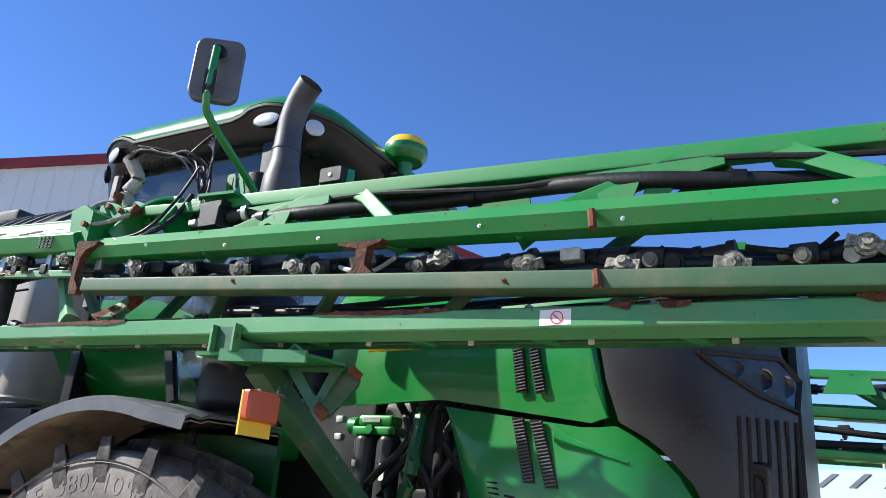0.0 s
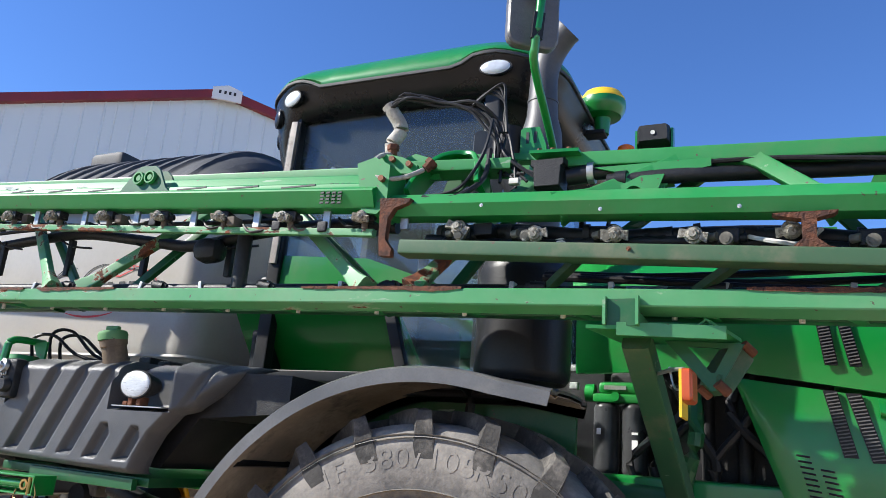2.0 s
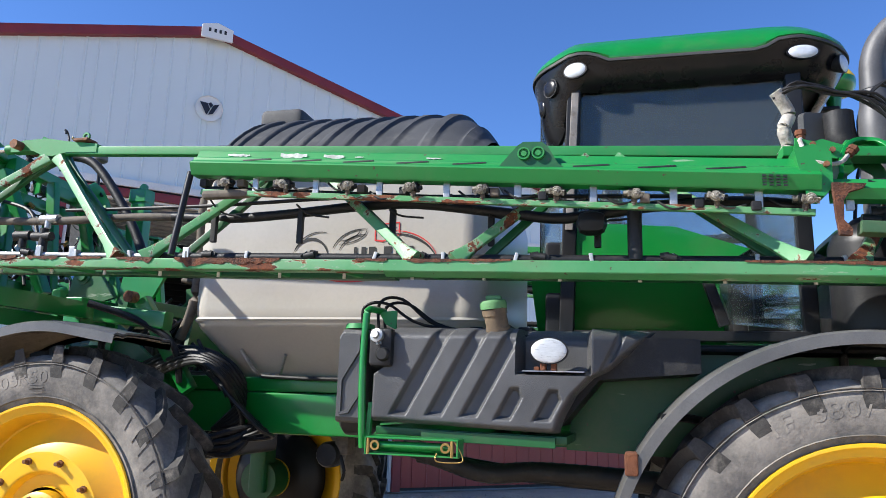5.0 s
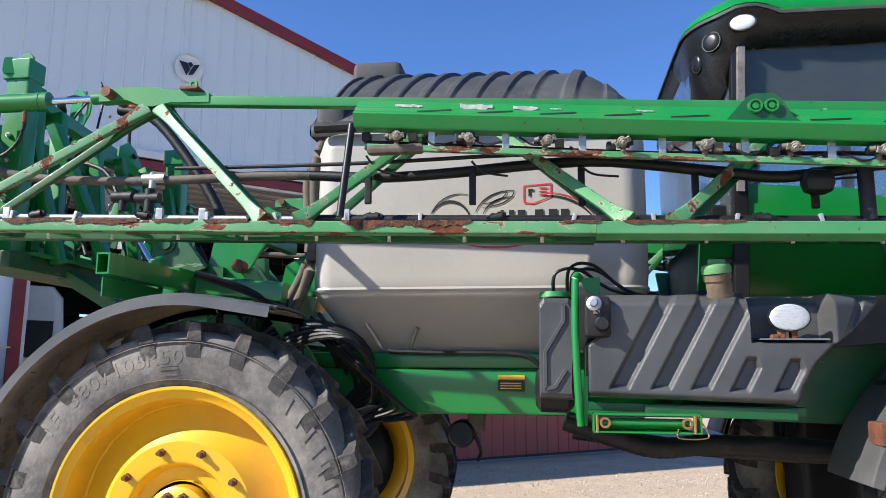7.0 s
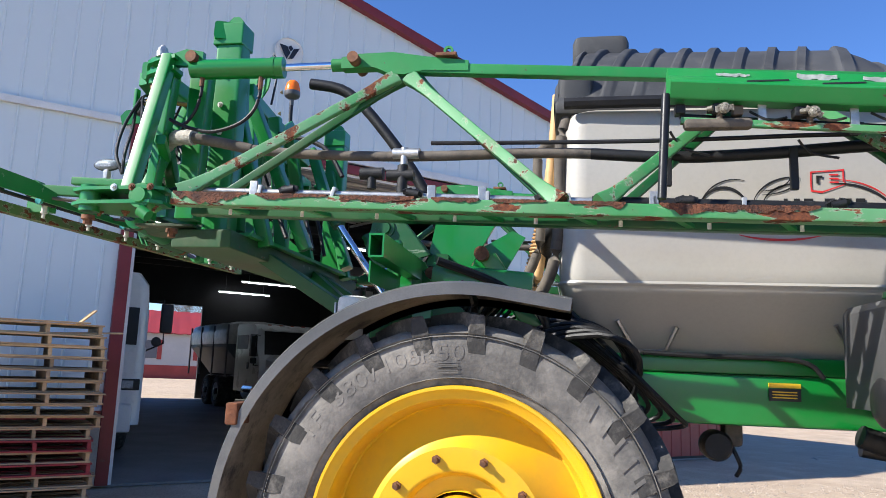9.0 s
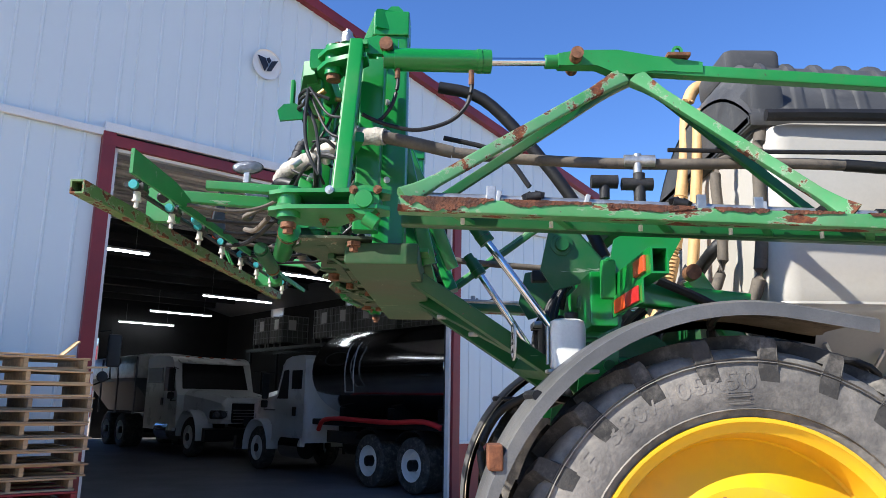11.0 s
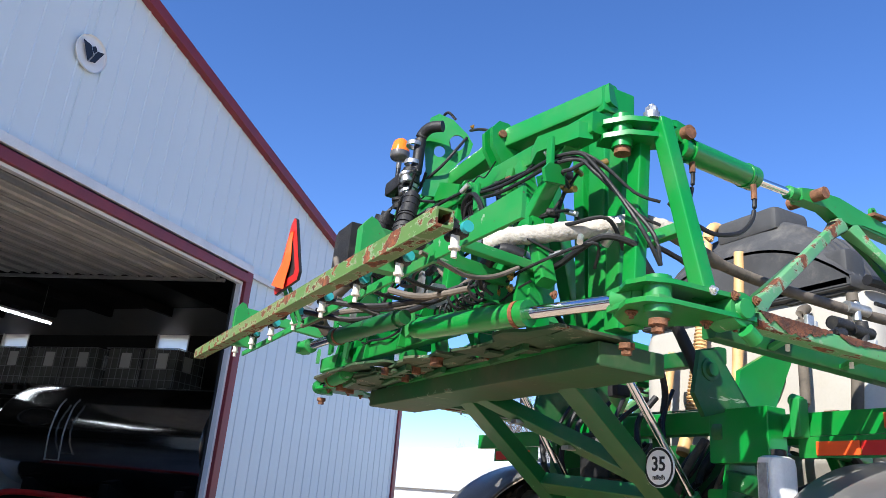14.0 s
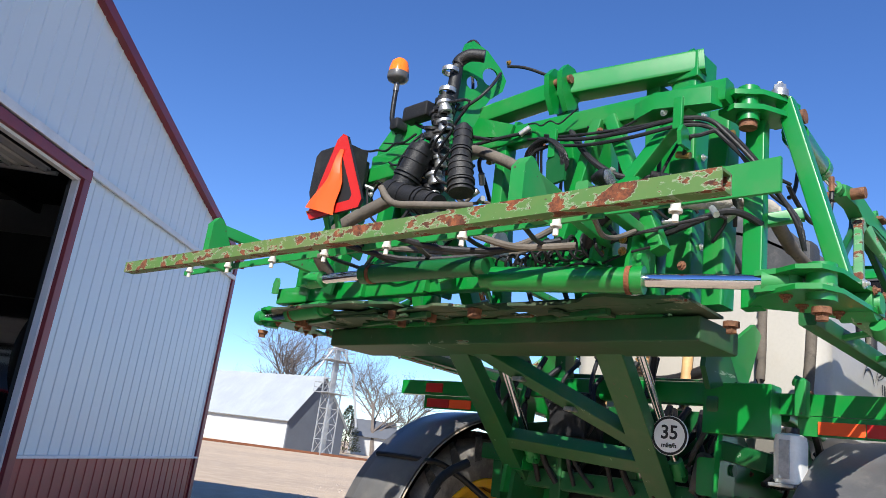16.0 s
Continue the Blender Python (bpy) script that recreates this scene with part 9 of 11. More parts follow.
for k in range(6):
    y = -0.85 - 0.05 * k
    tube(bm, [(-0.1 + 0.05 * k, -0.8, 1.85), (0.35 + 0.06 * k, y, 2.03 - 0.02 * k), (0.70 + 0.03 * k, y, 1.96 - 0.03 * k), (0.80, -0.75, 1.75 - 0.04 * k), (0.55, -0.7, 1.5)], 0.017, 8, True, 4)
for k in range(4):
    tube(bm, [(0.3, -0.55 - 0.1 * k, 1.6), (0.45, -0.80 - 0.05 * k, 1.42), (0.75, -0.8, 1.35 + 0.05 * k), (0.9, -0.7, 1.55)], 0.022, 8)
tube(bm, [(0.50, -0.35, 2.75), (0.36, -0.30, 2.6), (0.34, 0.05, 2.48), (0.38, 0.35, 2.52), (0.5, 0.5, 2.7)], 0.04, 10)
tube(bm, [(-0.2, -1.12, 2.3), (0.1, -1.0, 2.2), (0.35, -0.95, 2.05), (0.4, -0.9, 1.8)], 0.024, 8)
tube(bm, [(-0.6, -0.95, 1.75), (-0.85, -1.0, 1.62), (-0.98, -0.98, 1.35), (-0.9, -0.95, 1.0)], 0.03, 10)
tube(bm, [(-0.65, 0.95, 1.75), (-0.85, 1.0, 1.62), (-0.98, 0.98, 1.35), (-0.9, 0.95, 1.0)], 0.03, 10)
rp("frame_hose", bm, "hose", "bundle of black hoses behind the rear wheel")
bm = BM()
for q in (-1, 1):
    beam(bm, (0.05, q * 0.9, 2.35), (0.45, q * 0.86, 1.75), 0.10, 0.08, (0, 1, 0))
    beam(bm, (-0.25, q * 0.95, 2.25), (0.3, q * 0.95, 2.2), 0.10, 0.12)
    beam(bm, (-0.5, q * 0.66, 1.85), (0.2, q * 0.66, 1.85), 0.12, 0.2)
rp("tail_frame", bm, "green", "green tail frame members")
bm = BM()
rod(bm, (-0.55, -0.72, 1.70), (-0.55, -0.80, 1.70), 0.04, 16)
rod(bm, (-0.30, -0.72, 2.28), (-0.30, -0.78, 2.28), 0.035, 16)
rod(bm, (0.02, -0.95, 2.36), (0.02, -1.02, 2.36), 0.04, 16)
rp("pivot_pin", bm, "bolt")
bm = BM()
tube(bm, [(-0.30, -0.55, 1.95), (-0.42, -0.58, 1.8), (-0.45, -0.56, 1.55), (-0.42, -0.5, 1.3)], 0.05, 12)
rp("breather_hose", bm, "hose_tan", "ribbed tan drain hose")
bm = BM()
tube(bm, [(-0.55, -0.30, 2.25), (-0.52, -0.32, 2.45), (-0.58, -0.35, 2.6)], 0.02, 8)
box(bm, (-0.7, -0.12, 2.45), (-0.6, -0.02, 2.52), 0.01)
rp("camera_box", bm, "plastic")

# ---- wear, bolts, hoses and fittings ----
def rust_flake(x0, x1, seed, depth=0.03, parent=None):
    """A torn strip of rust along the upper edge of the lower rail."""
    rng = random.Random(seed)
    bm = BM()
    n = max(10, int((x1 - x0) / 0.011))
    up_, lo_ = [], []
    walk_ = 0.7
    for k in range(n + 1):
        f = k / n
        x = x0 + (x1 - x0) * f
        walk_ = min(1.15, max(0.15, walk_ + rng.uniform(-0.22, 0.22)))
        ends = min(1.0, f * 9, (1 - f) * 9)
        up_.append((x, cz(x) + 0.003 + rng.uniform(0, 0.004)))
        lo_.append((x, max(cz(x) - 0.058, cz(x) - 0.004 - depth * walk_ * ends)))
    for k in range(n):
        y0 = cy(up_[k][0]) - 0.0035
        y1 = cy(up_[k + 1][0]) - 0.0035
        v = [bm.verts.new(p) for p in ((up_[k][0], y0, up_[k][1]), (up_[k + 1][0], y1, up_[k + 1][1]), (lo_[k + 1][0], y1 - 0.001, lo_[k + 1][1]), (lo_[k][0], y0 - 0.001, lo_[k][1]))]
        bm.faces.new(v)
        w = [bm.verts.new(p) for p in ((up_[k][0], y0, up_[k][1]), (up_[k + 1][0], y1, up_[k + 1][1]), (up_[k + 1][0], y1 + 0.085, up_[k + 1][1] - 0.002), (up_[k][0], y0 + 0.085, up_[k][1] - 0.002))]
        bm.faces.new(w)
    bmesh.ops.remove_doubles(bm, verts=bm.verts, dist=1e-4)
    o = part("rust_patch", bm, M["rust_flake"], parent or boom, "flaking rust along the rail")
    return o


for k, (a, b, d) in enumerate(((-1.41, -1.02, 0.050), (-0.98, -0.62, 0.026), (-0.56, -0.20, 0.020), (-0.12, 0.10, 0.034), (0.16, 0.40, 0.016), (0.50, 0.74, 0.040), (0.88, 1.52, 0.042), (1.95, 2.12, 0.012), (2.22, 2.75, 0.013), (3.80, 4.50, 0.010), (5.45, 5.95, 0.007), (6.43, 6.49, 0.012), (6.56, 6.64, 0.01), (7.0, 7.3, 0.012))):
    rust_flake(a, b, 40 + k, d)

# hex bolts on the carrier and the hinge blocks
hb_ = BM()
rod(hb_, (0, 0, 0), (0, -0.012, 0), 0.017, 6)
rod(hb_, (0, -0.012, 0), (0, -0.024, 0), 0.009, 8)
rod(hb_, (0, 0.002, 0), (0, -0.003, 0), 0.023, 14)
hex_rust = finish(hb_, "hex_bolt")
hex_rust.materials.append(M["bolt"])
hex_zinc = hex_rust.copy()
hex_zinc.materials.clear()
hex_zinc.materials.append(M["zinc"])

hex_brass = hex_rust.copy()
hex_brass.materials.clear()
hex_brass.materials.append(M["brass"])


def hex_bolt(parent, at, rx=0, ry=0, rz=0, mesh=None, size=1.0):
    o = new("bolt", mesh or hex_rust)
    o.parent = parent
    o.matrix_basis = pose(*at, rx, ry, rz) @ Matrix.Scale(size, 4)
    return o


rng = random.Random(21)
for q in (-1, 1):
    for p in ((-1.60, 1.795), (-1.70, 1.79), (-1.50, 1.80)):                       # side faces of the hinge plates
        hex_bolt(rear, (p[0], q * p[1], 2.545), 0, 0, 0 if q < 0 else 180, hex_zinc if p[0] == -1.70 else hex_rust, 0.8)
    for x, y in ((-1.62, 1.68), (-1.75, 1.60), (-1.90, 1.60), (-1.52, 1.72)):      # undersides
        hex_bolt(rear, (x, q * y, 2.464), 90, 0, 0, hex_rust, 1.0)
    for z in (2.62, 2.80, 3.05, 3.22, 3.42):
        hex_bolt(rear, (-1.545 + rng.uniform(-0.03, 0.03), q * 1.098, z), 0, 0, 0 if q < 0 else 180, hex_zinc, 0.75)
for k in range(9):
    y = -1.25 + 0.31 * k
    hex_bolt(rear, (-1.985, y, 2.60 + rng.uniform(-0.02, 0.02)), 0, 0, -90, hex_zinc if k % 2 else hex_rust, 0.8)
    hex_bolt(rear, (-1.965 - 0.02 * (k > 3), y + 0.12, 3.255 - 0.012 * k), 0, 0, -90, hex_rust if k % 3 else hex_zinc, 0.7)
for y, z in ((-1.03, 2.69), (-1.03, 2.64), (-0.93, 2.69), (-0.93, 2.64)):
    hex_bolt(rear, (-2.052, y, z), 0, 0, -90, hex_brass, 0.8)
for x in (4.42, 4.58, 4.50):
    hex_bolt(boom, (x, -1.612, 2.90 + 0.04 * (x == 4.50)), 0, 0, 0, hex_rust, 0.7)
for k in range(9):
    x = 4.5 + 0.47 * k + rng.uniform(-0.15, 0.15)
    hex_bolt(boom, (x, -1.868 - 0.012 * (x - 4.1), az(x) + rng.uniform(-0.01, 0.015)), 0, 0, 0, hex_zinc, 0.3)
    if k % 2:
        hex_bolt(boom, (x + 0.1, -1.897 - 0.012 * (x - 4.1), bz(x) + rng.uniform(-0.01, 0.01)), 0, 0, 0, hex_rust, 0.35)

# brown plate with round holes, and folded plates, under the carrier
holed_plate([(-2.08, 1.42), (-2.10, 0.62), (-2.02, 0.35), (-1.80, 0.30), (-1.74, 0.9), (-1.78, 1.50), (-1.90, 1.66)], ((-1.95, 1.30, 0.06), (-1.92, 0.92, 0.075), (-1.95, 0.58, 0.055)), 2.50, 0.014, M["pan"], "grimy plate with round holes", rear)
holed_plate([(-1.95, 0.45), (-1.75, 0.50), (-1.72, 1.25), (-1.85, 1.40), (-1.98, 1.1)], ((-1.84, 0.70, 0.05), (-1.83, 1.05, 0.06)), 2.456, 0.012, M["pan"], "lower holed plate", rear)
# small rounded ears, brackets and pale scraps
for k in range(22):
    y = rng.uniform(-1.4, 1.5)
    x, z = rng.choice(((-2.03, 2.66), (-2.05, 2.72), (-1.98, 3.10), (-1.86, 3.40), (-1.95, 2.90)))
    bm = BM()
    w, h = rng.uniform(0.03, 0.07), rng.uniform(0.04, 0.10)
    pts = [(-w, -h), (w, -h), (w * 1.1, h * 0.3), (w * 0.5, h), (-w * 0.5, h), (-w * 1.1, h * 0.3)]
    m = pose(x - 0.03, y, z, 0, rng.uniform(-20, 20), rng.choice((0, 90, 80, 10)))
    loft(bm, [[m @ Vector((a, d, b)) for a, b in pts] for d in (-0.008, 0.008)])
    rp("ear_plate", bm, rng.choice(("green", "green", "worn", "green_dk", "steel")))
# hoses draped through the carrier
for k in range(18):
    y0, y1 = rng.uniform(-1.2, 1.2), 0
    y1 = max(-1.35, min(1.35, y0 + rng.uniform(-0.9, 0.9)))
    x0 = rng.uniform(-2.10, -1.80)
    z0, z1 = rng.uniform(2.62, 3.4), rng.uniform(2.55, 3.35)
    sag = rng.uniform(-0.18, 0.10)
    r = rng.choice((0.007, 0.009, 0.011, 0.015))
    bm = BM()
    tube(bm, [(x0 + 0.05, y0, z0), (x0 - 0.05, y0 * 0.75 + y1 * 0.25 + rng.uniform(-0.05, 0.05), z0 * 0.7 + z1 * 0.3 + sag), (x0 - 0.06 + rng.uniform(-0.04, 0.04), y0 * 0.4 + y1 * 0.6, z0 * 0.4 + z1 * 0.6 + sag * 0.8), (x0 + rng.uniform(-0.03, 0.08), y1, z1), (x0 + 0.12, y1 + rng.uniform(-0.1, 0.1), z1 - rng.uniform(0, 0.15))], r, 8, True, 6)
    rp("carrier_hose", bm, "hose" if k % 4 else "hose_tan", "thin hose draped through the carrier")
    for e in (0, 1):
        bm = BM()
        p = Vector((x0 + 0.05, y0, z0)) if e == 0 else Vector((x0 + rng.uniform(-0.03, 0.08), y1, z1))
        d = Vector((rng.uniform(-1, 1), rng.uniform(-1, 1), rng.uniform(-1, 1))).normalized() * 0.03
        rod(bm, p - d, p + d, r + 0.006, 10)
        rp("hose_fitting", bm, rng.choice(("zinc", "steel", "brass", "plastic")))
# paired lines clipped below the middle beam, and the loops beside them
for k, z in enumerate((0.0, -0.03)):
    bm = BM()
    tube(bm, [(-1.96, -0.42, 3.05 + z), (-2.0, -0.47, 3.20 + z), (-2.0, -0.56, 3.238 + z), (-2.0, -0.78, 3.20 + z), (-2.0, -0.99, 3.187 + z), (-1.98, -1.20, 3.20 + z), (-1.92, -1.30, 3.20 + z), (-1.90, -1.38, 3.12 + z), (-1.88 + 0.05 * k, -1.50, 2.96 + z), (-1.84 + 0.05 * k, -1.60, 2.78), (-1.78, -1.62, 2.66)], 0.0085, 8, True, 6)
    rp("clipped_hose", bm, "hose", "paired black line along the beam")
for y in (-0.60, -1.22):
    bm = BM()
    box(bm, (-2.02, y - 0.02, 3.14), (-2.0, y + 0.02, 3.28), 0.005)
    rp("line_clip", bm, "green", "small green line clip")
for k in range(6):
    bm = BM()
    tube(bm, [(-1.95, -0.40 - 0.02 * k, 3.10), (-2.01, -0.45 - 0.018 * k, 3.20 + 0.006 * k), (-2.03, -0.56 - 0.015 * k, 3.235 - 0.006 * k), (-2.03, -0.66 - 0.01 * k, 3.15 - 0.01 * k), (-2.0, -0.66, 3.02), (-1.95, -0.62, 2.9)], 0.0065, 8, True, 5)
    rp("hose_loop", bm, "hose", "black hose loop")
# dome lamp and cable clips on the beacon stalk side
bm = BM()
box(bm, (-1.93, 0.66, 3.62), (-1.84, 0.74, 3.70), 0.02)
rp("relay_box", bm, "plastic", "small black relay box")
# strainer clamps and fittings of the valve stack
for k in range(16):
    p = Vector((-1.98 - 0.02 * (k % 2), 0.16 + 0.035 * (k % 3 - 1), 3.10 + 0.033 * k))
    ax = Vector((rng.uniform(-0.3, 0.3), rng.uniform(-0.5, 0.5), 1.0)).normalized()
    bm = BM()
    r = rng.uniform(0.022, 0.042)
    lathe(bm, [(r * 0.7, -0.035), (r, -0.03), (r, -0.01), (r * 0.85, -0.005), (r * 0.85, 0.01), (r * 1.1, 0.015), (r * 1.1, 0.03), (r * 0.6, 0.035)], p, ax, 14)
    part("coupling", bm, M["plastic"] if k % 3 else M["steel"], vs, "pipe coupling")

# nozzle turrets along the outer rails: extra ears and clips
for k in range(30):
    x = 4.4 + 0.145 * k
    bm = BM()
    y, z = -1.755 + rng.uniform(-0.02, 0.02), (az(x) + bz(x)) / 2 + rng.uniform(-0.05, 0.045)
    s_ = rng.uniform(0.014, 0.026)
    if k % 3 == 0:
        lathe(bm, [(0, 0.03), (s_, 0.028), (s_ * 1.1, 0.01), (s_ * 1.4, 0.008), (s_ * 1.4, -0.02), (0, -0.02)], (x, y, z), (rng.uniform(-0.4, 0.4), -1, rng.uniform(-0.4, 0.4)), 12)
    elif k % 3 == 1:
        box(bm, (x - s_ * 1.6, y - 0.03, z - s_), (x + s_ * 1.6, y + 0.03, z + s_), 0.006)
    else:
        tube(bm, [(x - 0.10, y, z), (x - 0.03, y - 0.04, z - 0.03), (x + 0.05, y - 0.02, z - 0.035), (x + 0.11, y + 0.02, z + 0.02)], 0.008, 6)
    part("nozzle_fitting", bm, (M["plastic"], M["hose"], M["hose"], M["white_nozzle"], M["plastic"])[k % 5], boom)
for k in range(26):
    x = 0.98 + 0.12 * k
    bm = BM()
    y = -1.715 - 0.028 * (x - 0.93) + rng.uniform(-0.02, 0.02)
    z = 2.89 - 0.079 * (x - 0.93) + rng.uniform(-0.035, 0.02)
    if k % 2:
        tube(bm, [(x - 0.07, y, z + 0.02), (x, y - 0.03, z - 0.03), (x + 0.08, y, z - 0.01)], 0.006, 6)
    else:
        box(bm, (x - 0.022, y - 0.03, z - 0.022), (x + 0.022, y + 0.03, z + 0.022), 0.007)
    part("nozzle_fitting", bm, (M["plastic"], M["hose"], M["hose_tan"])[k % 3], boom)
# round-holed gussets at the ends of the outer diagonals
for x in (5.25, 6.62, 8.2):
    bm = BM()
    h = tz(x) - 0.03
    pts = [(x - 0.30, h), (x + 0.10, h), (x + 0.10, h - 0.03), (x - 0.02, h - 0.05), (x - 0.10, h - 0.16), (x - 0.15, h - 0.17), (x - 0.12, h - 0.07), (x - 0.20, h - 0.03)]
    plate(bm, pts, 0.012, "y", -1.742)
    part("gusset", bm, M["worn"], boom, "pressed green gusset")
# hydraulic lines along the inner boom and under the frame
for k in range(3):
    bm = BM()
    tube(bm, [(x, -1.50 + 0.03 * k, cz(x) + 0.10 + 0.03 * k + 0.02 * math.sin(3 * x + k)) for x in [4.7 + 0.4 * i for i in range(10)]], 0.014, 8, True, 3)
    part("boom_hose", bm, M["hose"], boom, "black hose along the boom")
for k in range(10):
    y = -0.60 - 0.03 * k
    x = 0.25 + 0.06 * k
    bm = BM()
    tube(bm, [(x - 0.3, y, 1.9 + 0.02 * k), (x, y - 0.15, 2.05 - 0.03 * k), (x + 0.25, y - 0.12, 1.90 - 0.04 * k), (x + 0.3, y, 1.66 - 0.02 * k), (x + 0.1, y + 0.05, 1.45)], 0.013, 8, True, 5)
    rp("frame_hose", bm, "hose", "black hose behind the rear wheel")

# spring coil, red-brown hose ends and clamps near the tilt cylinder
bm = BM()
tube(bm, [(-2.10 + 0.05 * math.cos(k * 0.8), -0.62 - 0.008 * k, 2.66 + 0.05 * math.sin(k * 0.8)) for k in range(46)], 0.007, 6, True, 2)
rp("coil_spring", bm, "hose", "dark coiled spring")
for k in range(6):
    y = -1.20 + 0.30 * k
    bm = BM()
    tube(bm, [(-2.56, y, 2.64), (-2.44, y + 0.04, 2.63), (-2.30, y + 0.10, 2.625 + 0.01 * (k % 3)), (-2.16, y + 0.13, 2.66), (-2.05, y + 0.12, 2.72)], 0.010, 8, True, 5)
    rp("nozzle_hose", bm, "hose" if k % 3 else "hose_tan", "short hose to the nozzle bar")
for k in range(14):
    f = (k + 0.8) / 14.5
    p = Vector((-2.615, -1.70, 2.615)).lerp(Vector((-2.655, 1.80, 2.665)), f)
    bm = BM()
    lathe(bm, [(0, 0.03), (0.018, 0.028), (0.022, 0.012), (0.028, 0.01), (0.028, -0.012), (0.02, -0.02), (0, -0.02)], p + Vector((0.02, 0, 0.03)), (rng.uniform(-1, 1), rng.uniform(-1, 1), 0.6), 14)
    rp("turret_cap", bm, ("plastic", "plastic", "white_nozzle", "teal")[k % 4])
# underside clutter: brackets, washers and pipe stubs
for k in range(18):
    y = rng.uniform(-1.2, 1.4)
    x = rng.uniform(-2.0, -1.78)
    bm = BM()
    if k % 3 == 0:
        rod(bm, (x, y, 2.43), (x, y, 2.47), rng.uniform(0.02, 0.04), 12)
    elif k % 3 == 1:
        plate(bm, [(x - 0.05, y - 0.03), (x + 0.06, y - 0.04), (x + 0.05, y + 0.04), (x - 0.04, y + 0.03)], 0.012, "z", 2.452)
    else:
        beam(bm, (x, y - 0.15, 2.452), (x + 0.05, y + 0.15, 2.452), 0.03, 0.03)
    rp("underside_bracket", bm, ("bolt", "pan", "green_dk")[k % 3])

# hydraulic loops under the fold cylinder, with zinc ends
for pts, r in (([(-1.115, -1.500, 3.171), (-1.115, -1.500, 3.112), (-1.143, -1.500, 3.027), (-1.222, -1.500, 2.956), (-1.362, -1.500, 2.917), (-1.485, -1.500, 2.937), (-1.577, -1.500, 2.971), (-1.616, -1.500, 2.992)], 0.010), ([(-1.461, -1.480, 3.208), (-1.460, -1.480, 3.137), (-1.484, -1.480, 3.044), (-1.524, -1.480, 2.983), (-1.558, -1.480, 2.964)], 0.009)):
    bm = BM()
    tube(bm, pts, r, 8, True, 6)
    rp("cylinder_hose", bm, "hose", "black hydraulic loop")
    bm = BM()
    rod(bm, Vector(pts[0]) + Vector((0, 0, 0.04)), Vector(pts[0]) - Vector((0, 0, 0.03)), 0.013, 8)
    rp("hose_end", bm, "bolt", "rusty hose end")
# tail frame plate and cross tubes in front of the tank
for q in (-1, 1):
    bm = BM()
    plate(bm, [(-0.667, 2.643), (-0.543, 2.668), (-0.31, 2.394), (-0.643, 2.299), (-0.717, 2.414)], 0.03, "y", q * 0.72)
    # shade on the gussets is painted by the darkened green
    rp("tail_gusset", bm, "green_dk", "green tail gusset, darkened for shade")
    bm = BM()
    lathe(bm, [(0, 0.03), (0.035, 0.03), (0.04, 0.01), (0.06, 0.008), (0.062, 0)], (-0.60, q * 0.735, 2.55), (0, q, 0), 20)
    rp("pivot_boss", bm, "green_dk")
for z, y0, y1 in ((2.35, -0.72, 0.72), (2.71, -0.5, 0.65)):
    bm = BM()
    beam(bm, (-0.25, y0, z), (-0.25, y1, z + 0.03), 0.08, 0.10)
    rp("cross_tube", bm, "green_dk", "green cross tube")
# transfer pump hung under the frame
bm = BM()
lathe(bm, [(0, 0.10), (0.07, 0.10), (0.085, 0.07), (0.085, -0.05), (0.06, -0.10), (0, -0.10)], (1.32, -0.45, 1.36), (0, -1, 0), 24)
pump = part("pump", bm, M["plastic"], sprayer, "black pump hung under the frame")
bm = BM()
box(bm, (1.36, -0.52, 1.36), (1.46, -0.38, 1.50), 0.02)
part("pump_head", bm, M["hose_tan"], pump)
bm = BM()
tube(bm, [(1.40, -0.5, 1.36), (1.44, -0.52, 1.26), (1.42, -0.5, 1.20)], 0.012, 6)
part("pump_drain", bm, M["hose"], pump)

# dark running gear between the frame rails at the tail
bm = BM()
box(bm, (0.08, -0.55, 1.28), (0.42, 0.55, 1.78), 0.04)
box(bm, (-0.12, -0.50, 1.60), (0.10, 0.50, 1.90), 0.03)
rod(bm, (-0.05, -0.3, 1.45), (-0.05, 0.3, 1.45), 0.12, 18)
rp("rear_gear_case", bm, "black", "dark gear case between the rails")
bm = BM()
plate(bm, [(-0.58, 1.92), (-0.50, 2.26), (0.50, 2.26), (0.58, 1.92)], 0.03, "x", 0.18)
rp("bulkhead", bm, "green_dk", "dark green bulkhead under the tank")
for k in range(22):
    y = rng.uniform(-0.6, 0.6)
    x = rng.uniform(-0.25, 0.12)
    bm = BM()
    tube(bm, [(x + 0.1, y, 2.25), (x - 0.06, y + rng.uniform(-0.1, 0.1), 2.08), (x - 0.10, y + rng.uniform(-0.2, 0.2), 1.85), (x - 0.04, y + rng.uniform(-0.25, 0.25), 1.62), (x + 0.05, y + rng.uniform(-0.2, 0.2), 1.42)], rng.choice((0.012, 0.016, 0.022)), 8, True, 5)
    rp("tail_hose", bm, "hose" if k % 5 else "hose_tan", "hose hanging in the tail frame")
for q in (-1, 1):
    bm = BM()
    plate(bm, [(-0.50, 1.55), (-0.28, 1.50), (0.0, 1.62), (0.05, 1.95), (-0.15, 2.10), (-0.45, 2.05)], 0.03, "y", q * 0.69)
    rp("tail_plate", bm, "green_dk", "dark green tail plate")
    for x, z in ((-0.40, 1.66), (-0.20, 1.70), (-0.35, 1.95), (-0.08, 1.90)):
        hex_bolt(rear, (x, q * 0.707, z), 0, 0, 0 if q < 0 else 180, hex_rust, 1.1)

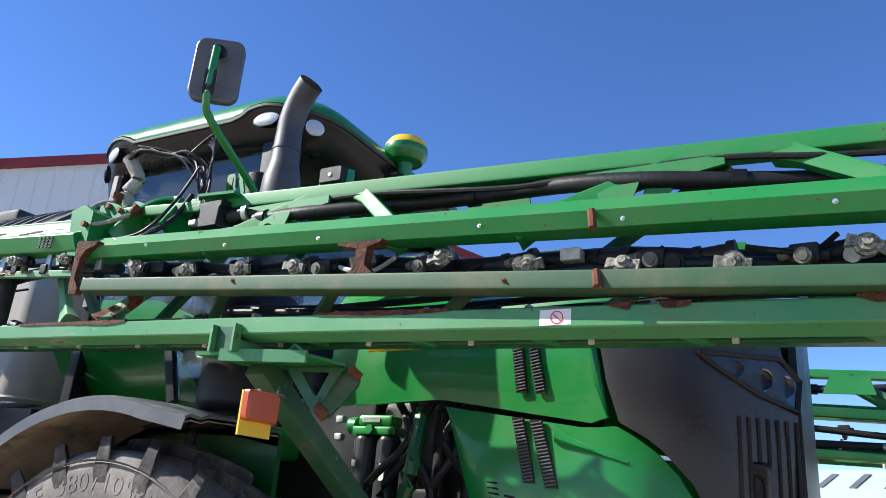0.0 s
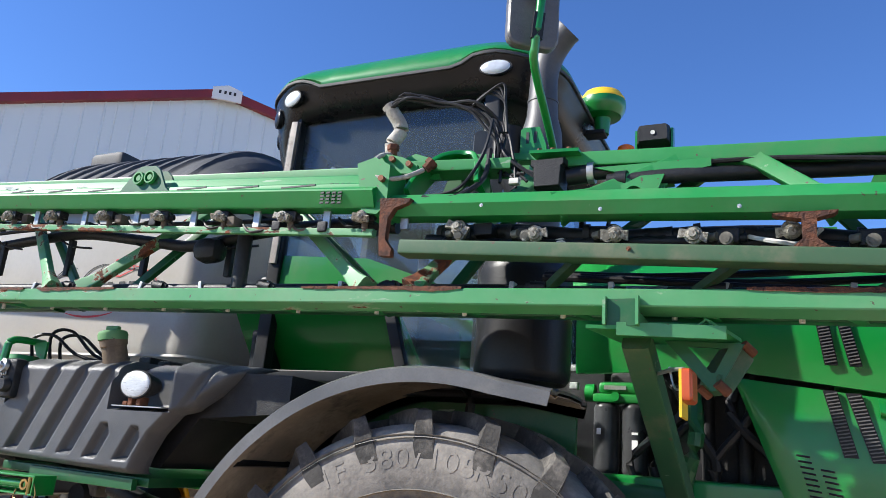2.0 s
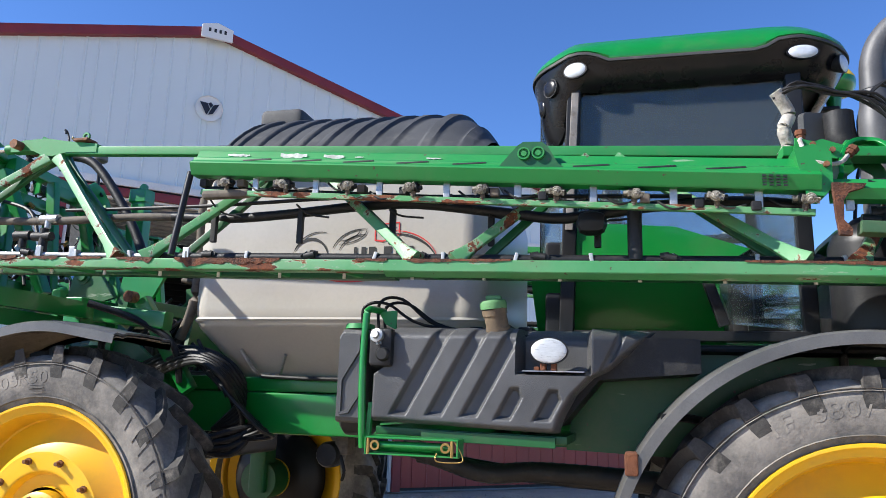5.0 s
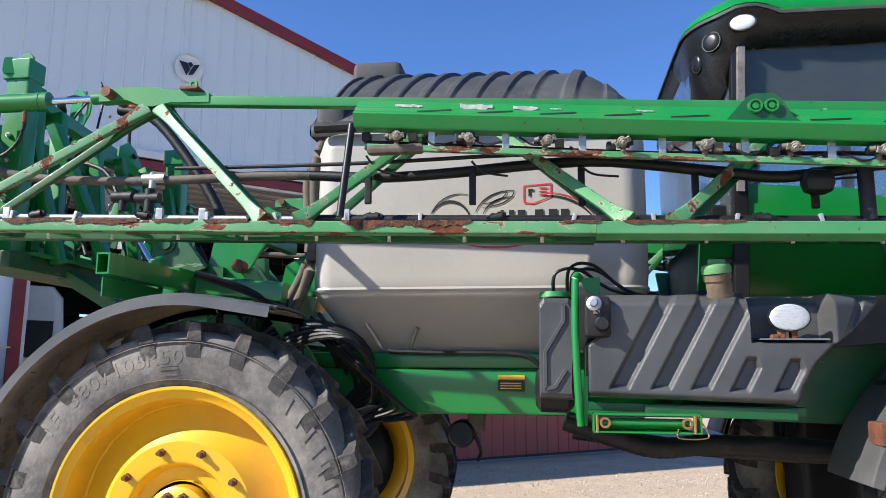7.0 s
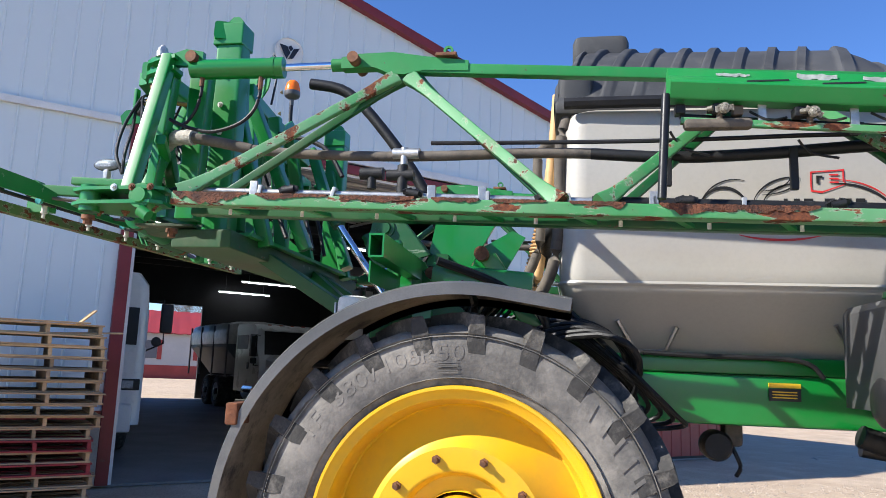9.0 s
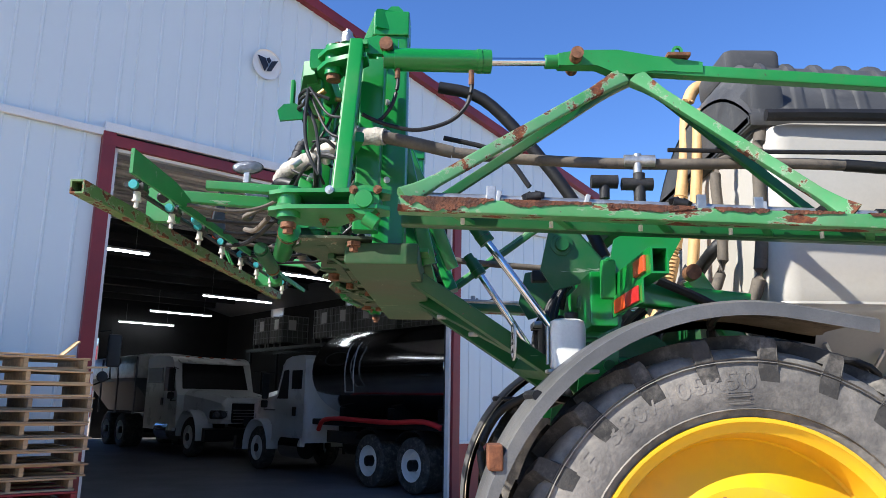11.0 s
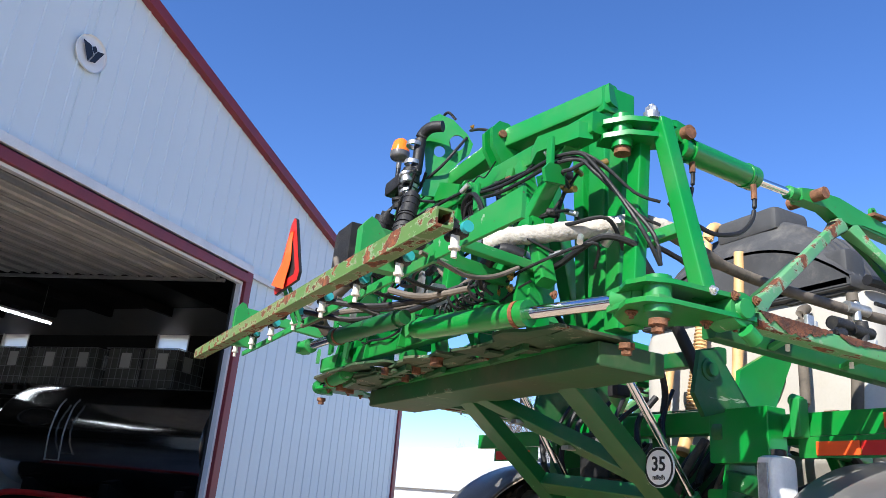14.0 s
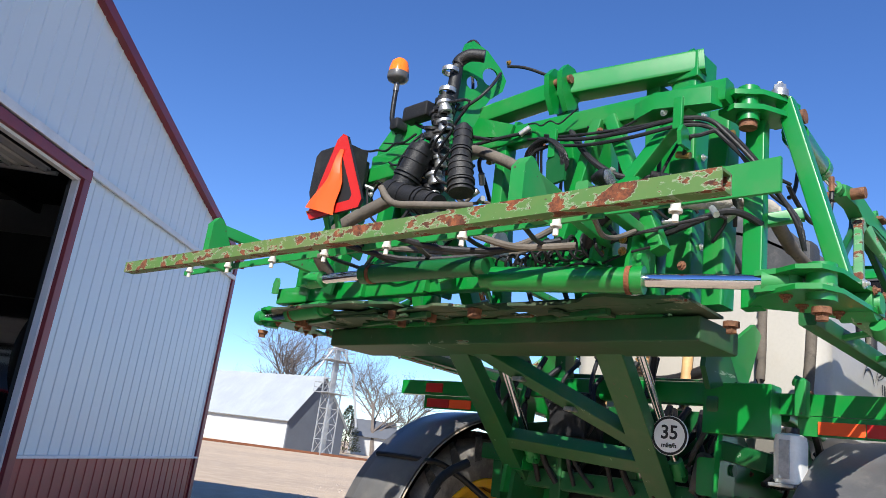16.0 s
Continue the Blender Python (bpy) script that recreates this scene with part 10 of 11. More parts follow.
# ---- fittings between the rails of the folded section ----
rng = random.Random(57)
tee = BM()
rod(tee, (-0.05, 0, 0), (0.05, 0, 0), 0.030, 12)
rod(tee, (-0.056, 0, 0), (-0.034, 0, 0), 0.037, 12)
rod(tee, (0.034, 0, 0), (0.056, 0, 0), 0.037, 12)
rod(tee, (0, 0, 0), (0, -0.02, -0.07), 0.022, 10)
teem = finish(tee, "tee_fitting")
teem.materials.append(M["plastic"])
cup = BM()
lathe(cup, [(0, 0.028), (0.012, 0.028), (0.014, 0.018), (0.022, 0.016), (0.024, 0.004), (0.030, 0.002), (0.030, -0.012), (0, -0.012)], (0, 0, 0), (0, -1, 0), 14)
for q in (-1, 1):
    plate(cup, [(q * 0.02, -0.012), (q * 0.046, -0.02), (q * 0.046, 0.014), (q * 0.02, 0.012)], 0.014, "y", -0.004)
cupm = finish(cup, "turret_cap")
cupm.materials.append(surface("stained_cap", (0.36, 0.34, 0.28), 0.6, 0, 0.5, 40, 140, 0.2, (0.10, 0.085, 0.06), (0.45, 0.6)))
for k in range(15):
    x = 4.40 + 0.285 * k
    if x > END - 0.15:
        break
    zm = (az(x) + bz(x)) / 2
    o = new("tee_fitting", teem)
    o.parent = boom
    o.matrix_basis = pose(x, -1.72, zm + 0.028, rng.uniform(-25, 25), rng.uniform(-6, 6), rng.uniform(-8, 8))
    o = new("turret_cap", cupm)
    o.parent = boom
    o.matrix_basis = pose(x + rng.uniform(0.03, 0.09), -1.815, zm + rng.uniform(-0.03, 0.02), rng.uniform(-20, 35), rng.uniform(-25, 25), 0)
for k in range(9):
    x = 1.10 + 0.365 * k + rng.uniform(0.03, 0.06)
    o = new("turret_cap", cupm)
    o.parent = boom
    o.matrix_basis = pose(x, -1.79 - 0.028 * (x - 0.93), 2.895 - 0.079 * (x - 0.93), rng.uniform(0, 40), rng.uniform(-30, 30), 0) @ Matrix.Scale(0.8, 4)
bm = BM()
tube(bm, [(4.35 + 0.3 * k, -1.70, (az(4.35 + 0.3 * k) + bz(4.35 + 0.3 * k)) / 2 + 0.032 + 0.012 * math.sin(2.1 * k)) for k in range(15)], 0.030, 10, True, 3)
part("supply_hose", bm, M["hose"], boom, "thick black supply hose behind the nozzles")
for k in range(8):
    x = 4.60 + 0.52 * k
    if x > END - 0.2:
        break
    bm = BM()
    plate(bm, [(x, az(x) - 0.02), (x + 0.075, az(x) - 0.02), (x + 0.10, bz(x) + 0.02), (x + 0.03, bz(x) + 0.02)], 0.008, "y", -1.69)
    part("web_strap", bm, M["green_dk"] if k % 2 else M["worn"], boom)
    bm = BM()
    beam(bm, (x + 0.30, -1.74, bz(x) - 0.01), (x + 0.10, -1.60, cz(x) + 0.0), 0.04, 0.03)
    part("web_brace", bm, M["dirty"], boom)
for k in range(10):
    x = 4.5 + 0.42 * k
    if x > END - 0.3:
        break
    zm = (az(x) + bz(x)) / 2
    bm = BM()
    tube(bm, [(x, -1.74, zm), (x + 0.06, -1.78, zm - 0.05 - 0.02 * (k % 2)), (x + 0.15, -1.76, zm - 0.035), (x + 0.22, -1.73, zm + 0.01)], 0.008, 7, True, 4)
    part("jumper_hose", bm, M["hose"], boom)
# pressed webs with round holes under the outer diagonals
for xa, xb in ((4.84, 5.27), (6.13, 6.62), (7.7, 8.2)):
    za, zb_ = az(xa) + 0.03, tz(xb) - 0.05
    holed_plate([(xa + 0.02, za - 0.01), (xa + 0.42, za - 0.03), (xa + 0.40, za + 0.015), (xa + 0.34, za + 0.05), (xa + 0.36, za + 0.10), (xa + 0.28, za + 0.10)], ((xa + 0.255, za + 0.035, 0.030), (xa + 0.16, za + 0.012, 0.011)), -1.775, 0.006, M["worn"], "pressed web with holes", boom, "y")
# loom tied along the upper rail
bm = BM()
tube(bm, [(5.2 + 0.3 * k, -1.735 + 0.01 * math.sin(k * 2.0), tz(5.2 + 0.3 * k) - 0.045 + 0.018 * math.sin(k * 1.7)) for k in range(12)], 0.009, 7, True, 3)
part("rail_loom", bm, M["hose"], boom, "thin loom under the upper rail")
# ---- dark plumbing and frame members between the lift arms ----
bm = BM()
box(bm, (-0.62, 0.06, 1.98), (-0.40, 0.34, 2.26), 0.02)
vb = rp("valve_block", bm, "plastic", "black hydraulic valve block")
for k in range(4):
    bm = BM()
    rod(bm, (-0.62, 0.10 + 0.065 * k, 2.20), (-0.67, 0.10 + 0.065 * k, 2.20), 0.022, 12)
    part("solenoid", bm, M["black"] if k % 2 else M["steel"], vb)
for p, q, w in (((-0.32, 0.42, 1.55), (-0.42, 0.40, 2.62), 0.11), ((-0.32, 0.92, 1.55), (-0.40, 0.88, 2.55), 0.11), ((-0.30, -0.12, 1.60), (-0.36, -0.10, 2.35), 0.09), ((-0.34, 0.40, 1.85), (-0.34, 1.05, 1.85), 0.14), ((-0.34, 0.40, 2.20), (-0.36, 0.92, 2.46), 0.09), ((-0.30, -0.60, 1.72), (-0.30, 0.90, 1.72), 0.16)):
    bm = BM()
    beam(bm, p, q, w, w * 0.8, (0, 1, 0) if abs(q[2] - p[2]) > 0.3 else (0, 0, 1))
    # members deep in the tail get their shade from the paint colour
    rp("tail_member", bm, "green_dk", "tail frame member with shade put into its green")
for k in range(9):
    y = -0.30 + 0.14 * k
    bm = BM()
    tube(bm, [(-0.44, y, 2.50 - 0.03 * (k % 3)), (-0.56, y + rng.uniform(-0.08, 0.08), 2.30), (-0.60, y + rng.uniform(-0.12, 0.12), 2.08), (-0.50, y + rng.uniform(-0.1, 0.1), 1.88), (-0.40, y, 1.70)], rng.uniform(0.012, 0.022), 9, True, 5)
    rp("tail_hose", bm, "hose", "black hydraulic hose")

# thin wires and ties over the carrier's beams
rng = random.Random(91)
for k in range(14):
    y0 = rng.uniform(-1.2, 0.6)
    y1 = y0 + rng.uniform(0.25, 0.7)
    x, z = rng.choice(((-1.96, 3.38), (-1.92, 3.30), (-1.90, 3.55), (-2.02, 2.72), (-2.02, 2.66)))
    bm = BM()
    n = 6
    tube(bm, [(x - 0.02 * math.sin(math.pi * i / n) + rng.uniform(-0.008, 0.008), y0 + (y1 - y0) * i / n, z - rng.uniform(0.02, 0.07) * math.sin(math.pi * i / n) + rng.uniform(-0.008, 0.008)) for i in range(n + 1)], rng.choice((0.004, 0.005, 0.007)), 6, True, 4)
    rp("carrier_wire", bm, "hose", "thin black wire")
for pts in ([(-1.78, 0.17, 4.06), (-1.82, 0.20, 4.11), (-1.83, 0.25, 4.09), (-1.80, 0.24, 4.0), (-1.79, 0.20, 3.85), (-1.80, 0.18, 3.70)], [(-1.78, 0.0, 3.86), (-1.86, -0.02, 3.74), (-1.92, 0.02, 3.64), (-1.98, 0.12, 3.56), (-2.02, 0.24, 3.52)], [(-1.79, -0.06, 3.88), (-1.78, -0.18, 3.84), (-1.74, -0.30, 3.78)], [(-1.99, 0.40, 3.62), (-2.06, 0.34, 3.52), (-2.05, 0.22, 3.46), (-2.0, 0.14, 3.50), (-1.99, 0.08, 3.60)]):
    bm = BM()
    tube(bm, pts, 0.009, 8, True, 6)
    rp("stack_cable", bm, "hose", "black cable on the mounting plate")
for y, z in ((0.25, 4.04), (0.29, 3.84), (0.28, 3.66), (0.27, 3.52), (-0.04, 3.92), (0.14, 3.60)):
    hex_bolt(rear, (-1.765, y, z), 0, 0, -90, hex_brass, 0.7)
# second corrugated hose and a cream pipe down the tank's rear corner
bm = BM()
path = smooth_path([(0.34, 0.50, 2.95), (0.30, 0.50, 2.70), (0.24, 0.48, 2.50), (0.16, 0.46, 2.26), (0.08, 0.44, 2.05)], 12)
sweep(bm, ring(0.030, 12), path, (0, 1, 0), True, [1.0 + 0.10 * (i % 2) for i in range(len(path))])
rp("corrugated_hose", bm, "hose_orange", "orange corrugated hose")
bm = BM()
tube(bm, [(0.40, -0.10, 3.60), (0.38, -0.10, 3.30), (0.36, -0.10, 3.08), (0.327, -0.10, 2.71), (0.288, -0.10, 2.385), (0.24, -0.10, 2.15)], 0.036, 10, True, 5)
rp("cream_pipe", bm, "hose_orange", "orange sheathed pipe")

# ---- trucks, racks and lamps inside the shed ----
def truck_wheel(parent, x, y, r=0.50, w=0.28, dual=False):
    """A truck wheel whose outer face looks to the side of y."""
    q = 1 if y > 0 else -1
    wh = new("wheel")
    wh.parent = parent
    wh.location = (x, y, r)
    bm = BM()
    ww = w * (2.1 if dual else 1)
    lathe(bm, [(0.29, 0), (0.40, 0.012), (r - 0.04, 0.0), (r, -0.04), (r, -ww + 0.04), (r - 0.04, -ww), (0.29, -ww)], (0, 0, 0), (0, q, 0), 32)
    if dual:
        lathe(bm, [(r + 0.001, -w + 0.03), (r - 0.07, -w), (r + 0.001, -w - 0.03)], (0, 0, 0), (0, q, 0), 32)
    part("tyre", bm, M["lug"], wh, "black truck tyre")
    bm = BM()
    lathe(bm, [(0.30, -0.02), (0.29, 0.01), (0.27, -0.01), (0.25, -0.12 if dual else -0.06), (0.16, -0.14 if dual else -0.03), (0.10, -0.10 if dual else 0.0), (0.09, 0.02), (0.0, 0.025)], (0, 0, 0), (0, q, 0), 28)
    part("rim", bm, M["truck_white"], wh, "pale steel truck rim")
    bm = BM()
    lathe(bm, [(0.105, -0.09), (0.10, 0.03), (0.07, 0.045), (0.0, 0.05)], (0, 0, 0), (0, q, 0), 18)
    part("hub", bm, M["black"], wh, "dark axle hub")


def make_truck_front(truck, sleeper=0.0, hood_top=1.85):
    """Bonnet, cab, bumper and lamps; the front axle stands at the origin, the nose looks to +x."""
    half = 1.12
    xb = -2.25 - sleeper
    bm = BM()
    secs = []
    for x, w, zb, zt in ((1.08, 0.62, 0.95, hood_top - 0.26), (1.0, 0.70, 0.85, hood_top - 0.16), (0.55, 0.80, 0.85, hood_top - 0.08), (-0.75, 0.95, 0.85, hood_top + 0.06)):
        secs.append([(x, -w, zb), (x, -w, zt - 0.15), (x, -w + 0.15, zt), (x, w - 0.15, zt), (x, w, zt - 0.15), (x, w, zb)])
    loft(bm, secs)
    part("bonnet", bm, M["truck_white"], truck, "white sloping bonnet")
    for q in (-1, 1):
        bm = BM()
        rows = []
        for k in range(13):
            a = radians(-8 + 190 * k / 12)
            rows.append([(0.64 * math.cos(a), q * y, 0.52 + 0.64 * math.sin(a)) for y in (0.70, 0.95, 1.10, 1.16)])
        sheet(bm, rows, (0, 0, 0.03))
        part("wing", bm, M["truck_white"], truck, "white rounded wheel wing")
        bm = BM()
        loft(bm, [[(1.0, q * (0.76 + a), 1.08 + b) for a, b in rrect(0.46, 0.22, 0.06)], [(1.08, q * (0.75 + a), 1.08 + b) for a, b in rrect(0.42, 0.18, 0.05)]])
        part("lamp_panel", bm, M["black"], truck, "dark lamp panel")
        bm = BM()
        box(bm, (-0.95, min(q * 1.05, q * 1.12), 0.62), (xb, max(q * 1.05, q * 1.12), 1.62), 0.03)
        part("cab_side", bm, M["truck_white"], truck)
        bm = BM()
        back = -1.78 if sleeper else -1.50
        plate(bm, [(-0.97, 1.66), (-1.04, 1.74), (-1.27, 2.30), (back + 0.03, 2.32), (back, 2.28), (back, 1.66)], 0.012, "y", q * 1.124)
        part("door_window", bm, M["black"], truck, "dark door window")
        bm = BM()
        plate(bm, [(xb + 0.14, 1.88), (xb + 0.12, 2.30), (back - 0.16, 2.30), (back - 0.16, 1.88)], 0.012, "y", q * 1.124)
        part("rear_side_window", bm, M["black"], truck, "dark side window")
        bm = BM()
        for z0, z1, x in ((1.65, 2.25, -0.72), (1.45, 1.62, -0.70)):
            box(bm, (x - 0.06, min(q * 1.24, q * 1.42), z0), (x, max(q * 1.24, q * 1.42), z1), 0.03)
        tube(bm, [(-0.95, q * 1.1, 2.25), (-0.72, q * 1.30, 2.28), (-0.72, q * 1.32, 1.4), (-0.92, q * 1.1, 1.4)], 0.014, 6, False)
        part("side_mirror", bm, M["black"], truck, "black side mirrors on an arm")
        bm = BM()
        box(bm, (-1.9, min(q * 1.115, q * 1.15), 1.28), (-1.76, max(q * 1.115, q * 1.15), 1.48), 0.01)
        part("grab_handle", bm, M["black"], truck)
        truck_wheel(truck, 0, q * 1.08)
        bm = BM()
        rod(bm, (-1.25, q * 0.92, 0.62), (-2.15, q * 0.92, 0.62), 0.27, 24)
        part("step_tank", bm, M["alu"], truck, "bare metal fuel tank with steps")
    bm = BM()
    pr = [(-0.80, 1.55), (-0.92, 1.70), (-1.22, 2.45), (-1.34, 2.56), (-1.6, 2.62), (xb + 0.12, 2.64), (xb, 2.55), (xb, 0.70), (-0.80, 0.70)]
    loft(bm, [[(a, y, b) for a, b in pr] for y in (-half, -half + 0.001, half - 0.001, half)])
    part("cab_shell", bm, M["truck_white"], truck, "white truck cab", 25)
    bm = BM()
    loft(bm, [[(-0.905, y * 0.95, 1.72), (-1.195, y * 0.90, 2.42), (-1.21, y * 0.90, 2.42), (-0.92, y * 0.95, 1.72)] for y in (-1, 0, 1)])
    part("windscreen", bm, M["black"], truck, "dark raked windscreen")
    bm = BM()
    for y in (-0.7, -0.35, 0.0, 0.35, 0.7):
        box(bm, (-1.40, y - 0.05, 2.585), (-1.33, y + 0.05, 2.615), 0.01)
    part("marker_lamp", bm, M["orange_lens"], truck, "small roof marker lamp")
    bm = BM()
    loft(bm, [[(-1.19, y, 2.47), (-1.02, y, 2.40), (-1.00, y, 2.43), (-1.20, y, 2.52)] for y in (-1.02, 0, 1.02)])
    part("sun_visor", bm, M["truck_white"], truck, "white visor over the windscreen")
    for q in (-1, 1):
        for dy in (0.0, 0.19):
            bm = BM()
            lathe(bm, [(0.0, 0.03), (0.06, 0.025), (0.075, 0.0), (0.085, 0.0), (0.085, -0.02)], (1.085, q * (0.84 - dy), 1.08), (1, 0, 0), 18)
            part("head_lamp", bm, M["lens"], truck, "round head lamp")
    bm = BM()
    box(bm, (1.06, -0.45, 0.88), (1.11, 0.45, hood_top - 0.30), 0.02)
    gr = part("grille", bm, M["black"], truck, "black slatted grille")
    for k in range(int((hood_top - 1.32) / 0.075)):
        bm = BM()
        z = 0.95 + 0.075 * k
        box(bm, (1.105, -0.42, z), (1.125, 0.42, z + 0.025), 0.005)
        part("grille_slat", bm, M["steel"], gr)
    bm = BM()
    loft(bm, [[(x, -1.15, z) for x, z in ((1.0, 0.42), (1.16, 0.46), (1.18, 0.72), (1.0, 0.76))], [(x, 1.15, z) for x, z in ((1.0, 0.42), (1.16, 0.46), (1.18, 0.72), (1.0, 0.76))]])
    part("bumper", bm, M["black"], truck, "dark front bumper")


def truck_rear(truck, axles, x_end):
    bm = BM()
    for q in (-1, 1):
        beam(bm, (0.6, q * 0.42, 0.85), (x_end, q * 0.42, 0.85), 0.08, 0.26)
    part("chassis_rail", bm, M["black"], truck, "black truck frame rails")
    for x in axles:
        for q in (-1, 1):
            truck_wheel(truck, x, q * 1.15, 0.50, 0.27, True)
        bm = BM()
        rod(bm, (x, -0.9, 0.5), (x, 0.9, 0.5), 0.10, 14)
        part("axle", bm, M["black"], truck)


tanker = thing("tanker_truck", "white truck with a polished metal tank inside the shed", "truck")
tanker.matrix_basis = SHED @ pose(5.30, 7.6, 0.005, 0, 0, 90) @ Matrix.Diagonal((1, 1, 1.04, 1))
make_truck_front(tanker)
truck_rear(tanker, (-4.9, -6.3), -7.6)
bm = BM()
ell = [(math.cos(2 * math.pi * k / 36), math.sin(2 * math.pi * k / 36)) for k in range(36)]
loft(bm, [[(x, 1.15 * k * a, 2.26 + 0.93 * k * b) for a, b in ell] for x, k in ((-7.35, 0.55), (-7.30, 0.90), (-7.18, 1.0), (-2.62, 1.0), (-2.53, 0.97), (-2.48, 0.90), (-2.45, 0.6))])
tk = part("tank", bm, M["alu"], tanker, "polished oval tank", 30)
bm = BM()
for dx in (-0.16, 0.16):
    tube(bm, [(-4.2 + dx, 1.19, 1.80), (-4.2 + dx, 1.22, 2.25), (-4.2 + dx, 1.14, 2.65), (-4.2 + dx, 1.02, 2.82)], 0.014, 8)
rod(bm, (-4.36, 1.19, 1.81), (-4.04, 1.19, 1.81), 0.012, 8)
part("ladder", bm, M["steel"], tanker, "narrow metal tank ladder")
bm = BM()
prev = None
for k in range(33):
    a = 2 * math.pi * k / 32
    q = []
    for s in (0.93, 1.05):
        xx, zz = -3.55 + 0.46 * s * math.cos(a), 2.50 + 0.15 * s * math.sin(a)
        q.append(bm.verts.new((xx, 1.156 * math.sqrt(1 - ((zz - 2.26) / 0.93) ** 2) + 0.002, zz)))
    if prev:
        bm.faces.new((prev[0], prev[1], q[1], q[0]))
    prev = q
part("tank_mark", bm, M["ink"], tk, "black oval outline mark")
bm = BM()
box(bm, (-7.2, -1.1, 1.12), (-2.6, 1.1, 1.25), 0.03)
for x in (-6.6, -5.0, -3.2):
    box(bm, (x - 0.1, -0.7, 0.98), (x + 0.1, 0.7, 1.5), 0.02)
part("tank_cradle", bm, M["black"], tanker)
bm = BM()
tube(bm, [(-2.9, 1.10, 1.02), (-3.2, 1.17, 1.22), (-3.8, 1.18, 1.27), (-4.6, 1.18, 1.26), (-5.6, 1.17, 1.24), (-6.6, 1.15, 1.28), (-7.1, 1.1, 1.18)], 0.05, 10)
part("red_hose", bm, M["decal_red"], tanker, "red hose along the frame")
bm = BM()
for x in (-4.9, -6.3):
    rows = [[(x + 0.60 * math.sin(radians(a)), y, 0.50 + 0.60 * math.cos(radians(a))) for y in (0.6, 1.2)] for a in range(-50, 51, 10)]
    sheet(bm, rows, (0, 0, 0.02))
part("mudguard", bm, M["black"], tanker)

hopper = thing("hopper_truck", "white long-nose truck with a grey tarped hopper", "truck")
hopper.matrix_basis = SHED @ pose(5.55, 12.1, 0.005, 0, 0, -90) @ Matrix.Scale(1.16, 4)
make_truck_front(hopper, 0.9, 1.66)
truck_rear(hopper, (-5.0, -6.3), -8.6)
bm = BM()
loft(bm, [[(x, y, z) for y, z in ((-0.45, 1.05), (-1.20, 1.95), (-1.20, 2.05), (1.20, 2.05), (1.20, 1.95), (0.45, 1.05))] for x in (-4.0, -8.5)])
part("hopper_box", bm, M["wall_grey"], hopper, "grey steel hopper with sloping sides")
for xa, xb_ in ((-3.9, -5.4), (-5.42, -7.0), (-7.02, -8.5)):
    bm = BM()
    secs = []
    for k in range(7):
        f = k / 6
        b_ = 0.05 * math.sin(math.pi * f)
        secs.append([(xa + (xb_ - xa) * f, y * (1 + b_ / 2), z + b_ * (z > 2.2)) for y, z in ((-1.24, 2.05), (-1.26, 2.40), (-1.15, 2.66), (-0.7, 2.76), (0.0, 2.80), (0.7, 2.76), (1.15, 2.66), (1.26, 2.40), (1.24, 2.05))])
    loft(bm, secs)
    part("tarp_panel", bm, surface("silver_tarp", (0.55, 0.55, 0.54), 0.4, 0.2, 0.25, 5, 40, 0.5), hopper, "creased silver tarp panel", 60)
bm = BM()
for x in (-3.7, -5.3, -6.9, -8.4):
    for q in (-1, 1):
        beam(bm, (x, q * 1.25, 1.0), (x, q * 1.25, 2.66), 0.06, 0.05, (0, 1, 0))
part("hopper_rib", bm, M["wall_grey"], hopper)

lorry = thing("box_truck", "white flat-fronted truck cab parked just inside the doorway", "truck")
lorry.matrix_basis = SHED @ pose(-2.36, 4.35, 0.005, 0, 0, -90)
bm = BM()
loft(bm, [[(x, y * w, z) for y, z in ((-1, 0.55), (-1, 2.5), (-0.96, 3.05), (-0.82, 3.25), (0.82, 3.25), (0.96, 3.05), (1, 2.5), (1, 0.55))] for x, w in ((1.30, 1.16), (1.36, 1.10), (1.38, 0.98))][::-1] + [[(-1.2, y * 1.2, z) for y, z in ((-1, 0.55), (-1, 2.5), (-0.96, 3.10), (-0.82, 3.3), (0.82, 3.3), (0.96, 3.10), (1, 2.5), (1, 0.55))]])
part("cab_shell", bm, M["truck_white"], lorry, "white flat-fronted cab")
bm = BM()
box(bm, (1.37, -0.98, 1.95), (1.392, 0.98, 2.62), 0.05)
part("windscreen", bm, M["black"], lorry, "dark windscreen")
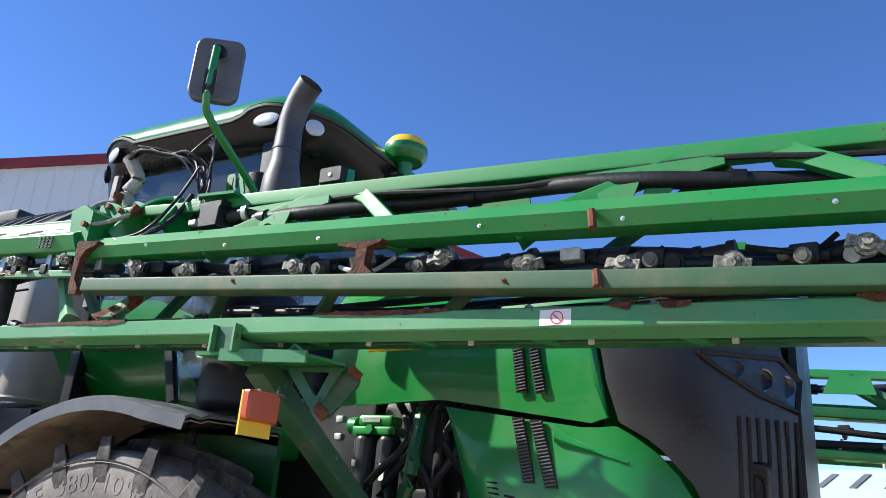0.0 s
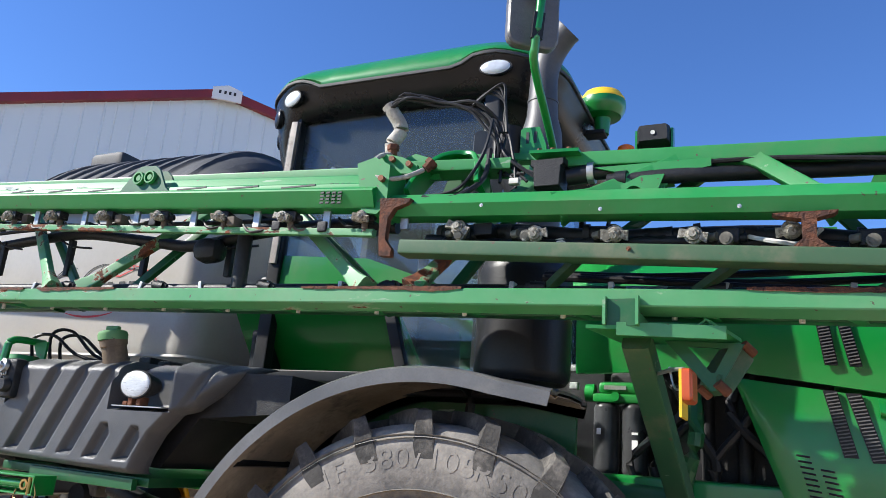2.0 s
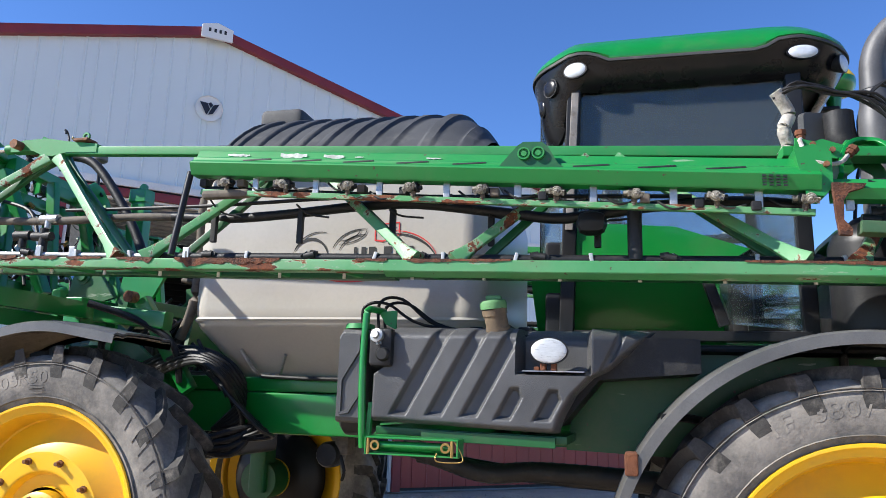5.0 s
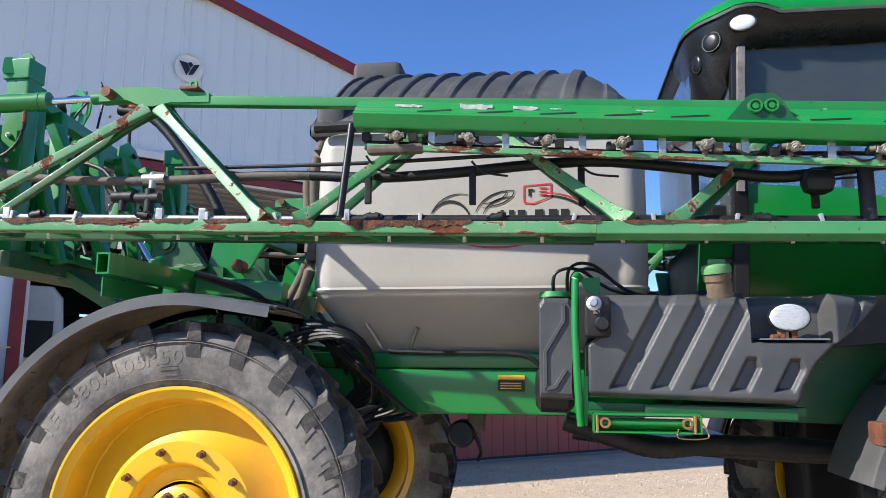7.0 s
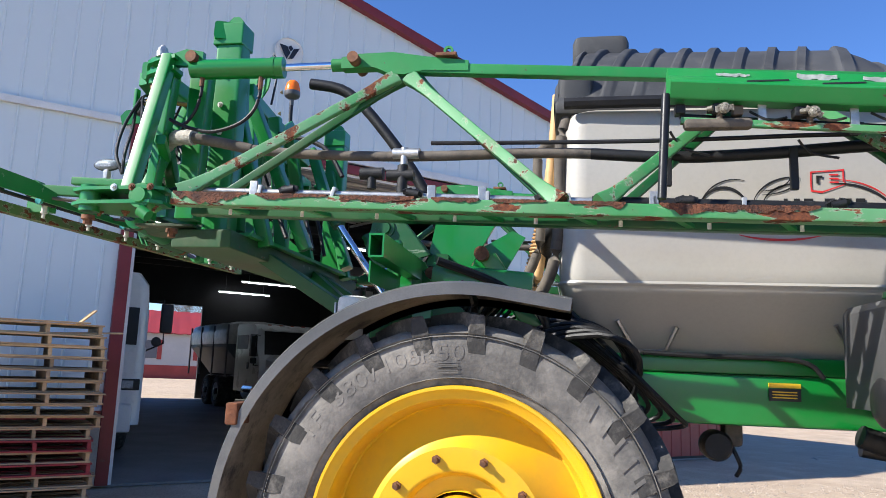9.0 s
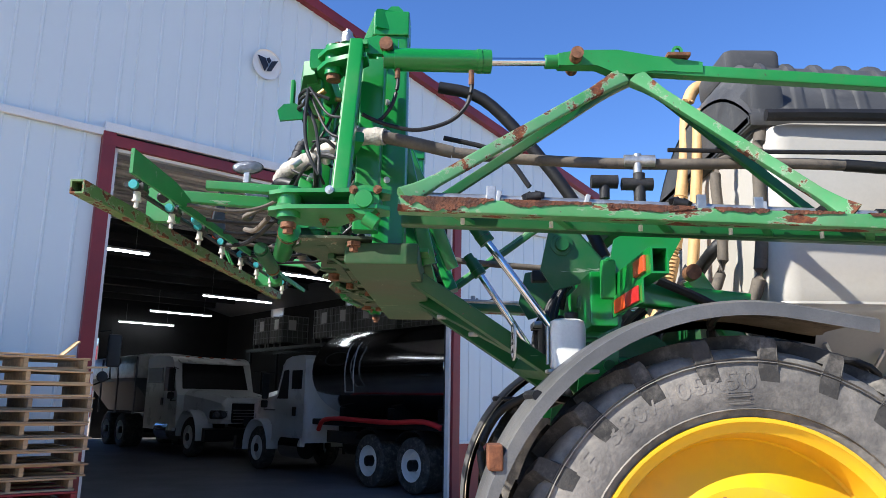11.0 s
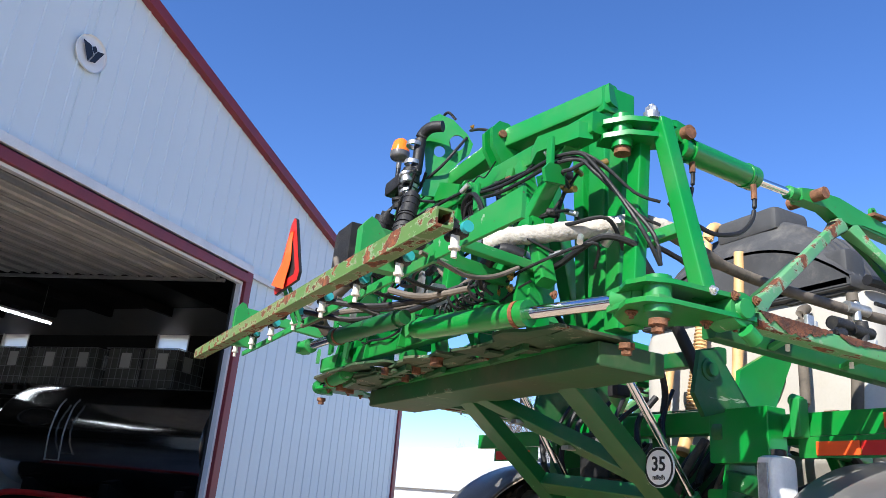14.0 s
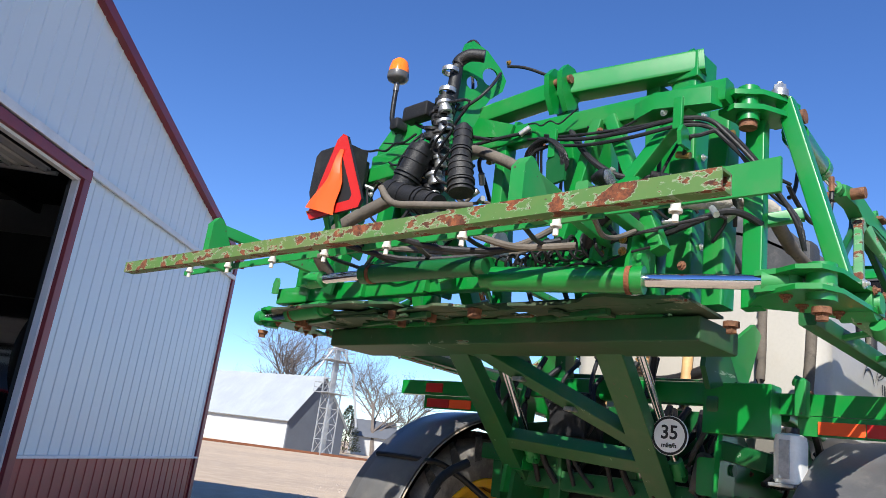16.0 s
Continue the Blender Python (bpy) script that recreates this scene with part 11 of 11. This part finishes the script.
for q in (-1, 1):
    bm = BM()
    box(bm, (1.37, q * 0.86 - 0.24, 1.15), (1.40, q * 0.86 + 0.24, 1.35), 0.03)
    hb_ = part("headlight_surround", bm, M["black"], lorry, "dark headlight surround")
    bm = BM()
    box(bm, (1.40, q * 0.84 - 0.15, 1.18), (1.41, q * 0.84 + 0.15, 1.32), 0.02)
    part("headlight", bm, M["lens"], hb_)
    bm = BM()
    tube(bm, [(1.2, q * 1.16, 2.75), (1.42, q * 1.38, 2.78), (1.45, q * 1.42, 2.0), (1.25, q * 1.16, 1.85)], 0.016, 6, False)
    part("mirror_arm", bm, M["black"], lorry)
    bm = BM()
    box(bm, (1.38, q * 1.45 - 0.11, 2.18), (1.46, q * 1.45 + 0.11, 2.72), 0.04)
    lathe(bm, [(0, 0.03), (0.08, 0.02), (0.09, 0.0), (0.05, -0.06)], (1.44, q * 1.30, 2.02), (1, 0, 0), 18)
    part("side_mirror", bm, M["black"], lorry, "black tall mirror with round spot mirror")
    bm = BM()
    box(bm, (0.0, q * 1.19 - 0.012, 1.9), (1.0, q * 1.19 + 0.012, 2.6), 0.01)
    part("door_window", bm, M["black"], lorry)
    truck_wheel(lorry, 0.2, q * 1.10)
bm = BM()
box(bm, (1.36, -1.0, 0.42), (1.50, 1.0, 0.92), 0.05)
part("bumper", bm, M["truck_white"], lorry, "pale scuffed bumper")
bm = BM()
box(bm, (1.38, -0.45, 2.86), (1.40, 0.45, 3.0), 0)
part("name_bar", bm, M["ink"], lorry)
bm = BM()
box(bm, (-4.2, -1.2, 0.75), (-1.25, 1.2, 1.0), 0.03)
part("chassis", bm, M["black"], lorry)
for q in (-1, 1):
    truck_wheel(lorry, -3.4, q * 1.15, 0.5, 0.27, True)

# caged liquid totes on a rack along the back wall
rack = thing("storage_rack", "dark steel rack along the shed wall", "rack")
rack.matrix_basis = SHED
for s in (8.0, 9.1):
    for d in (3.0, 7.0, 11.0, 15.8):
        bm = BM()
        box(bm, (s - 0.04, d - 0.04, 0), (s + 0.04, d + 0.04, 3.42), 0.005)
        part("post", bm, M["black"], rack)
for s in (8.0, 9.1):
    bm = BM()
    box(bm, (s - 0.04, 2.9, 3.42), (s + 0.04, 16.1, 3.54), 0.005)
    part("shelf_beam", bm, M["black"], rack)
tote = None
TOTE = surface("cloudy_tote", (0.16, 0.16, 0.15), 0.5, 0, 0.2, 2, 30, 0.05)
for d in (5.05, 6.15, 7.5, 8.6, 9.85, 10.95, 14.1, 15.2):
    if tote is None:
        tote = thing("liquid_tote", "cloudy plastic liquid tote in a metal cage", "tote", "totes on the rack")
        bm = BM()
        box(bm, (-0.5, -0.5, 0.16), (0.5, 0.5, 1.1), 0.06)
        lathe(bm, [(0, 0.05), (0.10, 0.05), (0.11, 0)], (0, 0, 1.10), (0, 0, 1), 18)
        part("container", bm, TOTE, tote)
        bm = BM()
        for k in range(6):
            a = -0.5 + 0.2 * k
            for q in (-1, 1):
                rod(bm, (a, q * 0.53, 0.15), (a, q * 0.53, 1.1), 0.009, 5)
                rod(bm, (q * 0.53, a, 0.15), (q * 0.53, a, 1.1), 0.009, 5)
        for z in (0.35, 0.6, 0.85, 1.1):
            tube(bm, [(-0.53, -0.53, z), (0.53, -0.53, z), (0.53, 0.53, z), (-0.53, 0.53, z), (-0.53, -0.53, z)], 0.009, 5, False)
        part("cage", bm, M["galv"], tote)
        bm = BM()
        for a in (-0.45, 0.0, 0.45):
            box(bm, (-0.53, a - 0.07, 0.0), (0.53, a + 0.07, 0.14), 0.01)
        part("base", bm, M["black"], tote)
        bm = BM()
        box(bm, (-0.545, -0.28, 0.62), (-0.535, 0.02, 0.98), 0)
        part("label_sheet", bm, M["decal"], tote, "pale label sheet")
        bm = BM()
        box(bm, (-0.28, -0.545, 0.60), (0.02, -0.535, 0.96), 0)
        part("label_sheet", bm, M["decal"], tote, "pale label sheet")
        tote.matrix_basis = SHED @ pose(8.55, d, 3.542)
    else:
        copy_thing(tote, SHED @ pose(8.55, d, 3.542))
heater = None
for d in (7.2, 13.3, 19.2):
    if heater is None:
        heater = thing("wall_window", "small bright window high in the shed wall", "window", "high shed windows")
        bm = BM()
        box(bm, (-0.01, -0.55, -0.3), (0.01, 0.55, 0.3), 0)
        p_ = part("pane", bm, M["glass_frost"], heater)
        p_.visible_shadow = False
        bm = BM()
        for q in (-1, 1):
            box(bm, (-0.07, q * 0.555 - 0.02, -0.34), (0.07, q * 0.555 + 0.02, 0.34), 0)
            box(bm, (-0.07, -0.53, q * 0.315 - 0.02), (0.07, 0.53, q * 0.315 + 0.02), 0)
        part("window_frame", bm, M["trim_white"], heater)
        heater.matrix_basis = SHED @ pose(HALF, d, 5.35)
    else:
        copy_thing(heater, SHED @ pose(HALF, d, 5.35))

# ---- stack of pallets beside the door ----
def make_pallet(material, seed):
    rng = random.Random(seed)
    p = thing("pallet", "weathered wooden pallet in a tall stack", "pallet", "stacked pallets")

    def board(name, lo, hi, turn=0.0):
        bm = BM()
        box(bm, lo, hi, 0.004)
        c = (Vector(lo) + Vector(hi)) / 2
        bmesh.ops.rotate(bm, verts=bm.verts, cent=c, matrix=Matrix.Rotation(radians(turn), 3, "Z"))
        part(name, bm, material, p)
    for k in range(7):
        y = -0.5 + 0.15 * k + rng.uniform(-0.01, 0.01)
        board("deck_board", (-0.6 - rng.uniform(0, 0.02), y, 0.112), (0.6 + rng.uniform(0, 0.02), y + 0.095, 0.132), rng.uniform(-0.8, 0.8))
    for x in (-0.58, -0.02, 0.54):
        board("stringer", (x, -0.5, 0.020), (x + 0.042, 0.5, 0.111))
    for y in (-0.5, -0.05, 0.405):
        board("bottom_board", (-0.6, y, 0.0), (0.6, y + 0.095, 0.019), rng.uniform(-0.6, 0.6))
    return p


STACK = SHED @ pose(-3.10, -1.10, -0.04)
protos = [make_pallet(M["pallet"], 1), make_pallet(M["pallet_red"], 2), make_pallet(M["pallet_pale"], 3), make_pallet(M["pallet"], 4)]
tagged(protos[1], "red painted wooden pallet in a tall stack", "pallet", "stacked pallets")
tagged(protos[2], "pale newer wooden pallet near the stack's top", "pallet", "stacked pallets")
used = set()
rng = random.Random(12)
z = 0.0
for k in range(16):
    which = 1 if k in (5, 3) else (2 if k >= 13 else (0 if k % 2 else 3))
    m = STACK @ pose(rng.uniform(-0.05, 0.04), rng.uniform(-0.04, 0.04), z, 0, rng.uniform(-0.3, 0.3) * (k > 12), rng.uniform(-2.5, 2.5))
    if which in used:
        copy_thing(protos[which], m)
    else:
        used.add(which)
        protos[which].matrix_basis = m
    z += 0.1335
for k, (lo, hi, rx, ry, rz, at) in enumerate((((-0.45, -0.045, 0), (0.45, 0.045, 0.018), 4, -3, 8, (0.35, -0.30, z - 0.11)), ((-0.06, -0.04, 0), (0.22, 0.04, 0.018), 0, -42, 20, (0.30, -0.42, z + 0.02)), ((-0.5, -0.04, 0), (0.5, 0.04, 0.018), 0, 0, -6, (-0.1, -0.45, z + 0.004)))):
    bm = BM()
    box(bm, lo, hi, 0.003)
    b = part("loose_board", bm, M["pallet_pale"])
    b.matrix_basis = STACK @ pose(*at, rx, ry, rz)
    tagged(b, "broken pale pallet board on the stack", "board", "loose pallet boards")


# ---- distance ----
def gable_house(name, label, p0, p1, depth, eave, ridge, wall_mat, roof_mat, end_mat, skirt=None, bays=0, strips=0):
    """A long low building: eaves wall from p0 to p1, ridge parallel to it."""
    p0, p1 = Vector((*p0, 0)), Vector((*p1, 0))
    L = (p1 - p0).length
    ang = math.atan2(p1.y - p0.y, p1.x - p0.x)
    h = thing(name, label, "building")
    h.matrix_basis = Matrix.Translation(p0 + Vector((0, 0, -0.04))) @ Matrix.Rotation(ang, 4, "Z")
    for a, b in ((0.0, 0.2), (depth - 0.2, depth)):
        bm = BM()
        box(bm, (0.2, a, 0), (L - 0.2, b, eave), 0)
        part("wall", bm, wall_mat, h)
    for x in (0.1, L - 0.1):
        bm = BM()
        plate(bm, [(0, 0), (depth, 0), (depth, eave), (depth / 2, ridge - 0.05), (0, eave)], 0.2, "x", x)
        part("gable", bm, end_mat, h)
    for q in (0, 1):
        bm = BM()
        y0, y1 = (-0.5, depth / 2) if q == 0 else (depth + 0.5, depth / 2)
        za = eave - 0.5 * (ridge - eave) / (depth / 2)
        n = max(2, int(L / 1.0))
        rows = []
        for i in range(n * 3 + 1):
            x = -0.4 + (L + 0.8) * i / (n * 3)
            r_ = 0.05 if i % 3 == 1 else 0.0
            rows.append([(x, y0, za + r_), (x, y1, ridge + r_)])
        sheet(bm, rows, (0, 0, 0.08))
        part("roof", bm, roof_mat, h)
    if skirt:
        bm = BM()
        box(bm, (0.1, -0.06, 0), (L - 0.1, -0.005, eave * 0.28), 0)
        part("wainscot", bm, skirt, h)
    for k in range(bays):
        x = L * (k + 0.5) / bays
        bm = BM()
        box(bm, (x - 0.5, -0.08, eave * 0.42), (x + 0.5, -0.01, eave * 0.80), 0)
        w_ = part("window", bm, M["wall_grey"], h, "dark window")
        for q in (-1, 1):
            bm = BM()
            box(bm, (x + q * 0.72 - 0.2, -0.07, eave * 0.40), (x + q * 0.72 + 0.2, -0.006, eave * 0.82), 0)
            part("shutter", bm, M["wainscot"], h, "red shutter")
    for k in range(strips):
        x = L * (k + 0.35) / strips
        bm = BM()
        v = [(x, depth * 0.2), (x + 0.5, depth * 0.2), (x + 0.5, depth / 2 - 1.0), (x, depth / 2 - 1.0)]
        zz = lambda y: eave + (ridge - eave) * y / (depth / 2) + 0.16
        loft(bm, [[(a, b, zz(b)) for a, b in v], [(a, b, zz(b) + 0.02) for a, b in v]])
        part("skylight_strip", bm, M["wall_grey"], h, "grey translucent roof strip")
    return h


# the first building's gable shade is painted by the dark grey
gable_house("storage_building", "long white steel building far off, its gable end darkened for shade", (40.6, 109.0), (45.5, 72.0), 9.0, 3.7, 8.9, M["wall_white"], M["roof_white"], M["wall_grey"])
gable_house("pale_roof_building", "white building with a pale green roof and grey strips", (2.24, 56.5), (14.9, 50.85), 12.0, 4.0, 6.6, M["wall_white"], M["roof_mint"], M["wall_white"], None, 0, 6)
gable_house("red_roof_building", "white building with a red roof and red shutters", (-52.0, 50.5), (-28.0, 64.6), 9.0, 4.3, 6.4, M["wall_white"], M["wainscot"], M["wall_white"], M["wainscot"], 6)
# red loading edge in front of the long building
bm = BM()
beam(bm, (20, 80.5, 0.06), (58, 57.0, 0.06), 0.3, 0.3)
edge = part("red_kerb", bm, M["rust"])
tagged(edge, "low dark red kerb far across the yard", "kerb", kind="structure")

# galvanised grain leg tower
tower = thing("lattice_tower", "galvanised lattice grain tower with platforms", "tower", at=(46.0, 65.5, -0.04))
bm = BM()
for a in (-0.75, 0.75):
    for b in (-0.75, 0.75):
        beam(bm, (a, b, 0), (a, b, 11.6), 0.12, 0.12, (1, 0, 0))
part("leg", bm, M["galv"], tower)
for k in range(7):
    z0 = 1.65 * k
    bm = BM()
    for a, b, c, d in ((-1, -1, 1, -1), (1, -1, 1, 1), (1, 1, -1, 1), (-1, 1, -1, -1)):
        beam(bm, (a * 0.75, b * 0.75, z0), (c * 0.75, d * 0.75, z0 + 1.65), 0.07, 0.07)
        beam(bm, (a * 0.75, b * 0.75, z0 + 1.65), (c * 0.75, d * 0.75, z0 + 1.65), 0.08, 0.08)
    part("bracing", bm, M["galv"], tower)
bm = BM()
box(bm, (-0.28, -0.2, 0.2), (0.28, 0.2, 12.2), 0.02)
box(bm, (-0.6, -0.4, 11.4), (0.6, 0.4, 12.4), 0.1)
part("elevator_trunk", bm, M["galv"], tower, "grey elevator trunk and head")
for z0 in (6.6, 10.2):
    bm = BM()
    box(bm, (-1.5, -1.3, z0), (1.5, 1.3, z0 + 0.08), 0)
    for a in (-1.5, 1.5):
        for b in (-1.3, 1.3):
            rod(bm, (a, b, z0), (a, b, z0 + 1.1), 0.03, 6)
    for zz in (0.55, 1.1):
        tube(bm, [(-1.5, -1.3, z0 + zz), (1.5, -1.3, z0 + zz), (1.5, 1.3, z0 + zz), (-1.5, 1.3, z0 + zz), (-1.5, -1.3, z0 + zz)], 0.03, 6, False)
    part("platform", bm, M["galv"], tower, "railed platform")
bm = BM()
tube(bm, [(0.4, 0, 12.0), (2.2, -0.6, 9.0), (3.4, -1.0, 3.4)], 0.14, 8, False)
tube(bm, [(-0.4, 0, 12.0), (-2.0, 1.0, 8.5)], 0.12, 8, False)
part("down_spout", bm, M["galv"], tower)


def bare_tree(at, height, seed, label="bare winter tree with fine branches"):
    """Tapered trunk, limbs and fine twigs, with no leaves."""
    rng = random.Random(seed)
    tree = thing("bare_tree", label, "tree", "bare trees", at=at)
    trunk, twigs = BM(), BM()

    def grow(bm_, p, d, length, r, level):
        n = 3
        pts, sc = [p.copy()], [1.0]
        for k in range(n):
            d = (d + Vector((rng.gauss(0, 0.10), rng.gauss(0, 0.10), 0.05))).normalized()
            p = p + d * (length / n)
            pts.append(p.copy())
            sc.append(1 - 0.5 * (k + 1) / n)
        sweep(bm_, ring(r, 6 if level < 2 else 3), pts, (0, 0, 1), level < 2, sc)
        if level >= 4:
            return
        for k in range((8, 7, 5, 5)[level]):
            f = rng.uniform(0.35, 1.0)
            i = min(n - 1, int(f * n))
            q = pts[i].lerp(pts[i + 1], f * n - i)
            ax = Vector((rng.gauss(0, 1), rng.gauss(0, 1), rng.gauss(0.25, 0.5))).normalized()
            nd = (d * 0.75 + ax * 0.75).normalized()
            if nd.z < -0.1:
                nd.z *= -0.5
            grow(trunk if level < 1 else twigs, q, nd, length * rng.uniform(0.52, 0.80), max(0.013, r * 0.46 * (1.2 - 0.4 * f)), level + 1)
    grow(trunk, Vector((0, 0, 0)), Vector((0, 0, 1)), height * 0.46, height * 0.022, 0)
    part("trunk", trunk, M["bark"], tree)
    part("crown", twigs, M["bark"], tree, "thin grey-brown twigs")
    return tree


bare_tree((61, 98, -0.04), 21.0, 5)
bare_tree((73, 89, -0.04), 18.0, 8)
bare_tree((70, 108, -0.04), 17.0, 11)
bare_tree((84, 94, -0.04), 14.0, 14)
bare_tree((-62, 78, -0.04), 13.0, 17)
bare_tree((-46, 84, -0.04), 12.0, 19)


def evergreen(at, height, width, seed):
    rng = random.Random(seed)
    t_ = thing("evergreen_tree", "small dark olive evergreen tree", "tree", at=at)
    bm = BM()
    sweep(bm, ring(0.12, 8), [(0, 0, 0), (0, 0, height * 0.9)], (1, 0, 0), True, [1, 0.2])
    part("trunk", bm, M["bark"], t_)
    verts, faces = [], []
    for k in range(2600):
        z = height * (0.06 + 0.94 * rng.random() ** 1.2)
        r = width * (1 - z / height) ** 0.7 * (0.35 + 0.65 * rng.random() ** 0.5)
        a = rng.uniform(0, 2 * math.pi)
        c = Vector((r * math.cos(a), r * math.sin(a), z))
        d = Vector((math.cos(a), math.sin(a), rng.uniform(-0.3, 0.8))).normalized()
        s_ = Vector((-math.sin(a), math.cos(a), rng.uniform(-0.5, 0.5)))
        i = len(verts)
        verts += [c - s_ * 0.09, c + s_ * 0.09, c + d * 0.34]
        faces.append((i, i + 1, i + 2))
    me = bpy.data.meshes.new("crown")
    me.from_pydata([tuple(v) for v in verts], [], faces)
    me.materials.append(M["evergreen"])
    o = new("crown", me)
    o.parent = t_


evergreen((67, 88.5, -0.04), 7.0, 2.6, 4)
evergreen((64, 90.5, -0.04), 5.0, 2.2, 6)
gable_house("small_house", "small white house among the trees", (70.5, 91.0), (76.0, 87.6), 5.0, 3.2, 5.4, M["wall_white"], M["wall_grey"], M["wall_white"])

# ---- nothing deeper than thing, part and sub-part ----
def depth_of(o):
    n = 0
    while o.parent is not None:
        o, n = o.parent, n + 1
    return n


for o in list(scene.objects):
    while depth_of(o) > 2:
        up_ = o.parent
        o.matrix_basis = up_.matrix_basis @ o.matrix_basis
        o.parent = up_.parent
